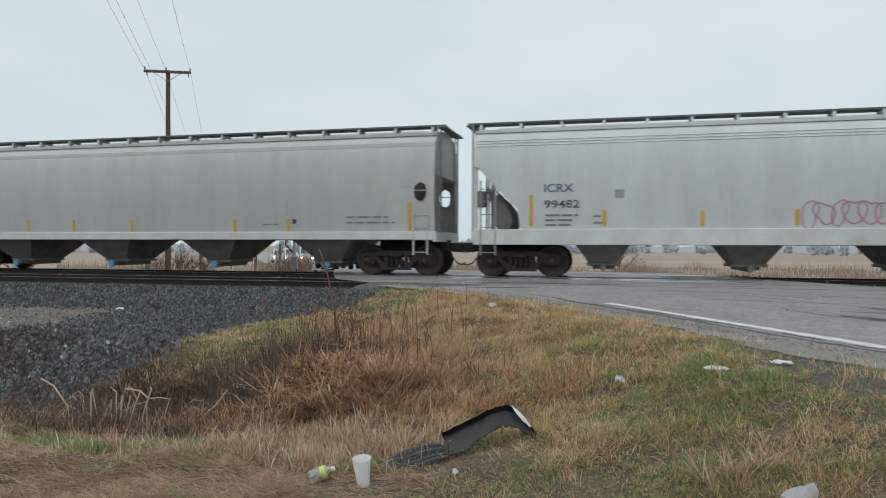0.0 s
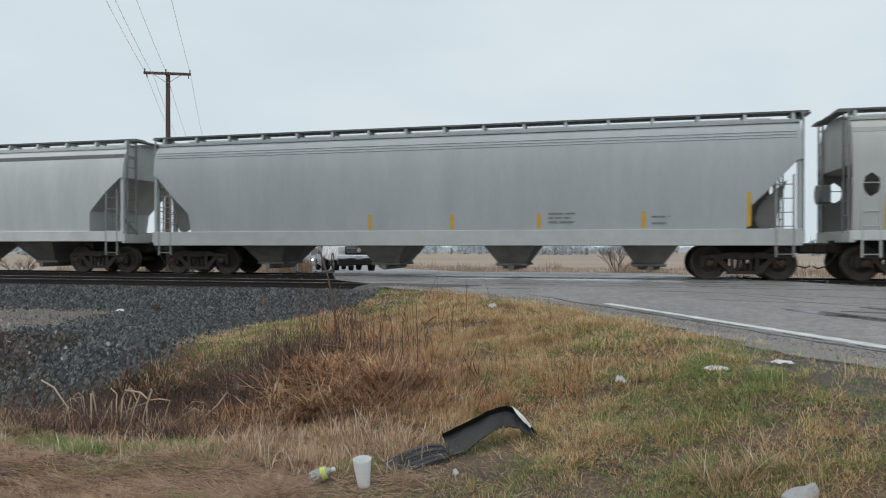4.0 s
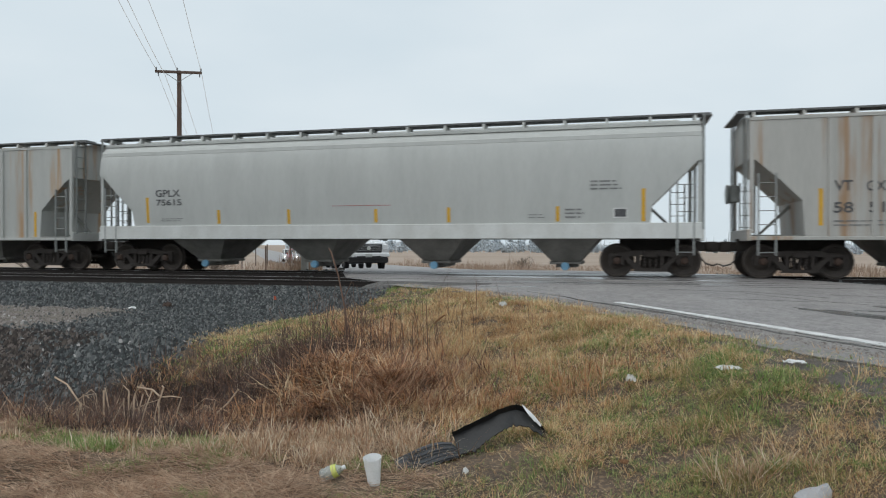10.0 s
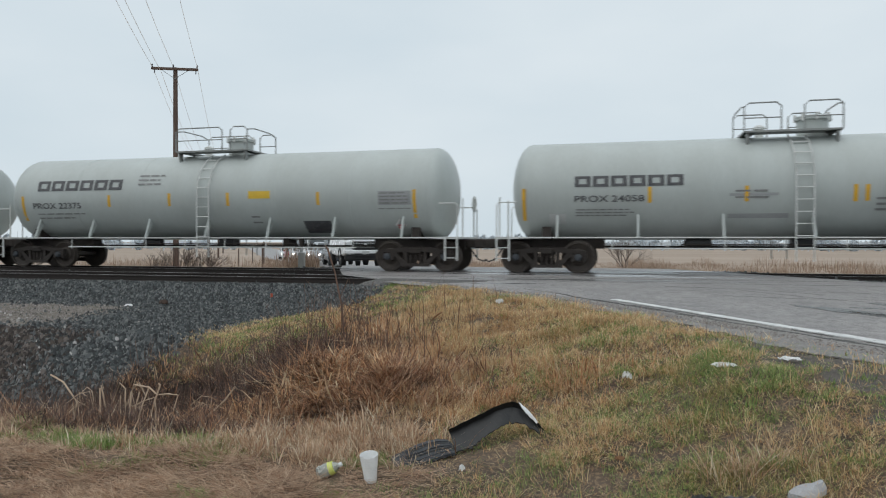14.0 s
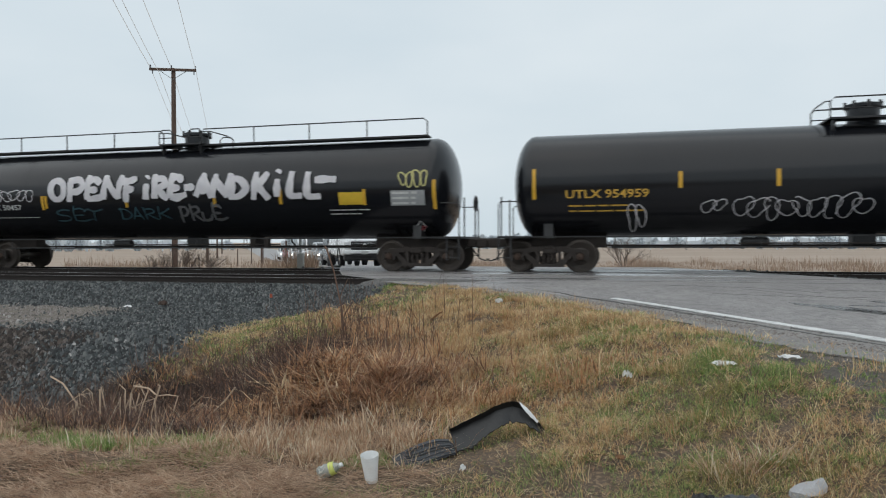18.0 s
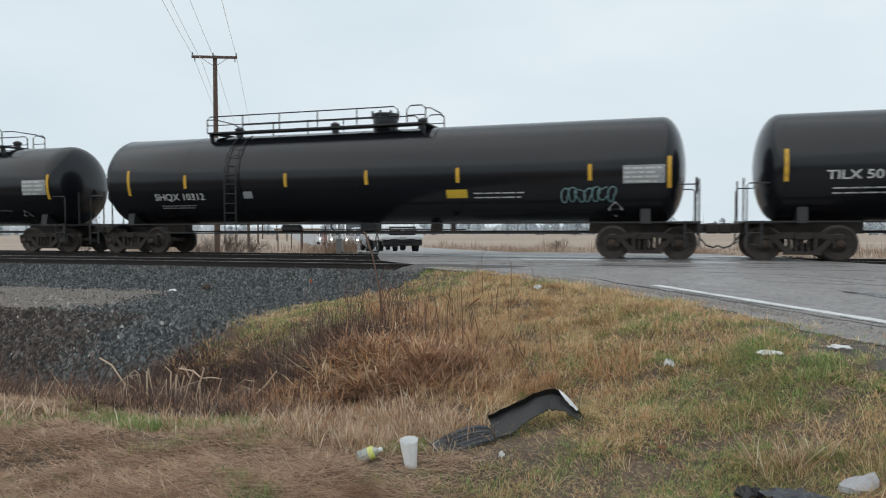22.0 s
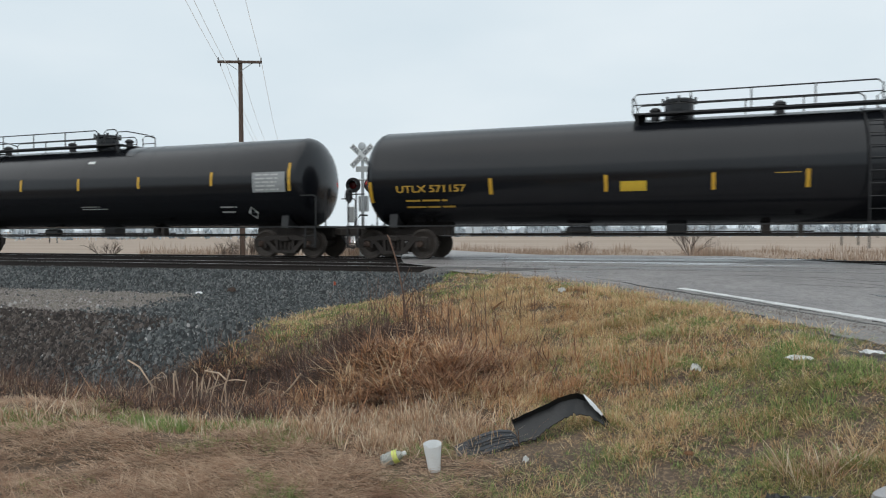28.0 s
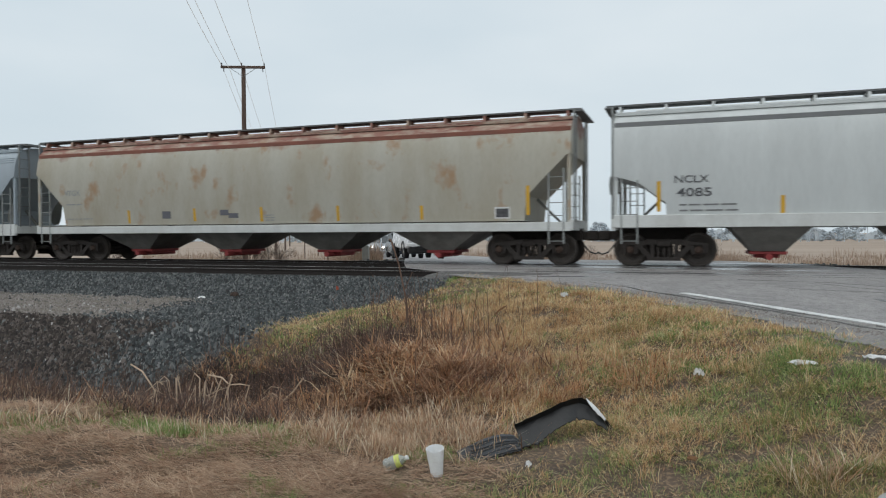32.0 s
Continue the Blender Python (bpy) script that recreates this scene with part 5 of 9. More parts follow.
    if full_walk:
        wk = Mesh().box(-h + head + 0.2, a, -0.75, -0.35, zt - 0.03, zt + 0.01).box(b, h - head - 0.2, -0.75, -0.35, zt - 0.03, zt + 0.01)
        part("top_walkway", wk, deck, car)
        for x in (-h + head + 0.32, -h + head + 0.62, h - head - 0.32, h - head - 0.62):
            part("hoop", Mesh().tube([(x - 0.15, -0.70, zt - 0.1), (x - 0.15, -0.70, zt + 0.22), (x - 0.08, -0.70, zt + 0.34), (x + 0.08, -0.70, zt + 0.34), (x + 0.15, -0.70, zt + 0.22), (x + 0.15, -0.70, zt - 0.1)], 0.02, 6), iron, car)
    if walk_rail:
        for u, v in ((-h + head + 0.15, -0.7), (0.7, h - head - 0.15)):
            part("top_walkway", Mesh().box(u, v, -0.85, -0.40, zt - 0.02, zt + 0.03), deck, car)
            g = Mesh().tube([(u, -0.85, zt), (u, -0.85, zr - 0.1), (u + 0.12, -0.85, zr), (v - 0.12, -0.85, zr), (v, -0.85, zr - 0.1), (v, -0.85, zt)], 0.021, 6)
            n = 4
            for i in range(1, n):
                g.tube([(u + (v - u) * i / n, -0.85, zt), (u + (v - u) * i / n, -0.85, zr)], 0.019, 6)
            part("railing", g, rl, car)
    # shell ladders, bent to the flank
    lx = px if ladder_at is None else ladder_at
    for q in () if ladder_at is False else (-1, 1):
        m = Mesh()
        zs = [1.02, 1.5, zc - 0.3, zc + 0.3, zc + 0.8, zc + R * 0.8, zc + R * 0.95]
        for u in (-0.21, 0.21):
            m.tube([(lx + u, q * (math.sqrt(max(0, R * R - (min(max(z, zc), zt) - zc) ** 2)) + 0.09), z + 0.02) for z in zs], 0.021, 5)
        for i in range(11):
            z = 0.75 + i * 0.31
            if z < zc + R * 0.93:
                y = q * (math.sqrt(max(0, R * R - (max(z, zc) - zc) ** 2)) + 0.09)
                m.tube([(lx - 0.21, y, z), (lx + 0.21, y, z)], 0.015, 5)
        for u in (-0.21, 0.21):
            m.tube([(lx + u, q * (R + 0.09), 0.40), (lx + u, q * (R + 0.09), 1.05)], 0.02, 5)
        part("ladder", m, M["white_rail"] if white else iron, car)
    couplers(car, L, length)
    bogie(car, -tc, blue)
    bogie(car, tc, blue)
    return car, side, h


TRAIN = []


def couple(made, front, back):
    """Put a wagon into the train: the distances of its two ends behind the mark at the crossing."""
    car, side, h = made
    TRAIN.append((car, (front + back) / 2))
    CARS.append(made)
    return car, side, h


INK = {"K": "letter_black", "W": "letter_white", "Y": "letter_yellow", "U": "letter_blue", "G": "panel_grey", "P": "panel_grey", "L": "panel_light", "R": "letter_red",
       "D": "spray_line", "S": "spray_white", "T": "spray_teal", "V": "spray_purple", "B": "spray_blue", "N": "spray_yellow", "E": "letter_blue"}
CARS = []


def loose(car, text, x, z, w, t, side, material, name, seed, bold, lift=0.014, grow=0.0):
    """Sprayed letters, each a little off the line and off its neighbour's size."""
    rng = random.Random(seed)
    u = x
    widths = [words(c, bold)[2] for c in text]
    k = w / sum(widths)
    for c, cw in zip(text, widths):
        co, fs, full = words(c, bold)
        a, s = rng.uniform(-0.12, 0.12), rng.uniform(0.9, 1.12)
        dz = rng.uniform(-0.08, 0.08) * t
        mx, mz = full / 2, 0.36
        pts = []
        for p in co:
            ux, uz = (p[0] - mx) * (1 + grow) * 1.06, (p[1] - mz) * s * (1 + grow)
            # swell the strokes unevenly
            uz += 0.06 * math.sin(9 * p[0] + rng.random() * 0.0 + seed)
            px = u + (mx + ux * math.cos(a) - uz * math.sin(a) * 0.7) * k
            pz = z + t * 0.5 + dz + (ux * math.sin(a) * 0.7 + uz * math.cos(a)) * t / 0.70
            pts.append((px, side(pz) - lift, pz))
        part(name, Mesh().add(pts, fs), material, car, smooth=0)
        u += cw * k


STROKES = {
    "T": [[(-0.12, 0.70), (0.15, 0.86), (0.5, 0.72), (1.02, 0.84)], [(0.5, 0.70), (0.44, 0.4), (0.36, 0.10)]],
    "I": [[(0.42, 0.10), (0.46, 0.35), (0.50, 0.56)], [(0.50, 0.86), (0.56, 0.92)]],
    "S": [[(1.0, 0.78), (0.62, 0.84), (0.18, 0.68), (0.34, 0.50), (0.80, 0.42), (0.82, 0.18), (0.40, 0.10), (0.02, 0.14)]],
    "K": [[(0.30, 1.05), (0.22, 0.55), (0.16, 0.10)], [(1.15, 0.88), (0.7, 0.62), (0.3, 0.46)], [(0.4, 0.48), (0.75, 0.26), (1.1, 0.10)]],
    "O": [[(0.55, 0.92), (0.16, 0.78), (0.10, 0.36), (0.42, 0.08), (0.84, 0.26), (0.86, 0.70), (0.50, 0.90)]],
    "P": [[(0.22, 0.98), (0.20, 0.50), (0.12, 0.02)], [(0.08, 0.86), (0.66, 0.92), (0.88, 0.66), (0.62, 0.44), (0.22, 0.42)]],
    "F": [[(0.24, 0.98), (0.20, 0.50), (0.16, 0.04)], [(0.02, 0.88), (0.50, 0.88), (0.92, 0.96)], [(0.20, 0.50), (0.72, 0.54)]],
    "l": [[(0.30, 0.98), (0.24, 0.5), (0.28, 0.12), (0.88, 0.10)]],
    "i": [[(0.46, 0.06), (0.48, 0.36), (0.50, 0.66)], [(0.50, 0.92), (0.56, 1.0)]],
    "k": [[(0.20, 1.0), (0.18, 0.5), (0.12, 0.02)], [(0.86, 0.96), (0.52, 0.62), (0.22, 0.46)], [(0.34, 0.50), (0.62, 0.28), (0.96, 0.02)]],
    "-": [[(0.05, 0.52), (0.5, 0.55), (0.95, 0.52)]],
    "L": [[(0.15, 0.62), (0.10, 0.30), (0.20, 0.14), (0.8, 0.22), (0.95, 0.5)]],
    "C": [[(0.1, 1.12), (0.25, 0.86)], [(1.0, 0.82), (0.55, 0.80), (0.16, 0.55), (0.22, 0.20), (0.60, 0.10), (1.0, 0.16)]],
    "A": [[(0.05, 0.10), (0.30, 0.55), (0.48, 1.06)], [(0.48, 0.98), (0.70, 0.50), (0.95, 0.08)], [(0.26, 0.36), (0.78, 0.36)]],
    "D": [[(0.22, 0.98), (0.24, 0.5), (0.18, 0.10)], [(0.05, 0.86), (0.62, 0.82), (0.98, 0.46), (0.62, 0.14), (0.10, 0.12)]],
    "N": [[(0.06, 0.08), (0.10, 0.55), (0.16, 1.04)], [(0.16, 0.90), (0.50, 0.50), (0.84, 0.14)], [(0.84, 0.10), (0.88, 0.55), (0.96, 1.04)]],
    "R": [[(0.12, 0.08), (0.14, 0.5), (0.08, 1.04)], [(0.10, 0.84), (0.66, 0.88), (0.82, 0.64), (0.22, 0.46)], [(0.34, 0.46), (0.66, 0.26), (1.0, 0.06)]],
    "E": [[(0.20, 1.10), (0.14, 0.6), (0.16, 0.12)], [(0.16, 0.84), (0.55, 0.92), (0.85, 0.74)], [(0.18, 0.48), (0.70, 0.48)], [(0.16, 0.14), (0.6, 0.10), (1.15, 0.22)]],
}


def throwup(car, text, x, z, w, t, side, fill, edge, thick, seed, lift, line=0.05, tip=0.75):
    """Fat sprayed letters drawn stroke by stroke over a wider edge."""
    rng = random.Random(seed)
    step = w / len(text)
    for i, c in enumerate(text):
        k, skew, up = rng.uniform(0.95, 1.15), rng.uniform(-0.08, 0.10), rng.uniform(-0.04, 0.05)
        for name, material, more, lf in (("sprayed_outline", edge, line, lift), ("sprayed_letter", fill, 0.0, lift + 0.010)):
            if material is None:
                continue
            m = Mesh()
            for j, raw in enumerate(STROKES[c]):
                raw = [(x + step * (i + 0.02 + 0.98 * k * (u + skew * v)), z + t * (v + up)) for u, v in raw]
                # round the stroke off
                fine = []
                for q in range(len(raw) - 1):
                    a, b = raw[max(q - 1, 0)], raw[q]
                    d, e = raw[q + 1], raw[min(q + 2, len(raw) - 1)]
                    for n in range(6):
                        f = n / 6
                        fine.append(tuple(0.5 * (2 * b[o] + (d[o] - a[o]) * f + (2 * a[o] - 5 * b[o] + 4 * d[o] - e[o]) * f * f + (3 * b[o] - a[o] - 3 * d[o] + e[o]) * f ** 3) for o in (0, 1)))
                fine.append(raw[-1])
                n = len(fine) - 1
                ring, lay = [], lf + 0.0016 * j
                for q, (px, pz) in enumerate(fine):
                    ax, az = fine[min(q + 1, n)]
                    bx, bz = fine[max(q - 1, 0)]
                    d = math.hypot(ax - bx, az - bz) or 1
                    f = q / n
                    hw = thick / 2 * (tip + (1 - tip) * math.sin(math.pi * min(1, f * 1.1)) + 0.12 * math.sin(f * 9 + seed + j)) + more
                    nx, nz = -(az - bz) / d * hw, (ax - bx) / d * hw
                    if q == 0:
                        ex, ez = (bx - ax) / d * more, (bz - az) / d * more
                        ring.append(((px + ex + nx, pz + ez + nz), (px + ex - nx, pz + ez - nz)))
                    ring.append(((px + nx, pz + nz), (px - nx, pz - nz)))
                    if q == n:
                        ex, ez = (ax - bx) / d * (more + hw * 0.35), (az - bz) / d * (more + hw * 0.35)
                        ring.append(((px + ex + nx * 0.6, pz + ez + nz * 0.6), (px + ex - nx * 0.6, pz + ez - nz * 0.6)))
                lim = lambda v: min(max(v, z - 0.02), z + t * 1.4)
                m.loft([[(a[0], side(lim(a[1])) - lay, lim(a[1])), (b[0], side(lim(b[1])) - lay, lim(b[1]))] for a, b in ring], caps=False, closed=False)
            part(name, m, material, car, smooth=0)


def dress(i, strips=(), codes=(), prints=(), plates=(), diamonds=(), tags=(), logo=()):
    """Strips, codes, stencils, plates and sprayed tags on a wagon's side, in the wagon's own metres."""
    car, side, h = CARS[i]
    for x, z0, z1 in strips:
        patch(car, x - 0.05, x + 0.05, z0, z1, side, M["amber_strip"], "reflective_strip", 0.008, rows=3)
    for k, x0, x1, z0, z1 in plates:
        patch(car, x0, x1, z0, z1, side, M["yellow_plate" if k == "Y" else INK[k]] if k != "W" else M["panel_white"], "plate", 0.005 if k in "PLW" else 0.009, rows=3)
    for k, text, x, z, w, t in codes:
        lettering(car, text, x, z, t, side, M[INK[k]], "reporting_mark", width=w, bold=0.015, lift=0.011)
    for n, (k, x0, x1, z0, z1, rows) in enumerate(prints):
        pitch = (z1 - z0) / max(1, rows - 0.45)
        bars(car, x0, z1 - pitch * 0.5, x1 - x0, rows, side, M["letter_faint" if k == "K" else INK[k]], pitch, random.Random(i * 50 + n), lift=0.012, fill=0.42 if rows > 2 else 0.28)
    for k, x, z, r in diamonds:
        pl = part("placard", Mesh().add([(x, side(z - r) - 0.012, z - r), (x + r, side(z) - 0.012, z), (x, side(z + r) - 0.012, z + r), (x - r, side(z) - 0.012, z)], [(0, 1, 2, 3)]), M["panel_white"], car, smooth=0)
        q = r * 0.82
        if k == "R":
            for s in (-1, 1):
                part("placard_print", Mesh().add([(x - q * 0.45, side(z) - 0.016, z + s * q * 0.5), (x + q * 0.45, side(z) - 0.016, z + s * q * 0.5), (x, side(z) - 0.016, z + s * q), (x, side(z) - 0.016, z + s * q)][:3], [(0, 1, 2)]), M["placard_red"], pl, smooth=0)
            bars(pl, x - q * 0.8, z - q * 0.2, q * 1.9, 2, side, M["placard_red"], q * 0.38, random.Random(i), "placard_print", 0.016)
        else:
            bars(pl, x - q * 0.45, z - q * 0.1, q * 1.2, 1, side, M["letter_black"], q * 0.3, random.Random(i), "placard_print", 0.016)
    for n, (k, x0, x1, z0, z1, loops, thick) in enumerate(tags):
        scrawl(car, x0, z0, x1 - x0, z1 - z0, side, M[INK[k]] if k != "R" else M["spray_rose"], i * 31 + n, int(loops), thick * 0.62, lift=0.014)
    for k, x0, x1, z0, z1 in logo:
        # a company mark, kept to six plain blocks
        w = (x1 - x0) / 6
        for n in range(6):
            a, b, c = x0 + w * n + w * 0.06, x0 + w * (n + 1) - w * 0.06, (z1 - z0) * 0.26
            m = Mesh()
            for u0, u1, v0, v1 in ((a, b, z0, z0 + c), (a, b, z1 - c, z1), (a, a + w * 0.24, z0 + c, z1 - c), (b - w * 0.24, b, z0 + c, z1 - c)):
                m.add([(u0, side(v0) - 0.011, v0), (u1, side(v0) - 0.011, v0), (u1, side(v1) - 0.011, v1), (u0, side(v1) - 0.011, v1)], [(0, 1, 2, 3)])
            part("company_mark", m, M[INK[k]], car, smooth=0)


HOPPERS = "covered hopper wagons in the train"
TANKS = "tank wagons in the train"


# ---- the train, first to last ----

ENDS = [-15.49, 4.46, 24.39, 45.31, 65.22, 84.97, 105.18, 125.39, 143.59, 162.11, 182.17, 202.12, 223.03, 243.03, 263.88, 284.27, 302.21, 319.84, 337.49,
        354.6, 371.71, 389.51, 410.0, 430.13, 451.29, 473.0, 494.79, 515.95, 536.15, 557.82, 579.47, 599.96, 621.66, 642.25, 662.46, 683.06, 703.85,
        724.46, 745.5, 766.1]


def span(i):
    return ENDS[i], ENDS[i + 1]


def hop(i, kind, paint, label, **k):
    f, b = span(i)
    return couple(hopper_car(b - f, kind, M[paint], k.pop("sill", M["sill_paint"]), label, group=HOPPERS, **k), f, b)


def tnk(i, paint, label, radius=1.52, zc=2.58, **k):
    f, b = span(i)
    return couple(tank_car(b - f, radius, zc, M[paint], label, group=TANKS, blue=paint != "black_tank", **k), f, b)


RIDGED, OVAL, RIB = dict(kind="curved", band="ridges", curve=1.0), dict(kind="oval", band="plain"), dict(kind="ribbed")
SEAM = dict(kind="curved", band="dark")

hop(0, paint="pale_paint", label="pale grey covered hopper wagon with a ridged top edge", **RIDGED)
hop(1, paint="grey_paint", label="grey covered hopper wagon with oval end holes", **OVAL)
hop(2, paint="green_grey_paint", sill=M["green_grey_paint"], label="green-grey ribbed hopper wagon with wide sprayed lettering", **RIB)
hop(3, paint="pale_paint", label="pale grey hopper wagon with sprayed outline letters", **RIDGED)
hop(4, paint="grey_paint", label="grey covered hopper wagon with oval end holes and faint scuffs", **OVAL)
hop(5, paint="cool_paint", sill=M["panel_light"], label="dull grey covered hopper wagon with a ridged top edge", **RIDGED)
hop(6, paint="pale_paint", label="off-white hopper wagon with a dark roof seam", **SEAM)
tnk(7, "black_tank", "black tank wagon with a small centre platform", platform=(0.60, 3.13), manway=-0.49, ladder_at=0.82, radius=1.52, zc=2.54)
tnk(8, "black_tank", "black tank wagon with white lettering and yellow strips", platform=(-0.06, 2.00), manway=-0.40, ladder_at=0.27, radius=1.40, zc=2.32)
hop(9, paint="pale_paint", label="white hopper wagon with large red sprayed letters", **OVAL)
hop(10, paint="grey_paint", label="grey hopper wagon with a ridged edge and faint sprayed outlines", **RIDGED)
hop(11, paint="stained_paint", sill=M["stained_paint"], label="buff grey ribbed hopper wagon with rust streaks", **RIB)
hop(12, "curved", "grey_paint", "grey covered hopper wagon with rounded end cut-outs", band="plain", curve=0.6)
hop(13, paint="streaked_paint", sill=M["streaked_paint"], label="weathered ribbed hopper wagon with brown run-off streaks", **RIB)
tnk(14, "black_tank", "glossy black tank wagon with a full-length top walkway", platform=(0.03, 3.10), manway=-0.04, ladder_at=False, radius=1.55, zc=2.55, full_walk=True)
tnk(15, "grey_tank", "dull pale grey tank wagon with black lettering", platform=(-0.14, 2.29), manway=0.42, ladder_at=-0.08, radius=1.43, zc=2.40, rail_paint="white_rail", white=True)
tnk(16, "white_tank", "pale green-white tank wagon with a top platform", platform=(-0.44, 2.39), manway=0.25, ladder_at=-0.26, radius=1.42, zc=2.38, rail_paint="white_rail", white=True)
tnk(17, "white_tank", "white tank wagon with black lettering", platform=(-0.08, 2.61), manway=0.46, ladder_at=-0.03, radius=1.42, zc=2.38, rail_paint="white_rail", white=True)
tnk(18, "white_tank", "plain white tank wagon with a yellow plate", platform=(0.95, 3.42), manway=-0.39, ladder_at=0.76, radius=1.42, zc=2.38, rail_paint="white_rail", white=True)
tnk(19, "rusty_tank", "white tank wagon with rusty runs and a purple tag", platform=(0.20, 2.60), manway=0.30, ladder_at=-0.10, radius=1.42, zc=2.38, rail_paint="white_rail", white=True)
tnk(20, "white_tank", "clean white tank wagon with black lettering", platform=(0.46, 2.96), manway=0.63, ladder_at=0.36, radius=1.43, zc=2.39, rail_paint="white_rail", white=True)
tnk(21, "black_tank", "black tank wagon with white and yellow sprayed tags", platform=(1.97, 6.00), manway=0.02, ladder_at=4.29, radius=1.50, zc=2.52)
tnk(22, "black_tank", "black tank wagon with large white sprayed words", platform=(0.00, 1.60), manway=0.00, ladder_at=False, radius=1.53, zc=2.55, walk_rail=1)
tnk(23, "black_tank", "black tank wagon with white stencilled panels", platform=(-1.71, 7.66), manway=0.04, ladder_at=-4.62, radius=1.50, zc=2.52)
tnk(24, "black_tank", "long black gas tank wagon with yellow strips", platform=(-2.06, 8.15), manway=0.18, ladder_at=-5.27, radius=1.46, zc=2.48)
tnk(25, "black_tank", "long black gas tank wagon with yellow strips", platform=(2.67, 7.54), manway=0.04, ladder_at=5.61, radius=1.46, zc=2.48)
tnk(26, "black_tank", "black tank wagon with a teal tag and white diamond", platform=(-1.64, 7.74), manway=0.54, ladder_at=-4.22, radius=1.50, zc=2.52)
tnk(27, "black_tank", "black tank wagon with white number and long railing", platform=(2.60, 7.07), manway=0.11, ladder_at=4.86, radius=1.46, zc=2.48)
tnk(28, "black_tank", "long black gas tank wagon with a yellow plate", platform=(-2.25, 7.52), manway=0.01, ladder_at=-5.30, radius=1.50, zc=2.52)
tnk(29, "black_tank", "long black gas tank wagon with green run-off stains", platform=(2.39, 7.16), manway=-0.06, ladder_at=5.33, radius=1.48, zc=2.48)
tnk(30, "black_tank", "black tank wagon with white print and air reservoir", platform=(2.84, 7.85), manway=0.01, ladder_at=5.11, radius=1.50, zc=2.52)
tnk(31, "black_tank", "long black gas tank wagon with amber strips", platform=(-2.00, 7.20), manway=0.00, ladder_at=-5.20, radius=1.50, zc=2.52)
tnk(32, "black_tank", "black tank wagon with yellow lettering", platform=(2.30, 6.91), manway=0.05, ladder_at=4.66, radius=1.50, zc=2.52)
tnk(33, "black_tank", "black tank wagon with white lettering and long railing", platform=(-2.47, 7.23), manway=-0.26, ladder_at=-4.92, radius=1.50, zc=2.52)
hop(34, paint="pale_paint", label="pale hopper wagon with a large painted-over grey panel", gates="red_gate", blue=False, **SEAM)
hop(35, paint="grey_paint", label="grey covered hopper wagon with a dark roof seam", gates="red_gate", blue=False, **SEAM)
hop(36, paint="pale_paint", label="off-white hopper wagon with low end openings and red gates", gates="red_gate", blue=False, kind="low", band="dark")
hop(37, "curved", "rusty_paint", "rust-stained cream hopper wagon with a red-brown top", band="rust", gates="red_gate", blue=False, curve=0.5)
hop(38, paint="blue_grey_paint", label="blue-grey covered hopper wagon", **RIDGED)

# sprayed pieces too large for a tag: filled letters over a darker edge
car, side, h = CARS[2]
flat = lambda z: side(max(z, 1.2))
throwup(car, "CADS", -6.7, 1.30, 7.4, 1.35, flat, M["spray_pink"], None, 0.62, 21, 0.058, tip=0.9)
patch(car, -6.55, 0.6, 1.06, 1.75, flat, M["spray_pink"], "sprayed_ground", 0.060, rows=2)
throwup(car, "TSK", 1.0, 1.75, 5.6, 0.75, flat, M["spray_blue"], None, 0.42, 22, 0.058, tip=0.8)
throwup(car, "CASDI", -6.5, 1.06, 6.7, 1.50, flat, M["spray_tan"], M["spray_dark"], 0.56, 5, 0.080, 0.035, 0.5)
throwup(car, "L", -0.1, 1.06, 1.0, 0.8, flat, M["spray_tan"], M["spray_dark"], 0.30, 15, 0.082)
throwup(car, "TISK", 0.62, 1.06, 5.8, 1.36, flat, M["spray_white"], M["spray_dark"], 0.48, 4, 0.105, 0.04, 0.75)
throwup(car, "LL", 5.75, 1.06, 2.0, 0.85, flat, M["spray_blue"], None, 0.12, 23, 0.064)
scrawl(car, 6.4, 1.25, 1.2, 0.5, flat, M["spray_line"], 7, 3, 0.03, lift=0.066)
scrawl(car, 5.3, 2.35, 0.9, 0.25, flat, M["spray_line"], 17, 4, 0.02, lift=0.066)
car, side, h = CARS[9]
out = lambda z: min(side(max(z, 1.3)), -1.522)
throwup(car, "SNARE", -6.1, 1.75, 6.3, 0.62, side, M["spray_teal"], None, 0.26, 12, 0.010, tip=0.7)
patch(car, -6.5, 0.55, 1.07, 1.29, out, M["spray_red"], "sprayed_ground", 0.006)
throwup(car, "SNARE", -6.3, 1.10, 6.4, 1.40, out, M["spray_red"], M["panel_rose"], 0.42, 9, 0.020, 0.035, tip=0.25)
for k in range(6):
    u = -6.05 + 1.16 * k
    part("sprayed_spike", Mesh().add([(u, out(1.9) - 0.018, 1.9), (u + 0.55, out(1.9) - 0.018, 1.9), (u + (0.42 if k % 2 else 0.05), out(2.55) - 0.018, 2.55 + 0.08 * math.sin(k * 2.2))], [(0, 1, 2)]), M["spray_red"], car, smooth=0)
for u in (-5.5, -4.1, -2.9, -1.2):
    throwup(car, "L", u, 1.09, 0.8, 0.42, out, M["panel_rose"], None, 0.10, int(u * 10), 0.052)
patch(car, 0.05, 0.62, 1.55, 1.85, side, M["spray_yellow"], "sprayed_ground", 0.008, rows=2)
scrawl(car, -0.4, 2.05, 0.85, 0.3, side, M["spray_dark"], 9, 4, 0.03, "sprayed_stroke", 0.012)
car, side, h = CARS[22]
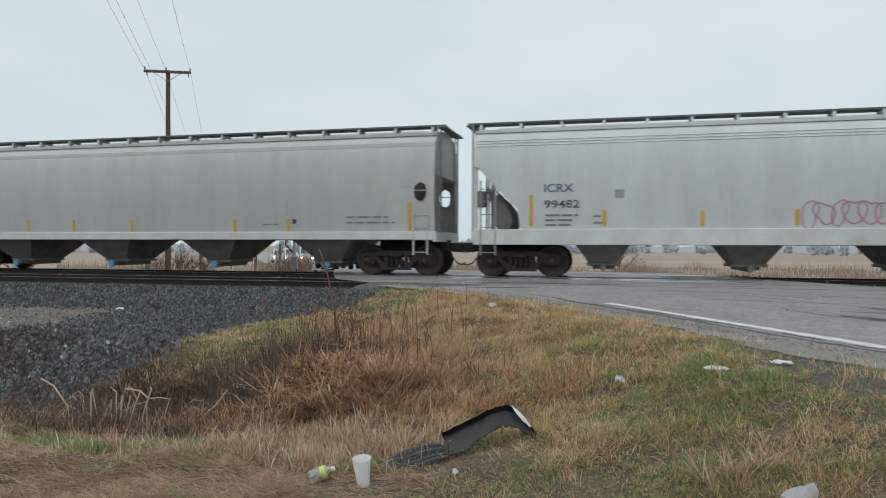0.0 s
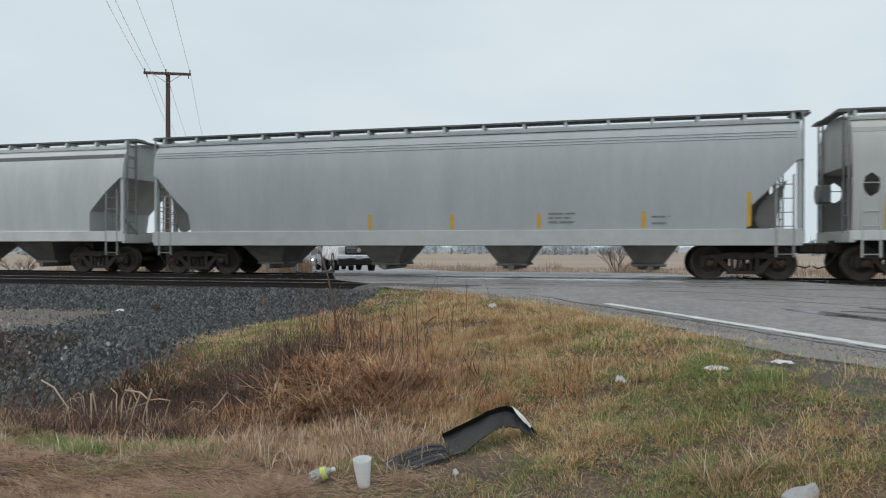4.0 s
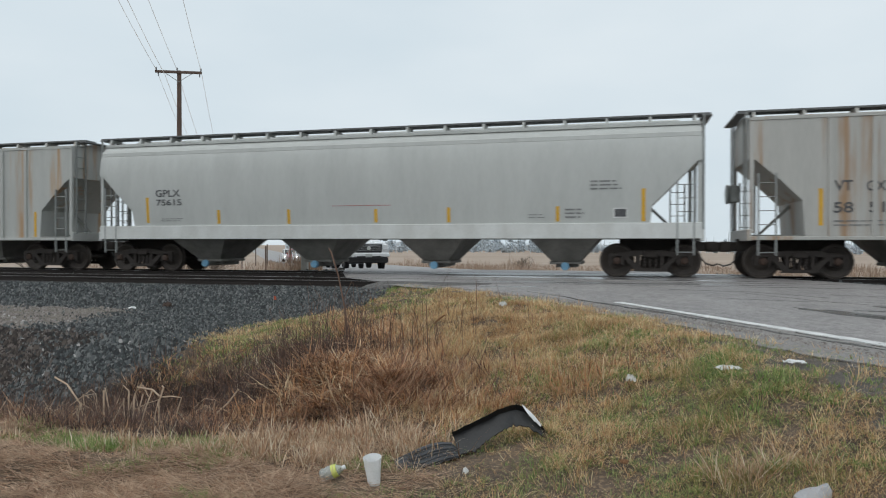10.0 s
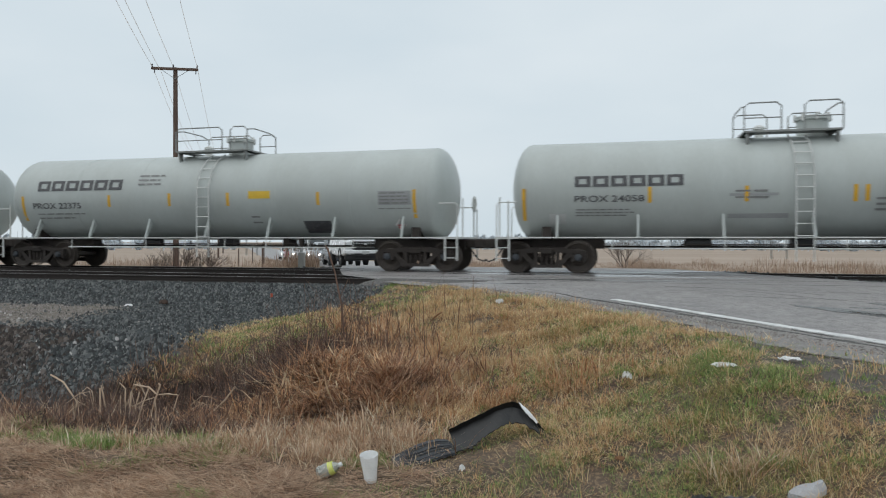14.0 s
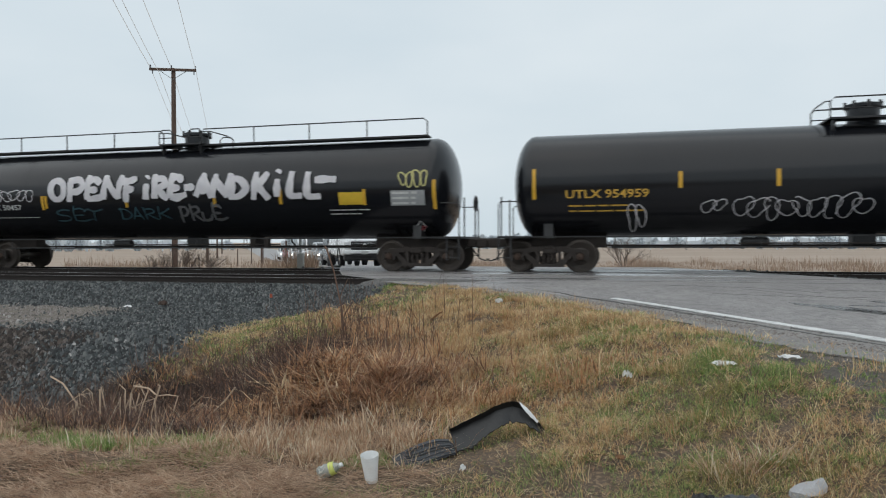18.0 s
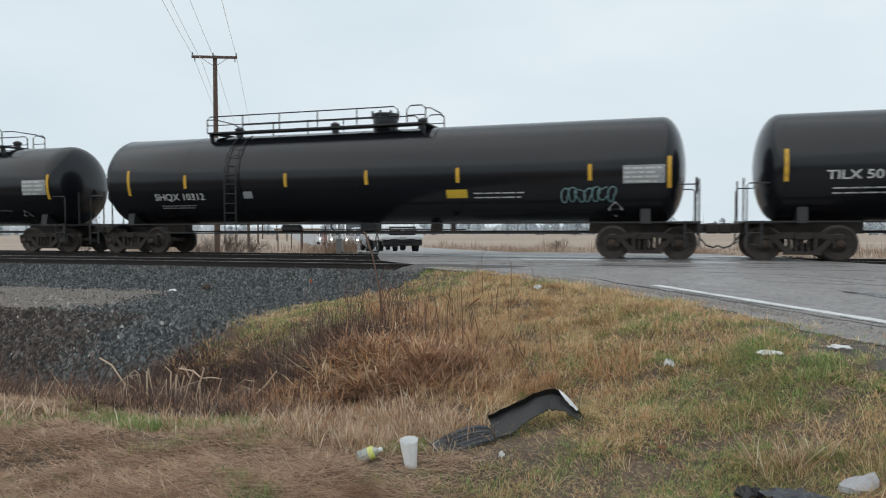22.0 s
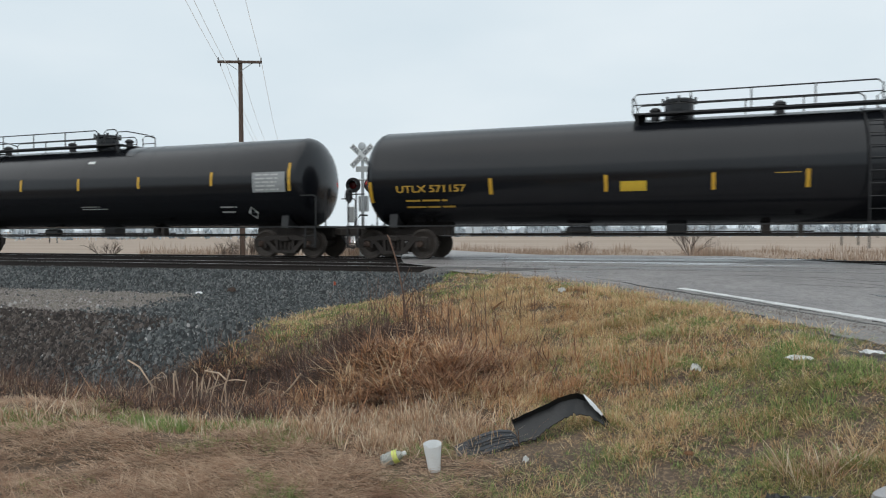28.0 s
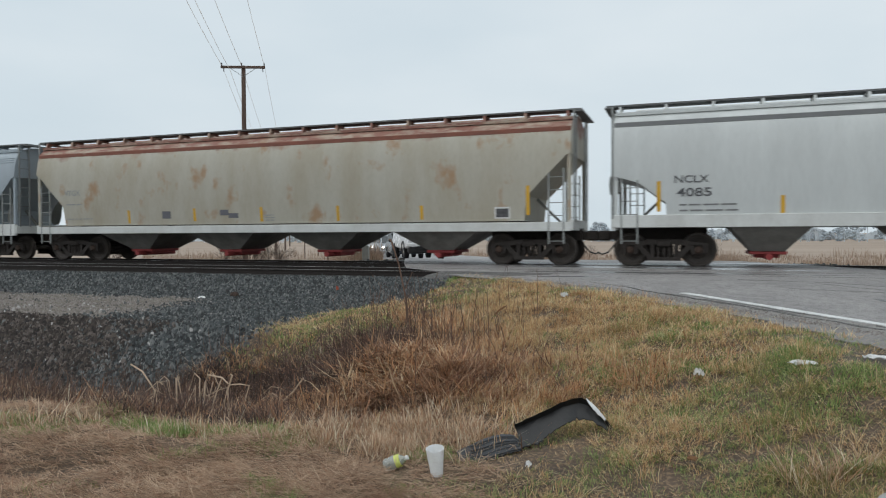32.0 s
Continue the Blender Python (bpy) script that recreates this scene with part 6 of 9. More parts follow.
for text, x, z, w, t, seed in (("OPEN", -4.62, 2.28, 2.75, 0.80, 31), ("FiRE", -1.72, 2.22, 2.2, 0.80, 32), ("-", 0.52, 2.36, 0.36, 0.5, 33), ("AND", 0.92, 2.24, 1.75, 0.76, 34), ("kill", 2.91, 2.2, 2.3, 0.86, 35), ("-", 4.95, 2.55, 0.75, 0.4, 36)):
    throwup(car, text, x, z, w, t, side, M["spray_white"], None, 0.235, seed, 0.03, tip=0.85)
throwup(car, "SET", -4.57, 1.58, 1.9, 0.5, side, M["spray_dim"], None, 0.05, 37, 0.014)
throwup(car, "DARK", -2.04, 1.62, 1.9, 0.42, side, M["spray_dim"], None, 0.05, 38, 0.014)
throwup(car, "PRLE", 0.23, 1.54, 1.6, 0.55, side, M["spray_dull"], None, 0.085, 39, 0.014)
car, side, h = CARS[34]
patch(car, -5.57, 4.98, 1.42, 2.60, side, M["panel_faded"], "painted_panel", 0.004, rows=5)

dress(0,
      strips=[(-7.75, 1.44, 2.31), (-5.76, 1.43, 1.87), (-3.23, 1.42, 1.84), (-0.94, 1.44, 1.85)],
      codes=[('U', 'ICRX', -7.39, 2.39, 0.8, 0.22), ('K', '99482', -7.39, 1.95, 0.97, 0.21)],
      prints=[('K', -7.36, -6.42, 1.44, 1.78, 3), ('K', -6.05, -5.78, 1.5, 1.77, 2), ('R', -0.82, 1.11, 1.12, 1.23, 1)],
      plates=[('G', -5.48, -5.24, 2.2, 2.43)],
      tags=[('R', -0.82, 1.23, 1.41, 2.08, 6, 0.05)])
dress(1,
      strips=[(8.65, 1.33, 2.15), (4.78, 1.31, 1.69), (2.96, 1.31, 1.7), (-0.77, 1.29, 1.69), (-8.34, 1.3, 2.17), (-4.81, 1.31, 1.72), (-2.99, 1.32, 1.7)],
      plates=[('K', 4.91, 5.04, 1.55, 1.68), ('L', 8.39, 8.82, 2.62, 2.84), ('P', -8.27, -6.46, 1.35, 2.49)],
      prints=[('K', 6.66, 8.22, 1.54, 1.79, 2), ('K', 3.93, 4.59, 1.45, 1.58, 1), ('K', -8.18, -6.6, 1.41, 1.64, 2)],
      codes=[('K', 'VTGX', -8.22, 2.16, 0.86, 0.28), ('K', '588121', -8.2, 1.78, 1.13, 0.29)])
dress(2,
      strips=[(8.27, 1.27, 2.19), (-8.24, 1.3, 2.17)],
      prints=[('K', 6.98, 7.62, 1.43, 1.85, 5), ('K', -8.13, -7.03, 1.42, 1.62, 2)],
      plates=[('W', 7.79, 8.17, 1.53, 1.91), ('K', 7.82, 8.14, 1.69, 1.88)],
      codes=[('K', 'CA', -8.16, 2.25, 0.38, 0.2), ('K', 'IX', -7.45, 2.24, 0.26, 0.2), ('K', '73', -8.14, 1.86, 0.35, 0.2), ('K', '341', -7.53, 1.85, 0.51, 0.2)])
dress(3,
      strips=[(-7.86, 1.32, 2.25), (-5.17, 1.35, 1.79), (-2.38, 1.35, 1.8), (0.17, 1.36, 1.79), (2.78, 1.38, 1.8), (5.33, 1.4, 1.81), (7.96, 1.36, 2.27)],
      codes=[('U', 'ICRX', -7.48, 2.35, 0.86, 0.19), ('K', '69699', -7.5, 1.88, 1.04, 0.21)],
      prints=[('K', -7.46, -6.18, 1.55, 1.65, 2), ('K', 3.61, 4.05, 1.56, 1.74, 2), ('K', 6.57, 7.3, 1.75, 2.04, 3)],
      tags=[('D', -5.81, -1.59, 0.87, 2.29, 3, 0.035), ('D', -1.59, 2.19, 0.91, 2.2, 3, 0.035), ('D', 2.46, 6.49, 0.91, 2.17, 4, 0.035), ('D', 6.97, 8.09, 1.06, 1.29, 4, 0.02)])
dress(4,
      strips=[(-8.52, 1.33, 2.23), (-4.81, 1.35, 1.78), (-1.6, 1.35, 1.78), (2.09, 1.35, 1.78), (5.44, 1.35, 1.78), (8.63, 1.34, 2.2)],
      codes=[('K', 'VTGX', -8.05, 2.1, 0.91, 0.28), ('K', '588089', -8.05, 1.69, 1.47, 0.3)],
      plates=[('P', -8.11, -6.23, 1.51, 2.44), ('T', 4.0, 4.67, 1.34, 1.72), ('K', 4.79, 5.21, 1.47, 1.7), ('L', 8.23, 8.66, 2.74, 2.97)],
      prints=[('K', -8.03, -6.35, 1.44, 1.59, 2), ('K', 5.54, 6.4, 1.46, 1.68, 2), ('K', 7.22, 8.02, 1.48, 1.8, 3)],
      tags=[('P', -4.43, 1.04, 1.38, 1.96, 6, 0.05)])
dress(5,
      strips=[(8.26, 1.42, 2.32), (5.62, 1.4, 1.84), (2.81, 1.4, 1.81), (0.32, 1.38, 1.82), (-2.18, 1.37, 1.83)],
      prints=[('K', 3.07, 4.02, 1.54, 1.84, 3), ('K', 5.83, 6.39, 1.49, 1.76, 2), ('K', -0.4, 0.89, 1.03, 1.16, 1), ('K', 3.62, 4.96, 1.02, 1.14, 1)],
      plates=[('K', 8.56, 8.67, 0.98, 1.18)])
dress(6,
      strips=[(-8.16, 1.34, 2.32), (-6.37, 1.46, 2.36), (-3.81, 1.43, 1.89)],
      plates=[('L', -7.92, -6.92, 2.37, 2.65), ('P', -7.91, -7.02, 1.78, 2.07), ('W', -6.33, -6.05, 2.16, 2.41), ('E', -8.18, -7.98, 1.05, 1.22)],
      prints=[('K', -7.87, -6.98, 2.4, 2.59, 1), ('K', -7.88, -6.66, 1.48, 1.63, 2), ('K', -5.66, -5.08, 1.43, 1.48, 1)],
      codes=[('K', 'GICX', -7.97, 2.1, 0.88, 0.2), ('K', '908', -7.73, 1.81, 0.62, 0.23)])
dress(7,
      strips=[(-7.79, 1.96, 2.76), (-4.58, 2.18, 2.59), (-1.32, 2.16, 2.58), (1.68, 2.15, 2.59), (4.77, 2.17, 2.6), (7.91, 1.93, 2.8)],
      codes=[('W', 'SHQX 11792', -6.64, 1.82, 2.06, 0.24)],
      prints=[('W', -6.58, -4.69, 1.52, 1.71, 2), ('W', -3.7, -2.64, 1.72, 2.18, 4), ('W', 2.63, 4.88, 1.49, 2.76, 9), ('W', 6.62, 7.62, 2.14, 2.51, 3), ('W', 7.17, 7.65, 2.68, 2.73, 1)],
      plates=[('Y', -1.1, -0.29, 1.45, 1.69), ('P', 6.59, 7.64, 2.11, 2.57), ('L', 7.19, 7.32, 1.75, 1.94)],
      diamonds=[('R', 6.42, 1.43, 0.18)])
dress(8,
      strips=[(-7.66, 1.46, 2.25), (-4.68, 1.8, 2.25), (-2.9, 1.79, 2.22), (-1.01, 1.76, 2.21), (-0.67, 1.79, 2.17), (2.62, 1.76, 2.23), (5.4, 1.79, 2.23), (7.9, 1.45, 2.23)],
      plates=[('Y', -1.84, -1.08, 1.55, 1.79), ('L', 1.92, 2.45, 2.1, 2.27), ('P', 4.23, 4.7, 1.47, 1.65)],
      codes=[('W', 'GATX 57042', -7.01, 2.02, 1.99, 0.2)],
      prints=[('W', -7.02, -5.19, 1.7, 1.89, 2), ('W', 6.66, 7.79, 1.93, 2.44, 5), ('W', 6.79, 7.68, 1.44, 1.71, 2)],
      diamonds=[('R', 7.58, 1.37, 0.15)])
dress(9,
      strips=[(-8.54, 1.33, 2.2), (8.56, 1.34, 2.17), (5.37, 1.36, 1.75), (2.0, 1.34, 1.75)],
      plates=[('W', -8.3, -6.55, 1.65, 2.49), ('K', -6.84, -6.62, 2.24, 2.45), ('L', -8.83, -8.35, 2.76, 2.97), ('K', 4.79, 5.22, 1.48, 1.72), ('L', 8.27, 8.78, 2.75, 2.99)],
      codes=[('K', 'VTGX', -8.25, 2.21, 0.85, 0.26), ('K', '588080', -8.26, 1.78, 1.48, 0.27)],
      prints=[('K', -8.26, -6.58, 1.42, 1.56, 2), ('K', 6.56, 7.8, 1.96, 2.11, 2), ('K', 4.15, 4.81, 1.5, 1.7, 2), ('K', 5.56, 6.34, 1.39, 1.86, 3)],
      tags=[('S', 7.27, 8.41, 1.35, 2.07, 4, 0.03), ('S', 8.84, 9.34, 1.34, 2.06, 3, 0.03)])
dress(10,
      strips=[(-7.87, 1.34, 2.26), (-4.47, 1.36, 1.8), (-1.31, 1.38, 1.81), (1.89, 1.38, 1.81), (4.94, 1.39, 1.81), (8.14, 1.39, 2.29)],
      codes=[('K', 'CAIX', -7.5, 2.37, 0.79, 0.16), ('K', '65625', -7.5, 1.95, 1.06, 0.2)],
      prints=[('K', -7.45, -6.34, 1.57, 1.69, 2), ('K', 5.56, 5.99, 1.77, 1.96, 2), ('K', 7.09, 7.55, 1.7, 1.91, 2), ('K', 3.6, 4.68, 1.03, 1.09, 1), ('K', -5.49, -4.6, 1.48, 1.55, 1)],
      tags=[('P', -5.71, -1.62, 1.46, 2.3, 5, 0.03), ('P', -1.21, 3.69, 1.38, 2.3, 6, 0.03)],
      plates=[('K', 6.42, 6.8, 1.68, 1.97), ('P', 6.41, 7.39, 0.94, 1.23)])
dress(11,
      strips=[(-8.2, 1.39, 2.33), (-5.6, 1.43, 1.85), (-2.85, 1.45, 1.86), (0.3, 1.44, 1.87), (2.38, 1.41, 1.85), (5.17, 1.41, 1.85), (8.48, 1.42, 2.35)],
      codes=[('K', 'VT', -7.89, 2.27, 0.41, 0.26), ('K', 'GX', -7.17, 2.26, 0.44, 0.25), ('K', '58', -7.91, 1.72, 0.45, 0.26), ('K', '51', -7.11, 1.72, 0.35, 0.26), ('K', '00', -6.27, 1.71, 0.48, 0.25)],
      prints=[('K', -7.91, -5.71, 1.38, 1.54, 2), ('K', 7.0, 7.53, 1.59, 2.75, 10), ('R', -0.54, 1.2, 1.38, 1.44, 1), ('K', 6.28, 6.71, 1.41, 1.56, 2)],
      plates=[('K', 5.53, 5.68, 1.51, 1.63), ('L', 7.78, 8.09, 1.4, 1.61), ('W', 8.09, 8.28, 1.14, 1.24)])
dress(12,
      strips=[(-7.58, 1.59, 2.41), (-4.98, 1.55, 1.98), (-2.55, 1.53, 1.97), (0.29, 1.55, 1.95), (2.52, 1.54, 1.97), (5.64, 1.54, 1.96), (7.93, 1.53, 2.41)],
      codes=[('K', 'GPLX', -7.26, 2.43, 0.91, 0.22), ('K', '75615', -7.24, 2.15, 0.93, 0.19)],
      prints=[('K', -7.07, -6.24, 1.64, 1.74, 2), ('R', -1.11, 1.34, 2.02, 2.08, 1), ('K', 6.53, 7.36, 2.4, 2.66, 3), ('K', 5.85, 6.43, 1.63, 1.9, 3), ('K', 4.83, 5.38, 1.64, 1.76, 2)],
      plates=[('W', 7.14, 7.52, 1.63, 1.9), ('K', 7.18, 7.48, 1.66, 1.87)])
dress(13,
      strips=[(-8.09, 1.1, 1.91), (-5.54, 1.09, 1.53), (-2.81, 1.09, 1.55), (0.24, 1.12, 1.56), (3.28, 1.13, 1.58), (5.91, 1.14, 1.56), (8.33, 1.14, 2.0)],
      codes=[('K', 'VT', -7.9, 2.12, 0.39, 0.26), ('K', 'GX', -7.09, 2.11, 0.46, 0.26), ('K', '58', -7.92, 1.67, 0.45, 0.28), ('K', '52', -7.13, 1.67, 0.5, 0.28), ('K', '93', -6.19, 1.66, 0.45, 0.28)],
      prints=[('K', -7.9, -5.66, 1.17, 1.44, 3), ('K', 6.19, 6.33, 1.45, 1.71, 3), ('K', 2.46, 3.25, 1.4, 1.71, 3)],
      plates=[('W', 2.43, 3.03, 1.84, 2.01)])
dress(14,
      logo=[('W', -8.31, -4.63, 2.64, 3.03)],
      codes=[('W', 'PROX 33225', -7.8, 2.07, 1.8, 0.2)],
      prints=[('W', -7.68, -6.01, 1.77, 1.93, 2), ('W', 5.37, 6.97, 1.98, 2.05, 1)],
      strips=[(-8.53, 1.67, 2.52), (-5.4, 2.09, 2.56), (-2.56, 2.08, 2.52), (0.1, 2.06, 2.51), (2.72, 2.08, 2.51), (5.3, 2.12, 2.54), (8.4, 1.71, 2.53)],
      plates=[('Y', 3.54, 4.31, 2.65, 2.89), ('W', 7.17, 8.22, 2.09, 2.49), ('W', 6.05, 6.57, 1.83, 1.94), ('G', -5.16, -4.85, 2.06, 2.29)],
      diamonds=[('R', 8.0, 1.44, 0.17)])
dress(15,
      strips=[(-7.41, 1.85, 2.69), (-4.1, 2.04, 2.46), (-1.47, 2.01, 2.48), (1.41, 2.02, 2.46), (4.08, 2.06, 2.45)],
      codes=[('K', 'GATX 1524', -6.37, 1.97, 1.64, 0.18)],
      prints=[('K', -6.14, -4.44, 1.64, 1.76, 1), ('K', -1.94, -0.64, 1.69, 1.75, 1), ('K', 1.51, 2.37, 1.61, 2.14, 4), ('K', 4.81, 5.33, 2.19, 2.27, 1), ('K', 5.46, 6.21, 1.9, 2.45, 5)],
      plates=[('Y', 3.09, 3.8, 2.0, 2.21)])
dress(16,
      logo=[('K', -6.08, -3.17, 2.41, 2.71)],
      codes=[('K', 'PROX 24058', -6.06, 2.0, 1.86, 0.17)],
      prints=[('K', -6.03, -4.42, 1.61, 1.81, 3), ('K', 6.4, 7.37, 2.06, 2.4, 3), ('K', 5.93, 6.68, 1.54, 1.95, 4), ('K', 1.39, 2.11, 1.69, 2.04, 3), ('K', -1.91, -0.98, 2.04, 2.3, 2)],
      strips=[(-7.47, 1.5, 2.39), (-4.06, 1.96, 2.39), (-1.63, 1.96, 2.37), (0.92, 1.93, 2.36), (1.19, 1.94, 2.35), (4.37, 1.94, 2.36), (7.74, 1.51, 2.34)],
      plates=[('P', -2.07, -0.59, 1.53, 1.65), ('P', -2.05, -0.86, 2.11, 2.18), ('L', -6.77, -6.31, 1.4, 1.68), ('G', 5.85, 7.39, 1.57, 2.47)])
dress(17,
      logo=[('K', -6.52, -3.09, 2.6, 2.95)],
      codes=[('K', 'PROX 22375', -6.67, 2.01, 1.94, 0.19)],
      prints=[('K', -6.54, -4.5, 1.67, 1.88, 2), ('K', 5.85, 6.81, 2.02, 2.37, 4), ('K', -2.51, -1.5, 2.73, 3.09, 3), ('K', 1.56, 1.92, 1.47, 1.74, 2), ('K', 5.82, 6.84, 1.82, 1.92, 1)],
      strips=[(-7.09, 1.61, 2.44), (-3.61, 2.04, 2.43), (-1.32, 2.04, 2.45), (0.8, 2.02, 2.44), (3.88, 2.02, 2.41), (6.94, 1.6, 2.43)],
      plates=[('Y', 1.53, 2.27, 2.24, 2.47), ('K', 3.29, 4.2, 1.17, 1.54), ('G', 5.82, 6.84, 1.99, 2.4)],
      diamonds=[('R', 6.43, 1.41, 0.18)])
dress(18,
      strips=[(-1.24, 2.11, 2.5), (1.95, 2.09, 2.5), (4.92, 2.07, 2.49), (7.24, 1.67, 2.48)],
      plates=[('Y', 2.26, 3.03, 2.09, 2.48), ('W', 5.5, 6.58, 2.19, 2.64)],
      prints=[('K', 2.39, 3.33, 1.49, 1.85, 4), ('K', 3.88, 4.61, 1.55, 1.84, 3), ('K', -0.91, -0.39, 2.71, 2.81, 1), ('K', 5.42, 6.13, 1.61, 2.07, 2)],
      diamonds=[('R', 6.49, 1.48, 0.22)])
dress(19,
      codes=[('K', 'CGTX 26012', -6.37, 1.99, 1.82, 0.2)],
      prints=[('K', -6.33, -4.63, 1.69, 1.82, 2)],
      strips=[(-6.9, 1.79, 2.63), (-4.33, 1.95, 2.41)],
      tags=[('V', -4.37, -2.79, 1.44, 2.07, 6, 0.05)])
dress(20,
      logo=[('K', -6.47, -2.92, 2.6, 2.98)],
      codes=[('K', 'PROX 22379', -6.6, 2.0, 2.04, 0.2)],
      prints=[('K', -6.48, -4.46, 1.65, 1.81, 2), ('K', 6.25, 7.22, 2.02, 2.4, 4), ('K', -2.34, -1.32, 2.72, 3.11, 3), ('K', 1.94, 2.3, 1.53, 1.75, 2)],
      strips=[(-7.04, 1.62, 2.43), (-3.46, 2.01, 2.45), (-1.12, 2.01, 2.45), (1.06, 2.0, 2.44), (4.2, 1.99, 2.44), (7.41, 1.59, 2.43)],
      plates=[('Y', 1.85, 2.56, 2.22, 2.46), ('K', 3.7, 4.61, 1.29, 1.67), ('G', 6.21, 7.25, 2.0, 2.43)],
      diamonds=[('R', 6.79, 1.41, 0.2)])
dress(21,
      codes=[('Y', 'UTLX 954959', -7.78, 2.08, 2.21, 0.22)],
      prints=[('Y', -7.7, -5.61, 1.7, 1.92, 2), ('Y', 5.46, 6.97, 2.25, 2.48, 2), ('G', 7.37, 8.34, 2.05, 2.41, 3)],
      strips=[(-8.65, 2.06, 2.91), (-4.76, 2.3, 2.74), (-2.36, 2.29, 2.74), (0.28, 2.32, 2.74), (2.91, 2.29, 2.73), (5.25, 2.3, 2.75), (8.66, 2.02, 2.87)],
      tags=[('S', -4.19, -3.63, 1.66, 1.99, 2, 0.03), ('S', -3.36, -0.19, 1.48, 2.07, 9, 0.035), ('S', 0.31, 1.47, 1.9, 2.36, 5, 0.05), ('S', 2.19, 3.4, 1.48, 1.81, 6, 0.03), ('S', 5.26, 6.43, 1.45, 1.95, 6, 0.03), ('S', -6.1, -5.65, 1.26, 1.92, 2, 0.05)],
      plates=[('B', 0.61, 1.36, 1.7, 1.94), ('W', 7.32, 8.38, 2.02, 2.47), ('P', 6.57, 7.01, 1.6, 1.79)],
      diamonds=[('R', 8.08, 1.45, 0.16)])
dress(22,
      strips=[(-4.83, 2.06, 2.48), (-1.66, 2.05, 2.47), (1.59, 2.01, 2.44), (3.88, 2.06, 2.53), (6.61, 1.99, 2.46), (8.77, 1.84, 2.69), (-8.68, 1.84, 2.7), (-4.97, 2.01, 2.48)],
      plates=[('Y', 5.8, 6.56, 2.01, 2.38), ('G', 7.44, 8.48, 1.96, 2.4)],
      prints=[('W', 5.46, 6.82, 1.72, 1.9, 2), ('W', 7.48, 8.45, 1.99, 2.37, 3), ('W', -7.55, -5.05, 1.72, 1.8, 1)],
      diamonds=[('R', 8.24, 1.35, 0.17)],
      tags=[('N', 7.71, 8.57, 2.52, 2.96, 4, 0.06), ('S', -7.58, -5.32, 2.32, 2.71, 7, 0.04)],
      codes=[('W', 'GATX 50457', -7.58, 2.03, 1.72, 0.17)])
dress(23,
      strips=[(-6.08, 2.14, 2.62), (-2.87, 2.2, 2.64), (0.4, 2.2, 2.64), (3.54, 2.16, 2.62), (6.01, 2.18, 2.64), (9.17, 1.96, 2.85), (-9.26, 2.0, 2.86)],
      tags=[('S', -4.4, -3.4, 2.23, 3.21, 4, 0.03), ('S', -4.26, -2.94, 1.49, 1.74, 5, 0.025), ('S', -2.3, -0.78, 1.48, 1.82, 5, 0.03)],
      plates=[('W', -0.51, 0.14, 1.62, 2.01), ('Y', 3.09, 3.95, 1.69, 1.95), ('W', 6.83, 7.91, 1.87, 2.37), ('G', 8.0, 9.09, 2.02, 2.57), ('G', -6.22, -5.91, 2.06, 2.34)],
      prints=[('R', -0.47, 0.1, 1.66, 1.94, 2), ('W', 8.04, 9.06, 2.08, 2.51, 3), ('W', 5.84, 6.82, 1.69, 1.84, 2), ('W', -8.35, -6.71, 1.75, 1.93, 2)],
      diamonds=[('R', 8.51, 1.38, 0.18)],
      codes=[('W', 'TILX 309355', -8.37, 2.09, 1.97, 0.21)])
dress(24,
      codes=[('W', 'TILX 500829', -8.49, 2.09, 2.31, 0.2)],
      prints=[('W', -8.37, -6.61, 1.76, 1.93, 2), ('W', 7.06, 8.02, 1.94, 2.37, 3), ('W', 6.23, 7.06, 1.68, 1.94, 3), ('W', 8.38, 9.33, 2.09, 2.54, 4)],
      plates=[('G', -6.05, -5.73, 2.08, 2.3), ('Y', 4.83, 5.49, 2.06, 2.32), ('G', 7.91, 8.4, 1.59, 1.84), ('P', 8.35, 9.36, 2.09, 2.57)],
      strips=[(-9.54, 1.97, 2.8), (-6.14, 2.14, 2.61), (-2.86, 2.18, 2.62), (0.39, 2.18, 2.62), (3.54, 2.21, 2.63), (6.33, 2.19, 2.62), (9.48, 1.98, 2.85)],
      diamonds=[('W', 8.98, 1.3, 0.23)])
dress(25,
      codes=[('W', 'TILX 501214', -8.48, 2.08, 2.01, 0.22)],
      prints=[('W', -8.32, -6.48, 1.71, 1.9, 2), ('W', 7.01, 8.22, 1.98, 2.22, 2), ('W', 6.91, 7.92, 1.66, 1.9, 3), ('W', 6.22, 6.7, 1.74, 1.83, 1), ('W', 8.32, 9.31, 2.11, 2.58, 4)],
      plates=[('G', -6.27, -5.97, 2.09, 2.33), ('Y', 6.22, 6.97, 2.09, 2.35), ('P', 8.29, 9.34, 2.11, 2.59)],
      strips=[(-9.4, 2.04, 2.87), (-6.42, 2.22, 2.66), (-3.24, 2.22, 2.64), (0.07, 2.21, 2.63), (3.13, 2.2, 2.62), (6.1, 2.19, 2.62), (9.44, 1.97, 2.85)],
      diamonds=[('W', 8.99, 1.25, 0.21)])
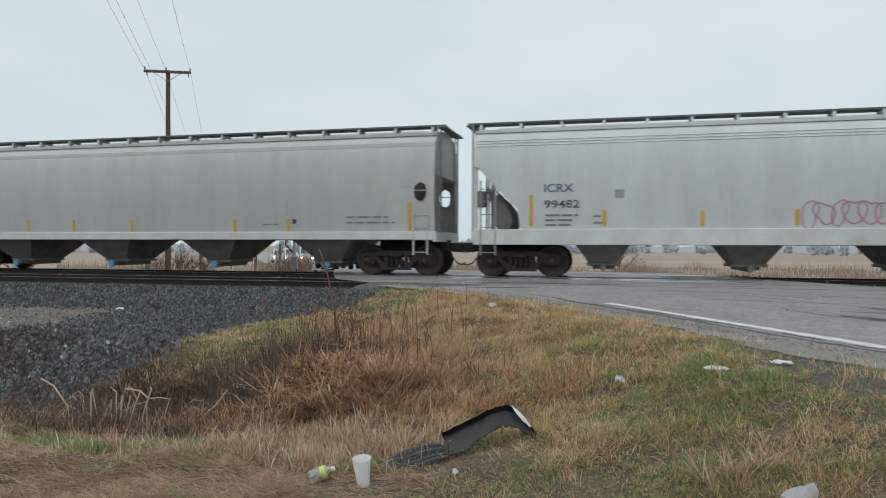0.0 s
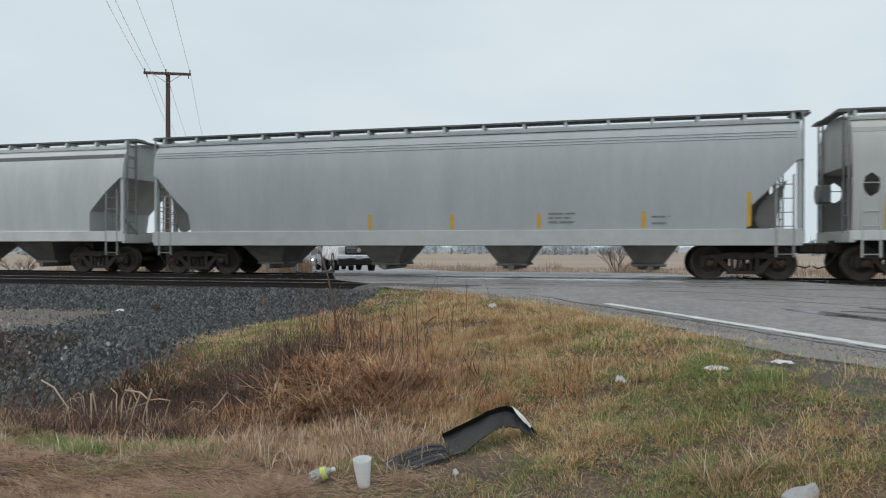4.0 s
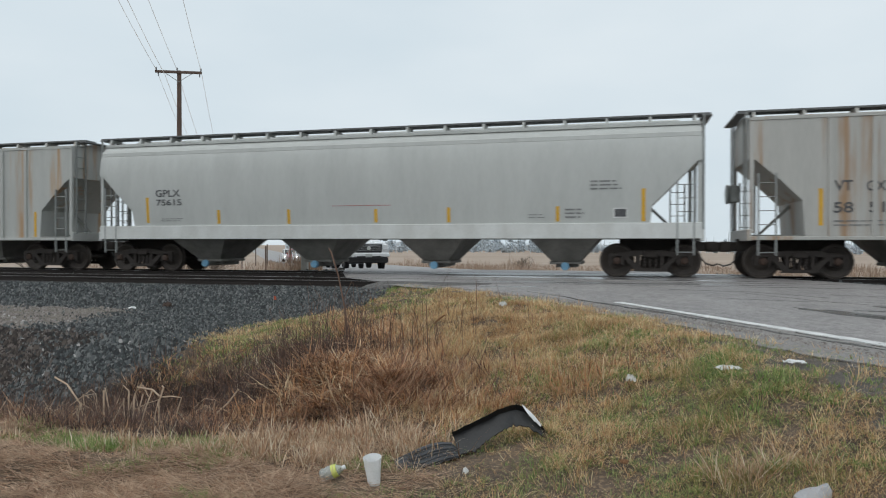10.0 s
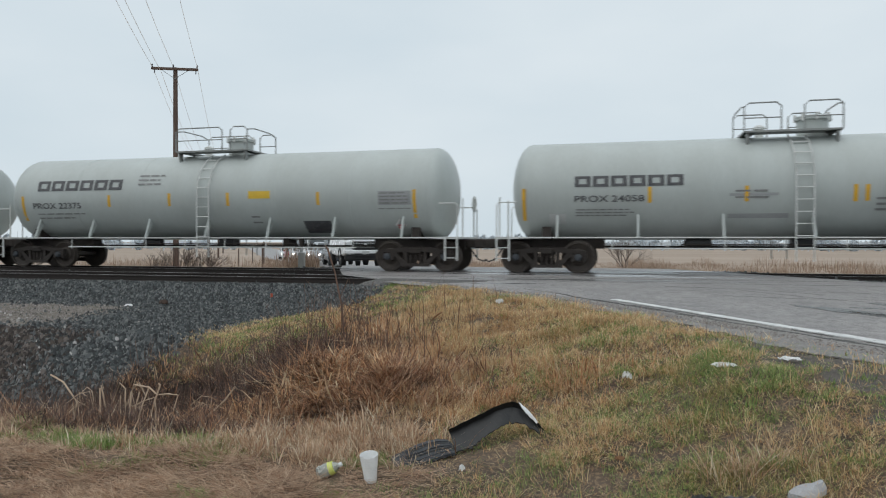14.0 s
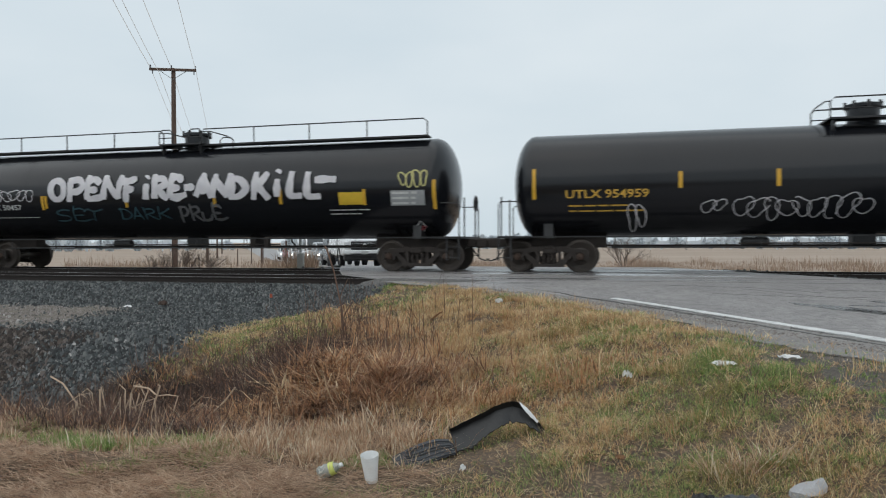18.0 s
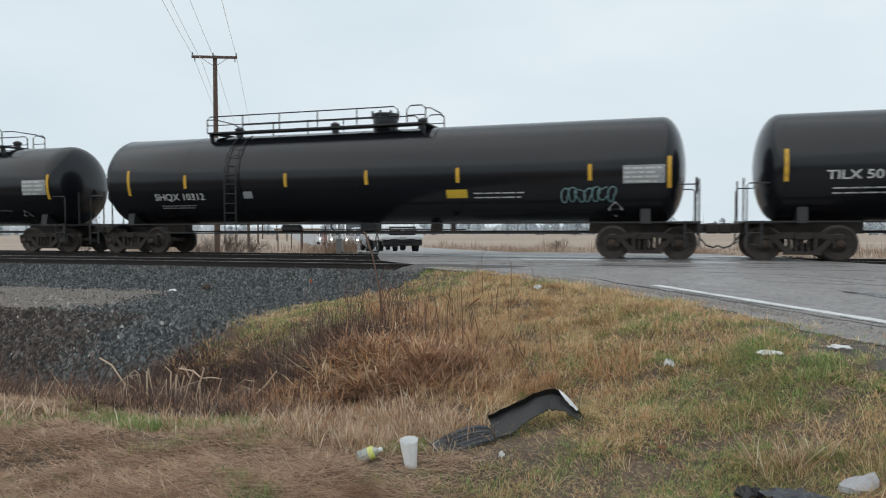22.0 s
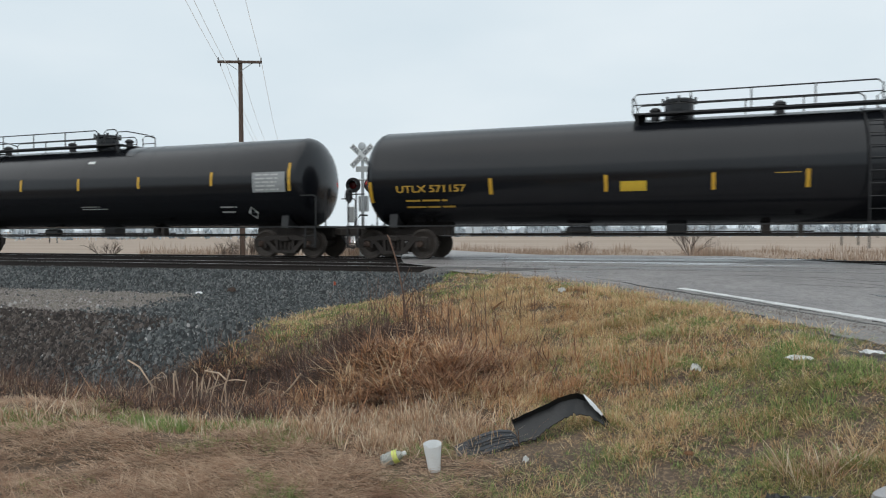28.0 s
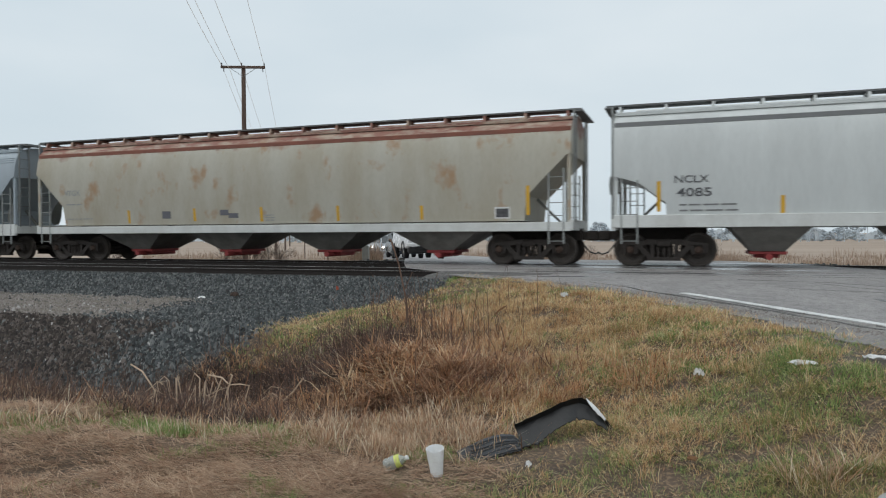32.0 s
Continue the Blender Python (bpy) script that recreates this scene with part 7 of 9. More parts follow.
dress(26,
      codes=[('W', 'SHQX 10312', -7.31, 1.82, 1.96, 0.21)],
      prints=[('W', -7.15, -5.44, 1.55, 1.66, 2), ('W', 3.85, 5.47, 1.73, 1.92, 2), ('W', 8.08, 9.11, 2.09, 2.51, 4)],
      plates=[('G', -3.85, -3.53, 1.84, 2.06), ('Y', 3.01, 3.65, 1.75, 1.99), ('P', 8.05, 9.14, 2.07, 2.56)],
      strips=[(-8.31, 1.99, 2.84), (-6.02, 2.2, 2.63), (-2.27, 2.18, 2.6), (0.5, 2.19, 2.62), (3.39, 2.19, 2.62), (7.17, 2.17, 2.62), (9.25, 1.93, 2.78)],
      tags=[('T', 6.36, 7.85, 1.59, 2.0, 7, 0.045)],
      diamonds=[('W', 7.83, 1.39, 0.21)])
dress(27,
      codes=[('W', 'SHQX 10758', -7.49, 1.78, 2.2, 0.2)],
      prints=[('W', -7.39, -5.59, 1.49, 1.66, 2), ('W', 2.17, 3.79, 1.58, 1.78, 2), ('W', 7.64, 8.66, 2.1, 2.6, 4), ('W', 6.04, 6.99, 1.51, 1.56, 1)],
      plates=[('G', -5.11, -4.82, 1.74, 1.99), ('Y', 1.06, 1.73, 1.68, 1.95), ('P', 7.61, 8.69, 2.09, 2.63)],
      strips=[(-8.71, 1.95, 2.84), (-5.39, 2.2, 2.61), (-2.6, 2.17, 2.63), (0.24, 2.13, 2.58), (3.07, 2.15, 2.6), (6.46, 2.15, 2.6), (8.78, 1.93, 2.82)],
      diamonds=[('W', 7.35, 1.36, 0.2)])
dress(28,
      codes=[('W', 'TILX 500763', -8.43, 2.08, 2.18, 0.21)],
      prints=[('W', -8.29, -6.52, 1.73, 1.9, 2), ('W', 6.86, 8.08, 1.89, 2.22, 3), ('W', 6.07, 6.94, 1.65, 1.94, 3), ('W', 8.13, 9.12, 2.08, 2.53, 4)],
      plates=[('G', -5.97, -5.66, 2.06, 2.32), ('Y', 4.58, 5.23, 1.96, 2.24), ('G', 7.67, 8.16, 1.57, 1.82), ('P', 8.11, 9.15, 2.08, 2.56)],
      strips=[(-9.28, 1.97, 2.85), (-6.1, 2.15, 2.61), (-2.92, 2.17, 2.61), (0.39, 2.16, 2.62), (3.3, 2.15, 2.61), (6.15, 2.15, 2.6), (9.22, 1.97, 2.81)],
      diamonds=[('W', 8.74, 1.34, 0.19)])
dress(29,
      codes=[('W', 'TILX 500860', -8.47, 2.07, 2.22, 0.21)],
      prints=[('W', -8.32, -6.56, 1.72, 1.87, 2), ('W', 6.55, 7.8, 2.09, 2.49, 3), ('W', 6.51, 7.46, 1.67, 1.97, 3), ('W', 8.01, 8.96, 2.05, 2.52, 4)],
      plates=[('G', -6.07, -5.77, 2.06, 2.32), ('Y', 5.88, 6.5, 2.04, 2.3), ('G', 7.58, 8.06, 1.57, 1.81), ('P', 7.98, 8.99, 2.04, 2.55)],
      strips=[(-9.38, 1.98, 2.87), (-6.21, 2.13, 2.58), (-3.18, 2.19, 2.63), (-0.84, 2.17, 2.61), (2.37, 2.16, 2.62), (5.82, 2.15, 2.59), (9.08, 1.96, 2.82)],
      diamonds=[('W', 8.63, 1.34, 0.2)])
dress(30,
      codes=[('W', 'SHQX 10822', -8.0, 1.82, 2.25, 0.19)],
      prints=[('W', -7.57, -6.13, 1.54, 1.65, 1), ('W', 2.41, 4.1, 1.63, 1.85, 2), ('W', 7.72, 8.75, 2.13, 2.6, 4), ('W', 6.2, 7.15, 1.58, 1.64, 1)],
      strips=[(-9.25, 2.07, 2.91), (-6.41, 2.19, 2.63), (-2.81, 2.22, 2.66), (0.16, 2.2, 2.66), (2.88, 2.2, 2.64), (6.43, 2.17, 2.63), (8.9, 2.0, 2.89)],
      plates=[('Y', 1.4, 2.1, 1.69, 1.94), ('P', 7.69, 8.78, 2.1, 2.66)],
      diamonds=[('W', 7.49, 1.4, 0.23)])
dress(31,
      codes=[('W', 'TILX 500971', -8.62, 2.1, 1.99, 0.19)],
      prints=[('W', -8.56, -6.88, 1.73, 1.91, 2)],
      plates=[('G', -6.43, -6.12, 2.08, 2.32)],
      strips=[(-9.48, 1.97, 2.83), (-6.55, 2.18, 2.58)])
dress(32,
      codes=[('Y', 'UTLX 571157', -8.06, 2.03, 2.21, 0.2)],
      prints=[('Y', -7.79, -5.93, 1.56, 1.85, 2), ('Y', 5.45, 7.28, 1.82, 2.01, 2), ('W', 7.54, 8.56, 1.95, 2.34, 3), ('Y', 2.39, 3.05, 2.27, 2.34, 1)],
      strips=[(-8.92, 1.74, 2.37), (-5.1, 1.92, 2.38), (-1.83, 1.93, 2.38), (0.92, 1.92, 2.36), (3.13, 1.93, 2.39), (5.19, 1.92, 2.37), (8.81, 1.54, 2.36)],
      plates=[('Y', -1.45, -0.76, 1.93, 2.2), ('P', 7.51, 8.59, 1.92, 2.4)],
      diamonds=[('W', 8.23, 1.4, 0.22)])
dress(33,
      codes=[('W', 'SHPX 224274', -7.56, 1.89, 2.24, 0.19)],
      prints=[('W', -7.49, -5.83, 1.58, 1.73, 2), ('W', -0.22, 1.05, 1.68, 1.81, 2), ('W', 7.35, 8.43, 2.20, 2.75, 5), ('W', 5.81, 6.50, 1.50, 1.75, 2)],
      plates=[('G', -4.56, -4.27, 1.86, 2.1), ('W', 0.06, 0.37, 3.34, 3.44), ('P', 7.23, 8.46, 2.15, 2.80)],
      strips=[(-8.83, 2.22, 3.02), (-5.94, 2.4, 2.83), (-2.97, 2.4, 2.83), (-0.17, 2.37, 2.8), (2.56, 2.38, 2.79), (5.62, 2.40, 2.86), (8.61, 2.17, 3.08)],
      diamonds=[('W', 7.02, 1.50, 0.20)])
dress(34,
      codes=[('K', 'NCIX', -7.88, 2.29, 0.76, 0.17), ('K', '095', -7.85, 1.88, 0.57, 0.19)],
      prints=[('K', -7.84, -5.94, 1.56, 1.64, 2), ('K', 6.74, 7.32, 1.67, 1.8, 2)],
      plates=[('L', -6.7, -6.44, 2.01, 2.22), ('K', 7.6, 8.05, 1.62, 1.88), ('P', 5.99, 6.47, 1.57, 1.96)],
      strips=[(-8.34, 1.47, 2.36), (-5.75, 1.47, 1.9), (-2.9, 1.47, 1.91), (-0.29, 1.49, 1.88), (8.37, 1.65, 2.49), (5.9, 1.5, 1.87), (2.74, 1.48, 1.86), (-0.02, 1.47, 1.87), (-2.9, 1.48, 1.9)])
dress(35,
      codes=[('K', 'NCIX', -8.14, 2.36, 0.5, 0.15), ('K', '1335', -8.11, 1.93, 0.54, 0.16)],
      prints=[('K', -8.07, -6.66, 1.45, 1.61, 2), ('K', 3.76, 4.19, 1.71, 2.2, 5), ('K', 6.28, 6.72, 1.71, 1.81, 1)],
      plates=[('L', -7.01, -6.73, 2.18, 2.4), ('W', 7.45, 7.83, 1.45, 1.79), ('B', 7.91, 8.14, 1.44, 1.68)],
      strips=[(-8.24, 1.42, 2.24), (-5.92, 1.42, 1.8), (-3.07, 1.39, 1.8), (8.34, 1.47, 2.28), (5.72, 1.45, 1.83), (3.0, 1.43, 1.82), (0.09, 1.42, 1.83), (-2.84, 1.43, 1.86), (-5.95, 1.44, 1.86)])
dress(36,
      codes=[('K', 'NCLX', -8.15, 2.24, 0.85, 0.19), ('K', '4085', -8.1, 1.88, 0.87, 0.22)],
      prints=[('K', -8.03, -6.3, 1.48, 1.71, 2), ('K', -0.78, 0.86, 2.13, 2.4, 3), ('K', -1.82, -0.97, 1.49, 1.56, 1), ('K', 1.25, 2.01, 1.46, 1.56, 1), ('K', 6.87, 7.69, 1.63, 2.02, 3)],
      strips=[(-8.55, 1.49, 2.29), (-5.55, 1.41, 1.86), (-2.67, 1.42, 1.86), (0.16, 1.43, 1.83), (2.96, 1.44, 1.85), (5.71, 1.46, 1.86), (8.44, 1.47, 2.3)],
      plates=[('P', 6.35, 6.6, 1.57, 1.79), ('U', 7.53, 7.96, 1.52, 1.73)])
dress(37,
      strips=[(8.72, 1.44, 2.28), (5.47, 1.35, 1.77), (2.65, 1.34, 1.82), (-0.16, 1.35, 1.83), (-2.82, 1.39, 1.82), (-5.64, 1.34, 1.8)],
      plates=[('D', -4.18, -3.82, 1.49, 1.74), ('D', -1.78, -1.44, 1.57, 1.76), ('D', -1.44, -1.06, 1.48, 1.64), ('W', 7.73, 8.2, 1.35, 1.69), ('K', 7.78, 8.15, 1.39, 1.64)],
      codes=[('P', 'VTGX', -8.56, 2.37, 0.74, 0.19)],
      prints=[('P', -8.51, -7.7, 1.95, 2.1, 1), ('P', -8.52, -7.04, 1.45, 1.56, 1), ('P', -0.01, 0.42, 1.37, 1.58, 3)])


# ---- beyond the tracks: poles, signal, shrubs, woods, waiting vehicles ----
def utility_pole(x, y, z0, top, turn, label):
    p = thing("utility_pole", label, "utility pole", "poles along the road", pose(x, y, z0, 0, 0, turn))
    H = top - z0
    part("shaft", Mesh().disc_z(0, 0, [(-0.8, 0.17), (0, 0.165), (H * 0.5, 0.14), (H, 0.115), (H + 0.02, 0.09)], 14), M["pole_wood"], p)
    arm = part("crossarm", Mesh().chamfer(-1.22, 1.22, -0.19, -0.08, H - 0.16, H - 0.02, 0.012), M["pole_wood"], p)
    for s in (-1, 1):
        part("arm_brace", Mesh().tube([(s * 0.72, -0.13, H - 0.14), (0, -0.13, H - 0.62)], 0.015, 6), M["galvanised"], p)
    for u in (-1.17, -0.08, 1.17):
        part("insulator", Mesh().disc_z(u, -0.13, [(H - 0.03, 0.02), (H + 0.04, 0.045), (H + 0.07, 0.03), (H + 0.10, 0.05), (H + 0.15, 0.03), (H + 0.16, 0.01)], 10), M["insulator"], arm)
    for u in (-1.05, 1.1):
        part("pin", Mesh().tube([(u, -0.13, H - 0.16), (u, -0.13, H - 0.34)], 0.03, 6), M["insulator"], arm)
    return p


DIR = Vector((-0.515, 0.857, 0))
P0 = Vector((-23.6, 12.2, 0))
POLES = [P0 - DIR * 47, P0, P0 + DIR * 46, P0 + DIR * 92, P0 + DIR * 138]
TOPS = [11.1, 10.38, 10.3, 10.2, 10.1]
for p, z in zip(POLES, TOPS):
    g = float(land(p.x, p.y))
    utility_pole(p.x, p.y, g, z, 23, "weathered brown wooden pole with one crossarm")
span_dir = Vector((math.cos(radians(23)), math.sin(radians(23)), 0))
for u, lift in ((-1.17, 0.14), (-0.72, -0.12), (-0.08, 0.14), (1.17, 0.14)):
    m = Mesh()
    for a, b, za, zb in zip(POLES, POLES[1:], TOPS, TOPS[1:]):
        pts = []
        for k in range(17):
            q = k / 16
            p = a.lerp(b, q) + span_dir * u
            pts.append((p.x, p.y, za + (zb - za) * q + lift - 0.16 - 1.3 * 4 * q * (1 - q) * 0.55))
        m.tube(pts, 0.013, 6)
    tagged(new("overhead_wire", m.mesh("overhead_wire", M["wire"])), "thin sagging grey overhead wire between wooden poles", "wire", "wires on the poles")

# crossing signal: mast, crossbuck, two hooded lamps, bell and boxes
sg = thing("crossing_signal", "silver railway crossing signal with crossbuck and red lamp lit", "crossing signal", at=pose(-12.5, 4.8, float(land(-12.5, 4.8)), 0, 0, 14))
part("mast", Mesh().disc_z(0, 0, [(0.0, 0.16), (0.10, 0.16), (0.12, 0.12), (0.55, 0.11), (0.56, 0.065), (4.52, 0.065), (4.55, 0.03)], 14), M["aluminium"], sg)
part("base_box", Mesh().chamfer(-0.13, 0.13, -0.13, 0.13, 0.0, 0.75, 0.03), M["galvanised"], sg)
for tilt, text, flip in ((45, "RAIL   ROAD", 0), (-45, "CROS  SING", 1)):
    bl = part("crossbuck_blade", Mesh().chamfer(-0.61, 0.61, -0.012, 0.012, -0.115, 0.115, 0.006), M["sign_white"], sg,
              at=pose(0, -0.09 - 0.03 * flip, 4.20, 0, tilt if not flip else tilt, 0))
    lettering(bl, text, -0.56, -0.07, 0.14, lambda z: -0.014, M["letter_black"], "sign_word", width=1.12, bold=0.02, lift=0.004)
part("lamp_arm", Mesh().tube([(-0.6, -0.06, 3.24), (0.6, -0.06, 3.24)], 0.04, 8), M["aluminium"], sg)
for s in (-1, 1):
    hd = part("lamp_backing", Mesh().disc_y(s * 0.38, 3.02, [(-0.10, 0.30), (-0.08, 0.31), (-0.05, 0.30), (-0.03, 0.1)], 24), M["signal_black"], sg)
    part("hood", Mesh().loft([[(s * 0.38 + 0.19 * math.cos(a), y, 3.02 + 0.19 * math.sin(a)) for a in [math.pi * k / 10 for k in range(11)]] for y in (-0.10, -0.42)], caps=False, closed=False), M["signal_black"], hd)
    part("lens", Mesh().disc_y(s * 0.38, 3.02, [(-0.14, 0.02), (-0.135, 0.10), (-0.11, 0.15), (-0.10, 0.155)], 20), M["signal_red"] if s > 0 else M["signal_dark"], hd)
part("bell", Mesh().disc_y(0.0, 4.60, [(-0.16, 0.03), (-0.15, 0.14), (-0.09, 0.16), (-0.06, 0.10)], 16), M["aluminium"], sg)
part("track_count_sign", Mesh().chamfer(-0.26, 0.26, -0.10, -0.085, 3.56, 3.78, 0.006), M["panel_light"], sg)
part("junction_box", Mesh().chamfer(-0.20, 0.20, 0.06, 0.30, 1.95, 2.6, 0.03), M["aluminium"], sg)
part("cable_loop", Mesh().tube([(-0.02, -0.2, 0.9), (-0.30, -0.25, 1.2), (-0.26, -0.25, 1.55), (-0.05, -0.25, 1.8), (0.25, -0.25, 1.78)], 0.035, 8), M["signal_black"], sg)
part("counterweight", Mesh().chamfer(-0.62, -0.34, -0.12, 0.02, 1.5, 2.15, 0.03), M["panel_light"], sg)


def bare_shrub(x, y, height, spread, stems, seed, label, name="bare_shrub", category="shrub"):
    """Leafless shrub: stems that fork four times into thin twigs."""
    rng = random.Random(seed)
    sh_ = thing(name, label, category, "bare shrubs beyond the tracks", pose(x, y, float(land(x, y)) - 0.05))
    thick, fine = Mesh(), Mesh()

    def grow(p, d, length, r, level):
        q = p + d * length
        (thick if level < 2 else fine).tube([p, p.lerp(q, 0.5) + Vector((rng.uniform(-1, 1), rng.uniform(-1, 1), 0)) * length * 0.05, q], [r, r * 0.8, r * 0.62], 4 if level < 2 else 3)
        if level < 4:
            for _ in range(3 if level < 3 else 2):
                nd = (d + Vector((rng.gauss(0, 0.38), rng.gauss(0, 0.38), rng.gauss(0.05, 0.22)))).normalized()
                grow(p.lerp(q, rng.uniform(0.55, 1.0)), nd, length * rng.uniform(0.6, 0.85), r * 0.6, level + 1)

    for i in range(stems):
        a = rng.uniform(0, 6.28)
        d = Vector((math.cos(a) * spread * rng.uniform(0.3, 1), math.sin(a) * spread * rng.uniform(0.3, 1), 1)).normalized()
        grow(Vector((math.cos(a) * 0.12, math.sin(a) * 0.12, 0)), d, height * rng.uniform(0.30, 0.42), 0.035, 0)
    part("stem", thick, M["twig"], sh_)
    part("twig_crown", fine, M["twig"], sh_)
    return sh_


bare_shrub(0.3, 35.5, 2.9, 1.0, 8, 3, "rounded leafless brown shrub in dry grass")
for i, (x, y, h) in enumerate(((-22.4, 11.0, 1.9), (-23.3, 12.4, 2.3), (-22.0, 12.8, 1.7), (-24.3, 11.5, 1.5), (-21.4, 11.6, 1.4), (-33.5, 12.5, 1.8))):
    bare_shrub(x, y, h, 0.75, 5, 20 + i, "thicket of leafless brown brush by the tracks")
bare_shrub(-7.6, 34, 1.6, 0.6, 4, 40, "thin leafless brush among tall dry weeds")

# reeds and dry weeds along the far side, and the woods on the skyline
rng = np.random.default_rng(5)


def blades(px, py, pz, height, width, lean, curl, heading):
    """Arrays for bent blades of three segments."""
    n = len(px)
    sx, sy = -np.sin(heading), np.cos(heading)
    dx, dy = np.cos(heading), np.sin(heading)
    vs = np.zeros((n, 5, 3), np.float32)
    for k, q in enumerate((0.0, 0.55, 1.0)):
        out = height * (lean * q + curl * q * q)
        up = height * np.sqrt(np.clip(1 - (lean * 0.7 + curl * q * 0.8) ** 2, 0.03, 1)) * q
        w = width * (1 - 0.35 * q)
        cx, cy, cz = px + dx * out, py + dy * out, pz + up
        if k < 2:
            vs[:, 2 * k] = np.stack([cx - sx * w, cy - sy * w, cz], -1)
            vs[:, 2 * k + 1] = np.stack([cx + sx * w, cy + sy * w, cz], -1)
        else:
            vs[:, 4] = np.stack([cx, cy, cz], -1)
    o = np.arange(n)[:, None] * 5
    f = np.concatenate([o + np.array([[0, 1, 3]]), o + np.array([[0, 3, 2]]), o + np.array([[2, 3, 4]])])
    return vs.reshape(-1, 3), f


def off_road(x, y, m=0.8):
    return (x < road_left(y) - m) | (x > road_right(y) + m)


n = 42000
ang = rng.uniform(-0.75, 0.45, n)
dist = 29 + 60 * rng.random(n) ** 2
x, y = dist * np.sin(ang), -20.9 + dist * np.cos(ang)
keep = off_road(x, y) & (y > 5.0)
x, y, dist = x[keep], y[keep], dist[keep]
hh = (0.45 + 0.55 * rng.random(len(x))) * (0.7 + 0.5 * np.sin(x * 0.9 + np.sin(y * 0.5)))
stand = np.clip(0.75 + 0.55 * np.sin(x * 0.45 + 1.3 * np.sin(y * 0.21)) + 0.3 * np.sin(x * 1.7), 0.3, 1.6)
v, f = blades(x, y, land(x, y), np.clip(hh * 0.85 * stand, 0.15, 1.3), 0.005 + 0.00018 * dist, rng.uniform(-0.5, 0.5, len(x)), rng.uniform(0, 0.3, len(x)), rng.uniform(0, 6.28, len(x)))
tagged(new("dry_reeds", bulk("dry_reeds", v, f, M["reed"])), "tall dry tan weeds along the field edge", "dry weeds", kind="stuff")


def clumps(n, cx, cy, cz, sx, sz, seed):
    """Small irregular lumps as low stones or leaf clumps: arrays."""
    r = np.random.default_rng(seed)
    base = np.array([(1, 0, 0), (0, 1, 0), (-1, 0, 0), (0, -1, 0), (0, 0, 1), (0, 0, -1)], float)
    faces = np.array([(0, 1, 4), (1, 2, 4), (2, 3, 4), (3, 0, 4), (1, 0, 5), (2, 1, 5), (3, 2, 5), (0, 3, 5)])
    a = r.uniform(0, 6.28, n)
    jit = r.uniform(0.65, 1.35, (n, 6, 1))
    p = base[None] * jit
    c, s = np.cos(a)[:, None], np.sin(a)[:, None]
    X = (p[:, :, 0] * c - p[:, :, 1] * s) * sx[:, None]
    Yv = (p[:, :, 0] * s + p[:, :, 1] * c) * sx[:, None] * r.uniform(0.6, 1.0, (n, 1))
    Z = p[:, :, 2] * sz[:, None] + 0.3 * X * r.uniform(-1, 1, (n, 1))
    v = np.stack([X + cx[:, None], Yv + cy[:, None], Z + cz[:, None]], -1).reshape(-1, 3)
    f = (np.arange(n)[:, None, None] * 6 + faces[None]).reshape(-1, 3)
    return v, f


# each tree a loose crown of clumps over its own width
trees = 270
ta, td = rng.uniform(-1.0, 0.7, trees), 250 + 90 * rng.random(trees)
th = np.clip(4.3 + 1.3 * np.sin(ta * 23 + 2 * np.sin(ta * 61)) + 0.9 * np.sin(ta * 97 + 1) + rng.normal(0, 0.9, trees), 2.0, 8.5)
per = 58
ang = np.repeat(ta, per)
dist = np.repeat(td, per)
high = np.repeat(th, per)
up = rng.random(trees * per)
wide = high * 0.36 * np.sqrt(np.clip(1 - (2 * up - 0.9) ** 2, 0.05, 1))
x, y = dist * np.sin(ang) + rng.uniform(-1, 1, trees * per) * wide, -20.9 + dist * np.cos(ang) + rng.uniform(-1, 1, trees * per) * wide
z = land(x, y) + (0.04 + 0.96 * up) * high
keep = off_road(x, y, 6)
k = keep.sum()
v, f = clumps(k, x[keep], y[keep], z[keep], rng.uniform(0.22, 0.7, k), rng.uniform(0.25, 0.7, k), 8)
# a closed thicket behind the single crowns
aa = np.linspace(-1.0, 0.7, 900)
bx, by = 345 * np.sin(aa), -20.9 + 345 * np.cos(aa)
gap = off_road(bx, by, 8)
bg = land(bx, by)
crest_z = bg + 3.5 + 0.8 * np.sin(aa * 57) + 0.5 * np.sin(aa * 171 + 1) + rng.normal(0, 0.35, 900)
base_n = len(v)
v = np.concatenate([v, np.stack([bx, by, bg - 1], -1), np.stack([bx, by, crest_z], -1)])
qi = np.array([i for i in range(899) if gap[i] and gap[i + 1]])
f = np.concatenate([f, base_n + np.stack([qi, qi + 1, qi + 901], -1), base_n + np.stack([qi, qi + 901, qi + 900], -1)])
tagged(new("far_woods", bulk("far_woods", v, f, M["hazed_tree"])), "belt of distant winter trees, tinted pale blue-grey for haze", "trees", kind="stuff")
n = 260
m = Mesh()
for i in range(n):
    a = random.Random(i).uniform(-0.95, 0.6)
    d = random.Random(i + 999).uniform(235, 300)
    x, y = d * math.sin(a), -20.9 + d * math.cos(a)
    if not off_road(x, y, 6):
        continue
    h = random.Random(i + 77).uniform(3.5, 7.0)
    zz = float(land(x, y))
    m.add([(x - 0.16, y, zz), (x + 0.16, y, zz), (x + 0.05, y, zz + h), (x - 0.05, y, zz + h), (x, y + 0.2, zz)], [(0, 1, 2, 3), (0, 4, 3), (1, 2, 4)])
# trunks share the woods' colour, which has the haze mixed in
tagged(new("far_trunks", m.mesh("far_trunks", M["hazed_tree"], 0)), "thin trunks before the distant woods, tinted for haze", "tree trunks", kind="stuff")


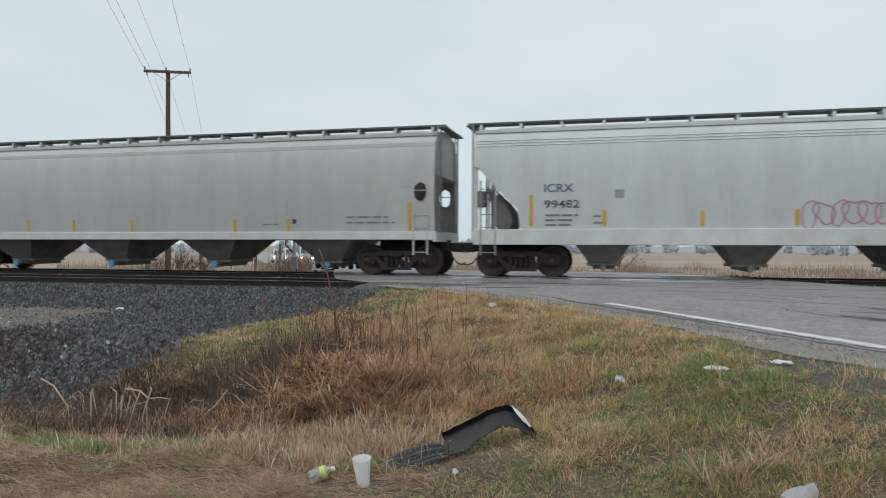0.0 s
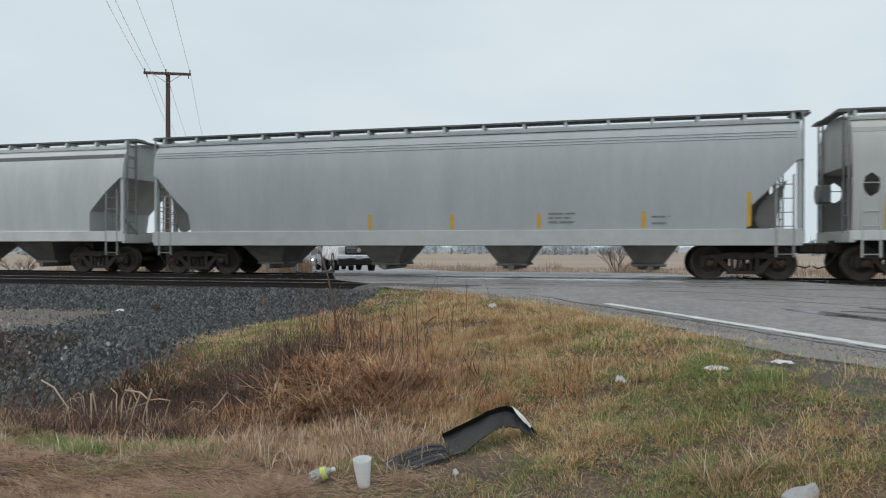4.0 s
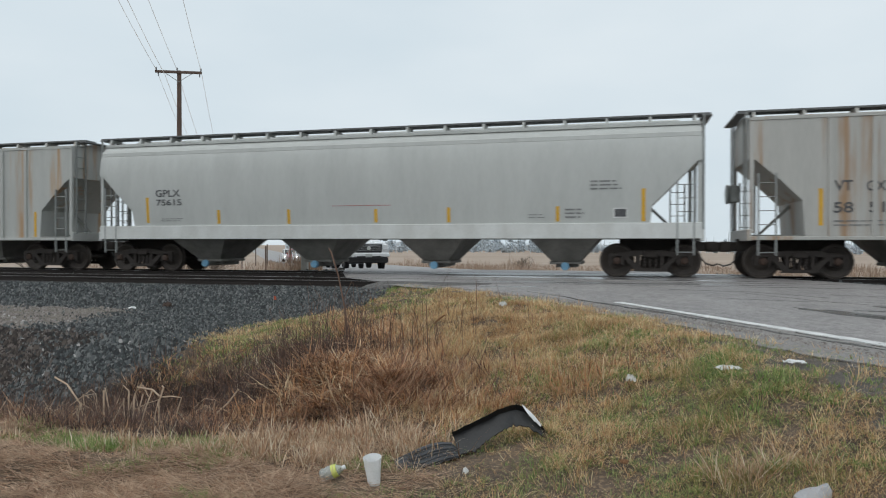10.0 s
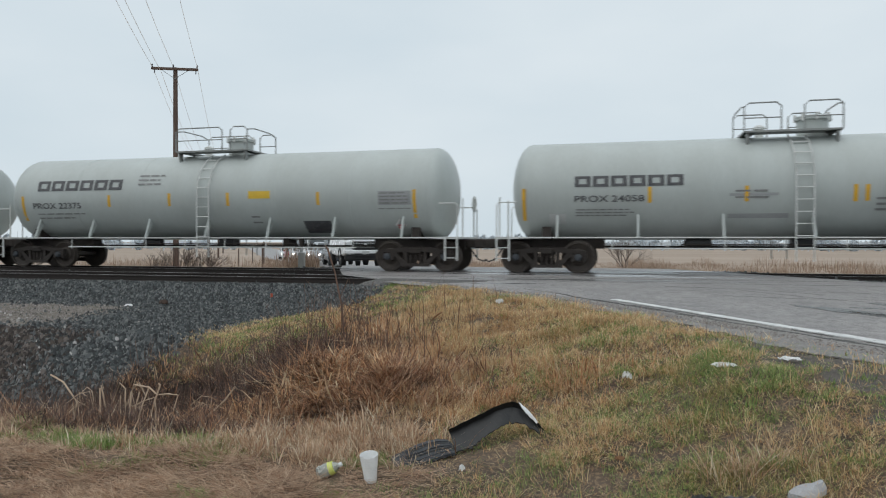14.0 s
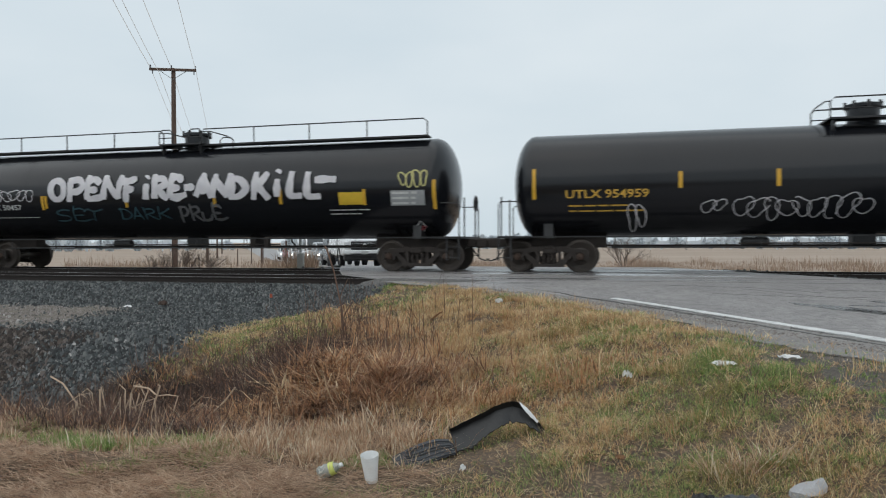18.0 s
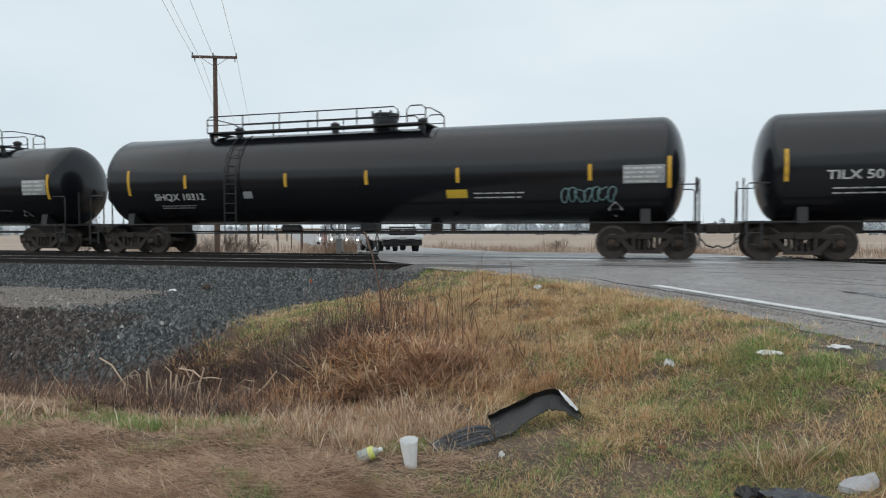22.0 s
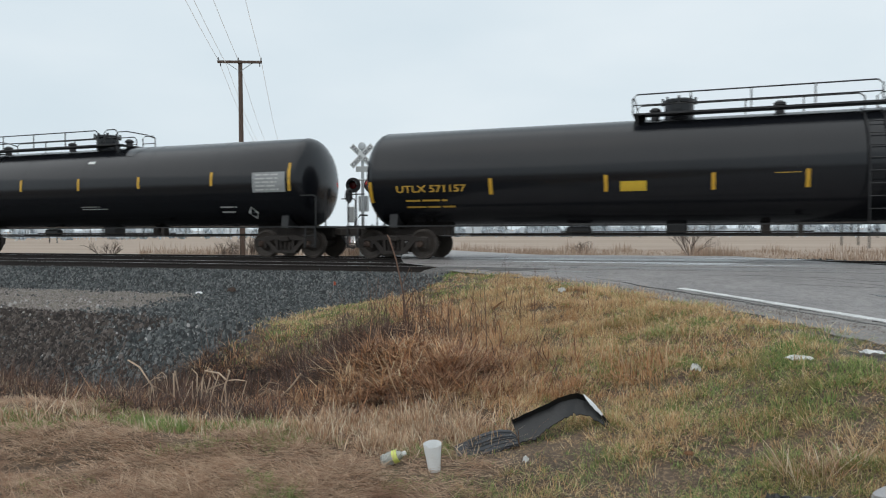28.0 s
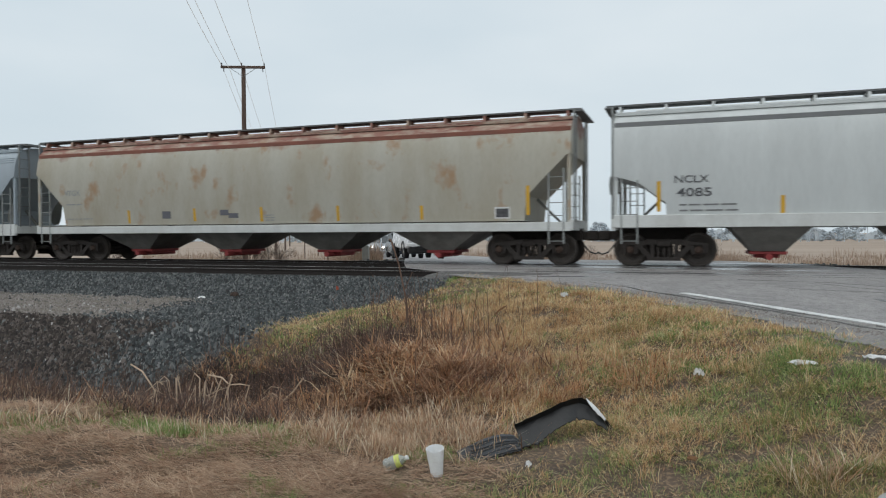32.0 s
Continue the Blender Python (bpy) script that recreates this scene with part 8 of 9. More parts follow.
# ---- vehicles waiting beyond the crossing ----
def road_wheel(car, x, y, r):
    s = 1 if y > 0 else -1
    w = part("wheel", Mesh().disc_y(x, r, [(y - s * 0.12, r * 0.9), (y - s * 0.10, r), (y + s * 0.08, r), (y + s * 0.11, r * 0.93), (y + s * 0.11, r * 0.62)], 22), M["rubber"], car)
    part("rim", Mesh().disc_y(x, r, [(y + s * 0.06, r * 0.62), (y + s * 0.10, r * 0.60), (y + s * 0.10, r * 0.2), (y + s * 0.12, r * 0.18), (y + s * 0.12, 0.02)], 16), M["chrome"], w)


def body_loft(rows):
    """Cross rings along x: (x, half width, z low, z high, rounding)."""
    m = Mesh()
    m.loft([[(x, -w + c, z0), (x, w - c, z0), (x, w, z0 + c), (x, w * 0.985, (z0 + z1) / 2), (x, w * 0.94, z1 - c), (x, w * 0.94 - c, z1), (x, -w * 0.94 + c, z1), (x, -w * 0.94, z1 - c), (x, -w * 0.985, (z0 + z1) / 2), (x, -w, z0 + c)]
            for x, w, z0, z1, c in rows])
    return m


def pickup(at, paint, label, lit=True):
    v = thing("pickup_truck", label, "pickup truck", "vehicles waiting at the crossing", at)
    part("lower_body", body_loft([(-2.9, 0.94, 0.62, 1.38, 0.05), (0.2, 1.0, 0.55, 1.38, 0.06), (0.9, 1.0, 0.55, 1.36, 0.06), (2.55, 0.98, 0.60, 1.32, 0.08), (2.85, 0.92, 0.66, 1.26, 0.12)]), M[paint], v)
    part("hood", body_loft([(0.95, 0.86, 1.30, 1.42, 0.05), (2.3, 0.82, 1.28, 1.40, 0.06), (2.80, 0.76, 1.22, 1.30, 0.04)]), M[paint], v)
    part("cab", body_loft([(-1.6, 0.80, 1.36, 1.90, 0.10), (-1.3, 0.86, 1.36, 1.98, 0.10), (0.0, 0.86, 1.36, 1.99, 0.10), (0.3, 0.84, 1.36, 1.95, 0.1), (1.05, 0.86, 1.34, 1.42, 0.03)]), M[paint], v)
    part("windscreen", Mesh().add([(1.02, -0.72, 1.43), (1.02, 0.72, 1.43), (0.36, 0.66, 1.93), (0.36, -0.66, 1.93), (0.98, -0.72, 1.42), (0.98, 0.72, 1.42), (0.32, 0.66, 1.92), (0.32, -0.66, 1.92)],
                                  [(0, 1, 2, 3), (7, 6, 5, 4), (0, 4, 5, 1), (2, 6, 7, 3), (1, 5, 6, 2), (0, 3, 7, 4)]), M["car_glass"], v)
    for s in (-1, 1):
        part("side_window", Mesh().slab_y([(0.75, 1.42), (0.22, 1.86), (-1.2, 1.86), (-1.3, 1.42)], s * 0.855, s * 0.87), M["car_glass"], v)
        part("mirror", Mesh().chamfer(0.62, 0.78, s * 1.22 - 0.12, s * 1.22 + 0.12, 1.42, 1.78, 0.03), M["signal_black"], v)
        part("mirror_arm", Mesh().tube([(0.7, s * 0.95, 1.45), (0.7, s * 1.15, 1.52)], 0.03, 6), M["signal_black"], v)
        part("headlight", Mesh().chamfer(2.72, 2.90, s * 0.78 - 0.15, s * 0.78 + 0.15, 0.98, 1.24, 0.03), M["lamp_glass"], v)
        part("fog_light", Mesh().disc_x(s * 0.74, 0.72, [(2.94, 0.07), (2.97, 0.07), (2.975, 0.02)], 12), M["lamp_glass"], v)
        part("fender_flare", Mesh().slab_y([(1.55 + 0.50 * math.cos(a), 0.45 + 0.50 * math.sin(a)) for a in [math.pi * k / 8 for k in range(9)]] + [(1.55 + 0.43 * math.cos(a), 0.45 + 0.43 * math.sin(a)) for a in [math.pi * k / 8 for k in range(8, -1, -1)]], s * 0.98, s * 1.02), M["signal_black"], v)
    gr = part("grille", Mesh().chamfer(2.78, 2.90, -0.62, 0.62, 0.86, 1.26, 0.03), M["signal_black"], v)
    for z in (0.98, 1.07, 1.16):
        part("grille_bar", Mesh().chamfer(2.90, 2.93, -0.58, 0.58, z - 0.022, z + 0.022, 0.008), M["chrome"], gr)
    part("badge", Mesh().disc_x(0, 1.07, [(2.93, 0.09), (2.95, 0.09), (2.955, 0.05)], 16), M["panel_light"], gr)
    part("front_bumper", Mesh().chamfer(2.80, 2.98, -0.98, 0.98, 0.66, 0.86, 0.05), M[paint], v)
    part("bumper_vent", Mesh().chamfer(2.96, 2.99, -0.55, 0.55, 0.56, 0.70, 0.02), M["signal_black"], v)
    part("air_dam", Mesh().chamfer(2.55, 2.93, -0.93, 0.93, 0.38, 0.66, 0.05), M["signal_black"], v)
    part("front_plate", Mesh().chamfer(2.98, 2.99, -0.16, 0.16, 0.64, 0.80, 0.003), M["panel_light"], v)
    part("underbody", Mesh().box(-2.7, 2.6, -0.8, 0.8, 0.40, 0.64), M["signal_black"], v)
    for x in (-1.85, 1.55):
        for s in (-0.86, 0.86):
            road_wheel(v, x, s, 0.41)
    return v


def suv(at, paint, label, tall=1.72, lit=True, kind="suv", category="car"):
    v = thing(kind, label, category, "vehicles waiting at the crossing", at)
    t = tall
    part("lower_body", body_loft([(-2.3, 0.84, 0.42, 0.95, 0.08), (-2.15, 0.92, 0.34, 1.02, 0.06), (0.6, 0.93, 0.32, 1.02, 0.06), (1.9, 0.90, 0.34, 0.96, 0.08), (2.28, 0.78, 0.42, 0.82, 0.12)]), M[paint], v)
    part("cab", body_loft([(-2.1, 0.78, 0.98, t * 0.93, 0.08), (-1.7, 0.80, 0.98, t - 0.02, 0.10), (-0.1, 0.80, 0.98, t, 0.10), (0.25, 0.78, 0.98, t - 0.06, 0.08), (1.05, 0.80, 0.96, 1.04, 0.02)]), M[paint], v)
    part("windscreen", Mesh().add([(1.04, -0.70, 1.05), (1.04, 0.70, 1.05), (0.32, 0.62, t - 0.09), (0.32, -0.62, t - 0.09), (1.0, -0.7, 1.04), (1.0, 0.7, 1.04), (0.28, 0.62, t - 0.1), (0.28, -0.62, t - 0.1)],
                                  [(0, 1, 2, 3), (7, 6, 5, 4), (0, 4, 5, 1), (2, 6, 7, 3), (1, 5, 6, 2), (0, 3, 7, 4)]), M["car_glass"], v)
    for s in (-1, 1):
        part("side_window", Mesh().slab_y([(0.7, 1.06), (0.15, t - 0.14), (-1.7, t - 0.14), (-1.9, 1.06)], s * 0.795, s * 0.81), M["car_glass"], v)
        part("headlight", Mesh().chamfer(2.02, 2.27, s * 0.66 - 0.14, s * 0.66 + 0.14, 0.66, 0.80, 0.03), M["headlight"] if lit else M["lamp_glass"], v)
        part("mirror", Mesh().chamfer(0.72, 0.88, s * 0.98 - 0.09, s * 0.98 + 0.09, 1.02, 1.18, 0.03), M[paint], v)
    part("grille", Mesh().chamfer(2.20, 2.30, -0.45, 0.45, 0.60, 0.78, 0.03), M["signal_black"], v)
    part("front_bumper", Mesh().chamfer(2.12, 2.36, -0.82, 0.82, 0.32, 0.56, 0.06), M[paint], v)
    for x in (-1.4, 1.42):
        for s in (-0.82, 0.82):
            road_wheel(v, x, s, 0.35)
    return v


def lane(k, off=0.0):
    """A place in the far lane, k metres behind the head of the queue."""
    x, y = -12.55 - 0.515 * k + 0.857 * off, 12.0 + 0.857 * k + 0.515 * off
    return pose(x, y, float(road_z(y)), 0, 0, -59)


pickup(lane(-0.2, -0.5), "white_body", "white crew-cab pickup truck waiting on the road")
suv(lane(8.2), "dark_body", "dark grey estate car waiting behind the pickup", 1.75)
suv(lane(15.4), "silver_body", "silver car waiting with headlights on", 1.62, kind="car")
suv(lane(22.5), "white_body", "white van waiting in the queue with lights on", 2.1, kind="van", category="van")
suv(lane(30), "silver_body", "silver car in the queue with bright headlights", 1.6, kind="car")
suv(lane(38), "white_body", "white car far back in the queue, lights on", 1.65, kind="car")
suv(lane(47), "red_body", "dark red car far back in the queue", 1.6, kind="car")
suv(lane(57), "white_body", "white car at the end of the queue", 1.7, kind="car")
# marker posts beside the far road
for i, (k, o) in enumerate(((6, -3.4), (14, -4.5), (25, -4.0), (33, -6.0), (40, -4.6))):
    m4 = lane(k, o)
    p = m4.translation
    ob = new("marker_post", Mesh().box(-0.045, 0.045, -0.03, 0.03, 0, 1.7 + 0.2 * (i % 3)).mesh("marker_post", M["pole_wood"], 0))
    ob.matrix_basis = pose(p.x, p.y, float(land(p.x, p.y)), 0, 0, 20)
    tagged(ob, "thin brown wooden roadside post", "post", "posts by the far road")


# ---- ballast, verge, weeds and litter ----
def bed_limit(y):
    return np.interp(y, [-14.2, -13.2, -11.5, -9.8, -8.6, -7.5, -5.5], [-7.4, -7.0, -6.6, -6.7, -4.9, -5.2, -5.4])


rng = np.random.default_rng(11)


def wave(x, y, s, o=0.0):
    return np.sin(x * s + 1.7 * np.sin(y * s * 0.83 + o) + o) * np.sin(y * s * 1.13 + 1.3 * np.sin(x * s * 0.71 - o))


def wedges(n, cx, cy, cz, sx, sz, seed):
    """Angular broken stones: four low corners and a sharp ridge each."""
    r = np.random.default_rng(seed)
    base = np.array([(-1, -0.7, -0.6), (1, -0.7, -0.6), (1, 0.7, -0.6), (-1, 0.7, -0.6), (-0.45, 0.0, 1.0), (0.5, 0.1, 0.9)], float)
    faces = np.array([(0, 1, 5), (0, 5, 4), (2, 3, 4), (2, 4, 5), (1, 2, 5), (3, 0, 4)])
    p = base[None] * r.uniform(0.65, 1.3, (n, 6, 1)) + r.uniform(-0.22, 0.22, (n, 6, 3))
    a = r.uniform(0, 6.28, n)
    c, s = np.cos(a)[:, None], np.sin(a)[:, None]
    X = (p[:, :, 0] * c - p[:, :, 1] * s) * sx[:, None]
    Yv = (p[:, :, 0] * s + p[:, :, 1] * c) * sx[:, None]
    Z = p[:, :, 2] * sz[:, None] + (X * r.uniform(-1, 1, (n, 1)) + Yv * r.uniform(-1, 1, (n, 1))) * 0.35
    v = np.stack([X + cx[:, None], Yv + cy[:, None], Z + cz[:, None]], -1).reshape(-1, 3)
    f = (np.arange(n)[:, None, None] * 6 + faces[None]).reshape(-1, 3)
    return v, f


def scatter_stones(name, label, n, xs, yr, size, seed, material, test=None, bias=1.0):
    r = np.random.default_rng(seed)
    x = xs[1] - (xs[1] - xs[0]) * r.random(n) ** bias
    y = r.uniform(*yr, n)
    keep = (x < np.where(y > -5.4, road_left(y) - 0.25, bed_limit(y)) + r.normal(0, 0.12, n)) | (x > road_right(y) + 0.5)
    if test is not None:
        keep &= test(x, y, r)
    x, y = x[keep], y[keep]
    s = r.uniform(*size, len(x)) * r.uniform(0.8, 1.25, len(x))
    v, f = wedges(len(x), x, y, land(x, y) + s * 0.25, s, s * r.uniform(0.75, 1.25, len(x)), seed)
    return tagged(new(name, bulk(name, v, f, material)), label, "ballast", kind="stuff")


def trail(x, y):
    """The service path of fine gravel on the terrace of the bank, ending short of the road."""
    return smooth((-9.35 - x + 0.3 * wave(x, y, 1.6, 0.2)) / 1.6) * smooth((y + 11.6) / 0.9) * smooth((-7.65 - y + 0.1 * np.sin(x * 2.1)) / 0.4)


def brown_foot(x, y):
    """Earth mixed into the stones low on the slope."""
    return smooth((-7.6 - x + 0.7 * wave(x, y, 2.4, 0.5)) / 2.4) * smooth((-10.85 - y) / 0.5)


slope = lambda x, y, r: r.random(len(x)) < np.clip(1.0 - 0.985 * trail(x, y) - 0.88 * brown_foot(x, y), 0.01, 1)
scatter_stones("ballast_bank", "dark blue-grey crushed stone on the bank", 70000, (-17, -4.8), (-13.9, -7.2), (0.015, 0.036), 3, M["ballast_stone"], slope, 1.5)
scatter_stones("ballast_shoulder", "dark crushed stone shoulder beside the track", 34000, (-32, -4.8), (-7.4, -5.0), (0.018, 0.038), 4, M["ballast_stone"], None, 1.6)
scatter_stones("ballast_bed_stones", "dark crushed stone between the tracks", 17000, (-26, 12), (-5.0, 2.2), (0.03, 0.055), 6, M["ballast_stone"])
scatter_stones("path_gravel", "brown-grey trodden gravel along the service path", 26000, (-17, -8.6), (-11.6, -7.6), (0.006, 0.020), 5, M["path_stone"], lambda x, y, r: r.random(len(x)) < trail(x, y), 1.2)
scatter_stones("slope_debris", "brown earth and small stone at the foot of the bank", 42000, (-17, -6.4), (-14.1, -10.2), (0.014, 0.042), 7, M["slope_dirt"], lambda x, y, r: r.random(len(x)) < brown_foot(x, y) + 0.25 * smooth((-12.0 - y) / 1.0))
scatter_stones("pale_stones", "scattered pale stones and chips on the dark slope", 170, (-15, -6.6), (-13.5, -9.5), (0.018, 0.04), 9, M["pale_stone"])

# grass and weeds, growth by growth
def polar(n, seed, r0=3.3, r1=17.0, power=1.0):
    """Places on the verge, thinning out with distance from the road corner."""
    r = np.random.default_rng(seed)
    a = r.uniform(-0.98, 0.46, n)
    d = r0 + (r1 - r0) * r.random(n) ** power
    x, y = d * np.sin(a), -20.9 + d * np.cos(a)
    edge = road_left(y) - 0.12 - 0.5 * r.random(n) ** 2 - 0.16 * np.sin(y * 2.3 + np.sin(y * 5.1))
    keep = (x < edge) & (y < -5.6) & ((x > bed_limit(y) - 0.3 * r.random(n)) | (y < -13.5 + 0.3 * np.sin(x * 1.7)))
    return x[keep], y[keep], d[keep], r


def bump_at(x, y, cx, cy, rx, ry, turn=0.0):
    c, s = math.cos(turn), math.sin(turn)
    u, v = (x - cx) * c + (y - cy) * s, -(x - cx) * s + (y - cy) * c
    return np.exp(-((u / rx) ** 2 + (v / ry) ** 2))


def front(x, y):
    """The trodden strip this side of the ditch."""
    return smooth((-15.35 - y) / 0.5) * smooth((-0.9 - x) / 1.0)


def ditch(x, y):
    return smooth((-2.6 - x) / 0.9) * smooth((y + 15.75) / 0.3) * smooth((-11.6 - y) / 1.0)


def heap(x, y):
    return np.clip(1.5 * bump_at(x, y, -3.25, -14.05, 1.05, 0.70, 0.22) + 0.5 * bump_at(x, y, -2.2, -14.5, 0.55, 0.6), 0, 1)


def bramble(x, y):
    return np.clip(1.5 * bump_at(x, y, -5.3, -13.0, 1.15, 0.55, 0.15) + 1.2 * bump_at(x, y, -3.95, -12.75, 0.85, 0.36, 0.8), 0, 1)


def bank_green(x, y):
    return np.clip(1.4 * bump_at(x, y, -5.35, -11.35, 1.45, 1.15, -0.35), 0, 1)


def rusty(x, y):
    """Rust-coloured standing grass along the shoulder of the mound, above the ditch."""
    return np.clip(1.35 * bump_at(x, y, -3.2, -11.9, 2.2, 0.52, -1.075) + 0.3 * bump_at(x, y, -6.3, -12.3, 0.6, 0.6) + 0.5 * bump_at(x, y, -0.7, -14.5, 0.9, 0.5, 0.5), 0, 1)


def bare(x, y):
    """Worn ground beside the gravel of the road."""
    side = road_left(y) - x
    return np.clip(smooth((np.interp(y, [-17, -15.6, -14, -13, -12], [2.1, 1.95, 1.6, 1.1, 0.5]) - side + 0.4 * wave(x, y, 2.9, 0.7)) / 0.7) * 0.9 + smooth((0.45 - side) / 0.3), 0, 1)


def crest(x, y):
    return np.exp(-((y - np.interp(x, [-6.5, -5.4, -4.7, -3], [-16.75, -16.35, -16.05, -15.95]) - 0.05 * np.sin(x * 5)) / 0.17) ** 2) * smooth((-2.7 - x) / 0.7)


def gold(x, y):
    return smooth((x + 3.9) / 1.0) * smooth((0.3 - x) / 1.6) * smooth((y + 15.6) / 0.8)


def right(x, y):
    return smooth((x + 1.7) / 1.5)


def green_map(x, y):
    g = right(x, y) * (0.40 + 0.60 * (wave(x, y, 1.9, 0.4) > -0.15) + 0.35 * smooth((-14.6 - y) / 1.2)) + 1.2 * crest(x, y) * (0.65 + 0.35 * np.sin(x * 3.1)) + 0.62 * bank_green(x, y)
    g = g + 0.45 * smooth((y + 10.8) / 1.6) + front(x, y) * 0.8 * (wave(x, y, 3.1, 1.1) > 0.3) + 0.10 * gold(x, y)
    return np.clip(g * (1 - 0.9 * heap(x, y)) * (1 - 0.9 * bramble(x, y)) * (1 - 0.7 * rusty(x, y)) * (1 - 0.75 * ditch(x, y) * (1 - bank_green(x, y))), 0, 1)


def straw_map(x, y):
    g = 0.9 * gold(x, y) + right(x, y) * (0.35 + 0.5 * (wave(x, y, 1.7, 2.6) > 0.0)) + 0.35 * smooth((y + 11.2) / 1.2) + 0.65 * bank_green(x, y)
    return np.clip(g * (1 - 0.85 * heap(x, y)) * (1 - 0.95 * bramble(x, y)) * (1 - 0.5 * rusty(x, y)) * (1 - 0.85 * ditch(x, y)), 0, 1)


def gaps(x, y, s, o, low):
    """Bare hollows between the tufts."""
    return np.where(wave(x, y, s, o) + 0.5 * wave(x, y, s * 2.3, o + 1) > -0.12, 1.0, low)


def hollows(x, y, s, o):
    """Tufts that stand apart, with the dark ground open between them."""
    return smooth((wave(x, y, s, o) + 0.55 * wave(x, y, s * 1.9, o + 1) - 0.05) / 0.25)


def clearing(x, y):
    """Wide sunken patches of the heap, where little straw has stayed."""
    return np.clip(0.22 + smooth((wave(x, y, 3.6, 1.9) + 0.12) / 0.3), 0, 1)


def turf(name, label, material, n, seed, pick, high, lean, curl, width=0.0026, category="grass", tuft=9, spread=0.05, lay=None, lift=None, power=1.05, r1=16.5):
    """Blades in tufts: they lean out from the middle of each tuft or lie along one way."""
    x, y, d, r = polar(n // tuft, seed, 3.3, r1, power)
    keep = r.random(len(x)) < pick(x, y) * (1 - 0.88 * bare(x, y)) * (1 - (0.85 if high[1] > 0.1 else 0.3) * bump_at(x, y, -1.2, -16.02, 0.62, 0.20, 0.35))
    x, y, d = x[keep], y[keep], d[keep]
    size = r.uniform(0.5, 1.4, len(x)) * np.clip(0.85 + 0.45 * wave(x, y, 3.1, seed), 0.4, 1.35)
    sway = r.uniform(0, 6.28, len(x)) if lay is None else lay + np.where(r.random(len(x)) < 0.5, 0, math.pi) + r.normal(0, 0.45, len(x))
    k = len(x)
    x, y, d, size, sway = (np.repeat(q, tuft) for q in (x, y, d, size, sway))
    a = r.uniform(0, 6.28, k * tuft)
    off = spread * size * np.sqrt(r.random(k * tuft)) * np.clip(d / 6, 0.8, 2)
    x, y = x + np.cos(a) * off, y + np.sin(a) * off
    own = 0.5 if lay is None else 0.12
    head = np.where(r.random(k * tuft) < own, a, sway + r.normal(0, 0.4, k * tuft))
    h = r.uniform(*high, k * tuft) * size
    w = width * np.clip(d / 5.5, 0.75, 2.6) * r.uniform(0.5, 1.4, k * tuft) * 0.5
    z = land(x, y) - 0.005
    if lift is not None:
        z = z + lift(x, y) * r.random(k * tuft)
    v, f = blades(x, y, z, h, w, r.uniform(*lean, k * tuft), r.uniform(*curl, k * tuft), head)
    return tagged(new(name, bulk(name, v, f, material)), label, category, kind="stuff")


mound = lambda x, y: heap(x, y) * np.clip(0.17 + 0.16 * wave(x, y, 5.5, 0.3) + 0.07 * wave(x, y, 11.0, 1.3), 0.02, 0.45)
# darker ground under heap, brambles and ditch weeds; worn dirt beside the road and along the path
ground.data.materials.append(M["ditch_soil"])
ground.data.materials.append(M["verge_dirt"])
ground.data.materials.append(M["path_soil"])
darkened = np.maximum(np.maximum(heap(*cen), bramble(*cen)), ditch(*cen) * (1 - bank_green(*cen))) + 0.25 * wave(cen[0], cen[1], 3.7, 0.6)
zone = np.where((zone == 0) & (darkened > 0.5), 3, zone)
zone = np.where((zone == 0) & (bare(*cen) > 0.45) & (cen[1] < -6.5), 4, zone)
zone = np.where((zone == 2) & (brown_foot(*cen) > 0.5), 3, zone)
zone = np.where((zone == 2) & (trail(*cen) > 0.5), 5, zone)
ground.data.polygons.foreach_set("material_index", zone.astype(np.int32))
G, S_, W_ = M["green_blade"], M["straw"], "weeds"
turf("dry_grass", "dry golden straw grass standing on the mound", S_, 520000, 21, lambda x, y: straw_map(x, y) * gaps(x, y, 3.3, 0.5, 0.5), (0.025, 0.10), (0.2, 1.2), (0.1, 0.8), 0.0040, tuft=10, spread=0.05)
turf("tall_dry_grass", "taller dry grass standing in loose tufts on the mound", S_, 600000, 28, lambda x, y: np.clip(0.75 * gold(x, y) * (1 - 0.7 * heap(x, y)) + 0.12 * right(x, y), 0, 1) * np.maximum(hollows(x, y, 8.9, 1.4), 0.08), (0.05, 0.17), (0.05, 0.9), (0.0, 0.7), 0.0032, tuft=14, spread=0.05)
turf("fallen_grass", "flattened pale straw lying over the verge", S_, 240000, 22, lambda x, y: np.clip(straw_map(x, y) + 0.15 * right(x, y), 0, 1) * gaps(x, y, 4.1, 1.5, 0.4), (0.03, 0.10), (1.0, 1.55), (-0.3, 0.3), 0.0034, tuft=9, spread=0.07, lift=lambda x, y: 0.035 + 0 * x)
turf("matted_straw", "brown matted straw trodden flat beside the ditch", M["grey_straw"], 420000, 31, lambda x, y: front(x, y) * gaps(x, y, 3.7, 0.2, 0.5) * (1 - 0.8 * crest(x, y)) * (1 - 0.8 * ditch(x, y)), (0.06, 0.19), (1.3, 1.7), (-0.2, 0.1), 0.0046, tuft=7, spread=0.10, lay=0.12, lift=lambda x, y: 0.03 + 0 * x)
turf("pale_tufts", "pale upright straw tufts along the ditch edge", M["pale_straw"], 1000000, 32, lambda x, y: np.clip(1.7 * bump_at(x, y, -2.3, -15.75, 0.60, 0.34) + 0.45 * crest(x, y) + 0.3 * bump_at(x, y, 0.75, -16.55, 0.25, 0.12), 0, 1) * gaps(x, y, 9.0, 0.9, 0.15), (0.05, 0.22), (0.05, 1.0), (0.0, 0.5), 0.0072, tuft=7, spread=0.05)
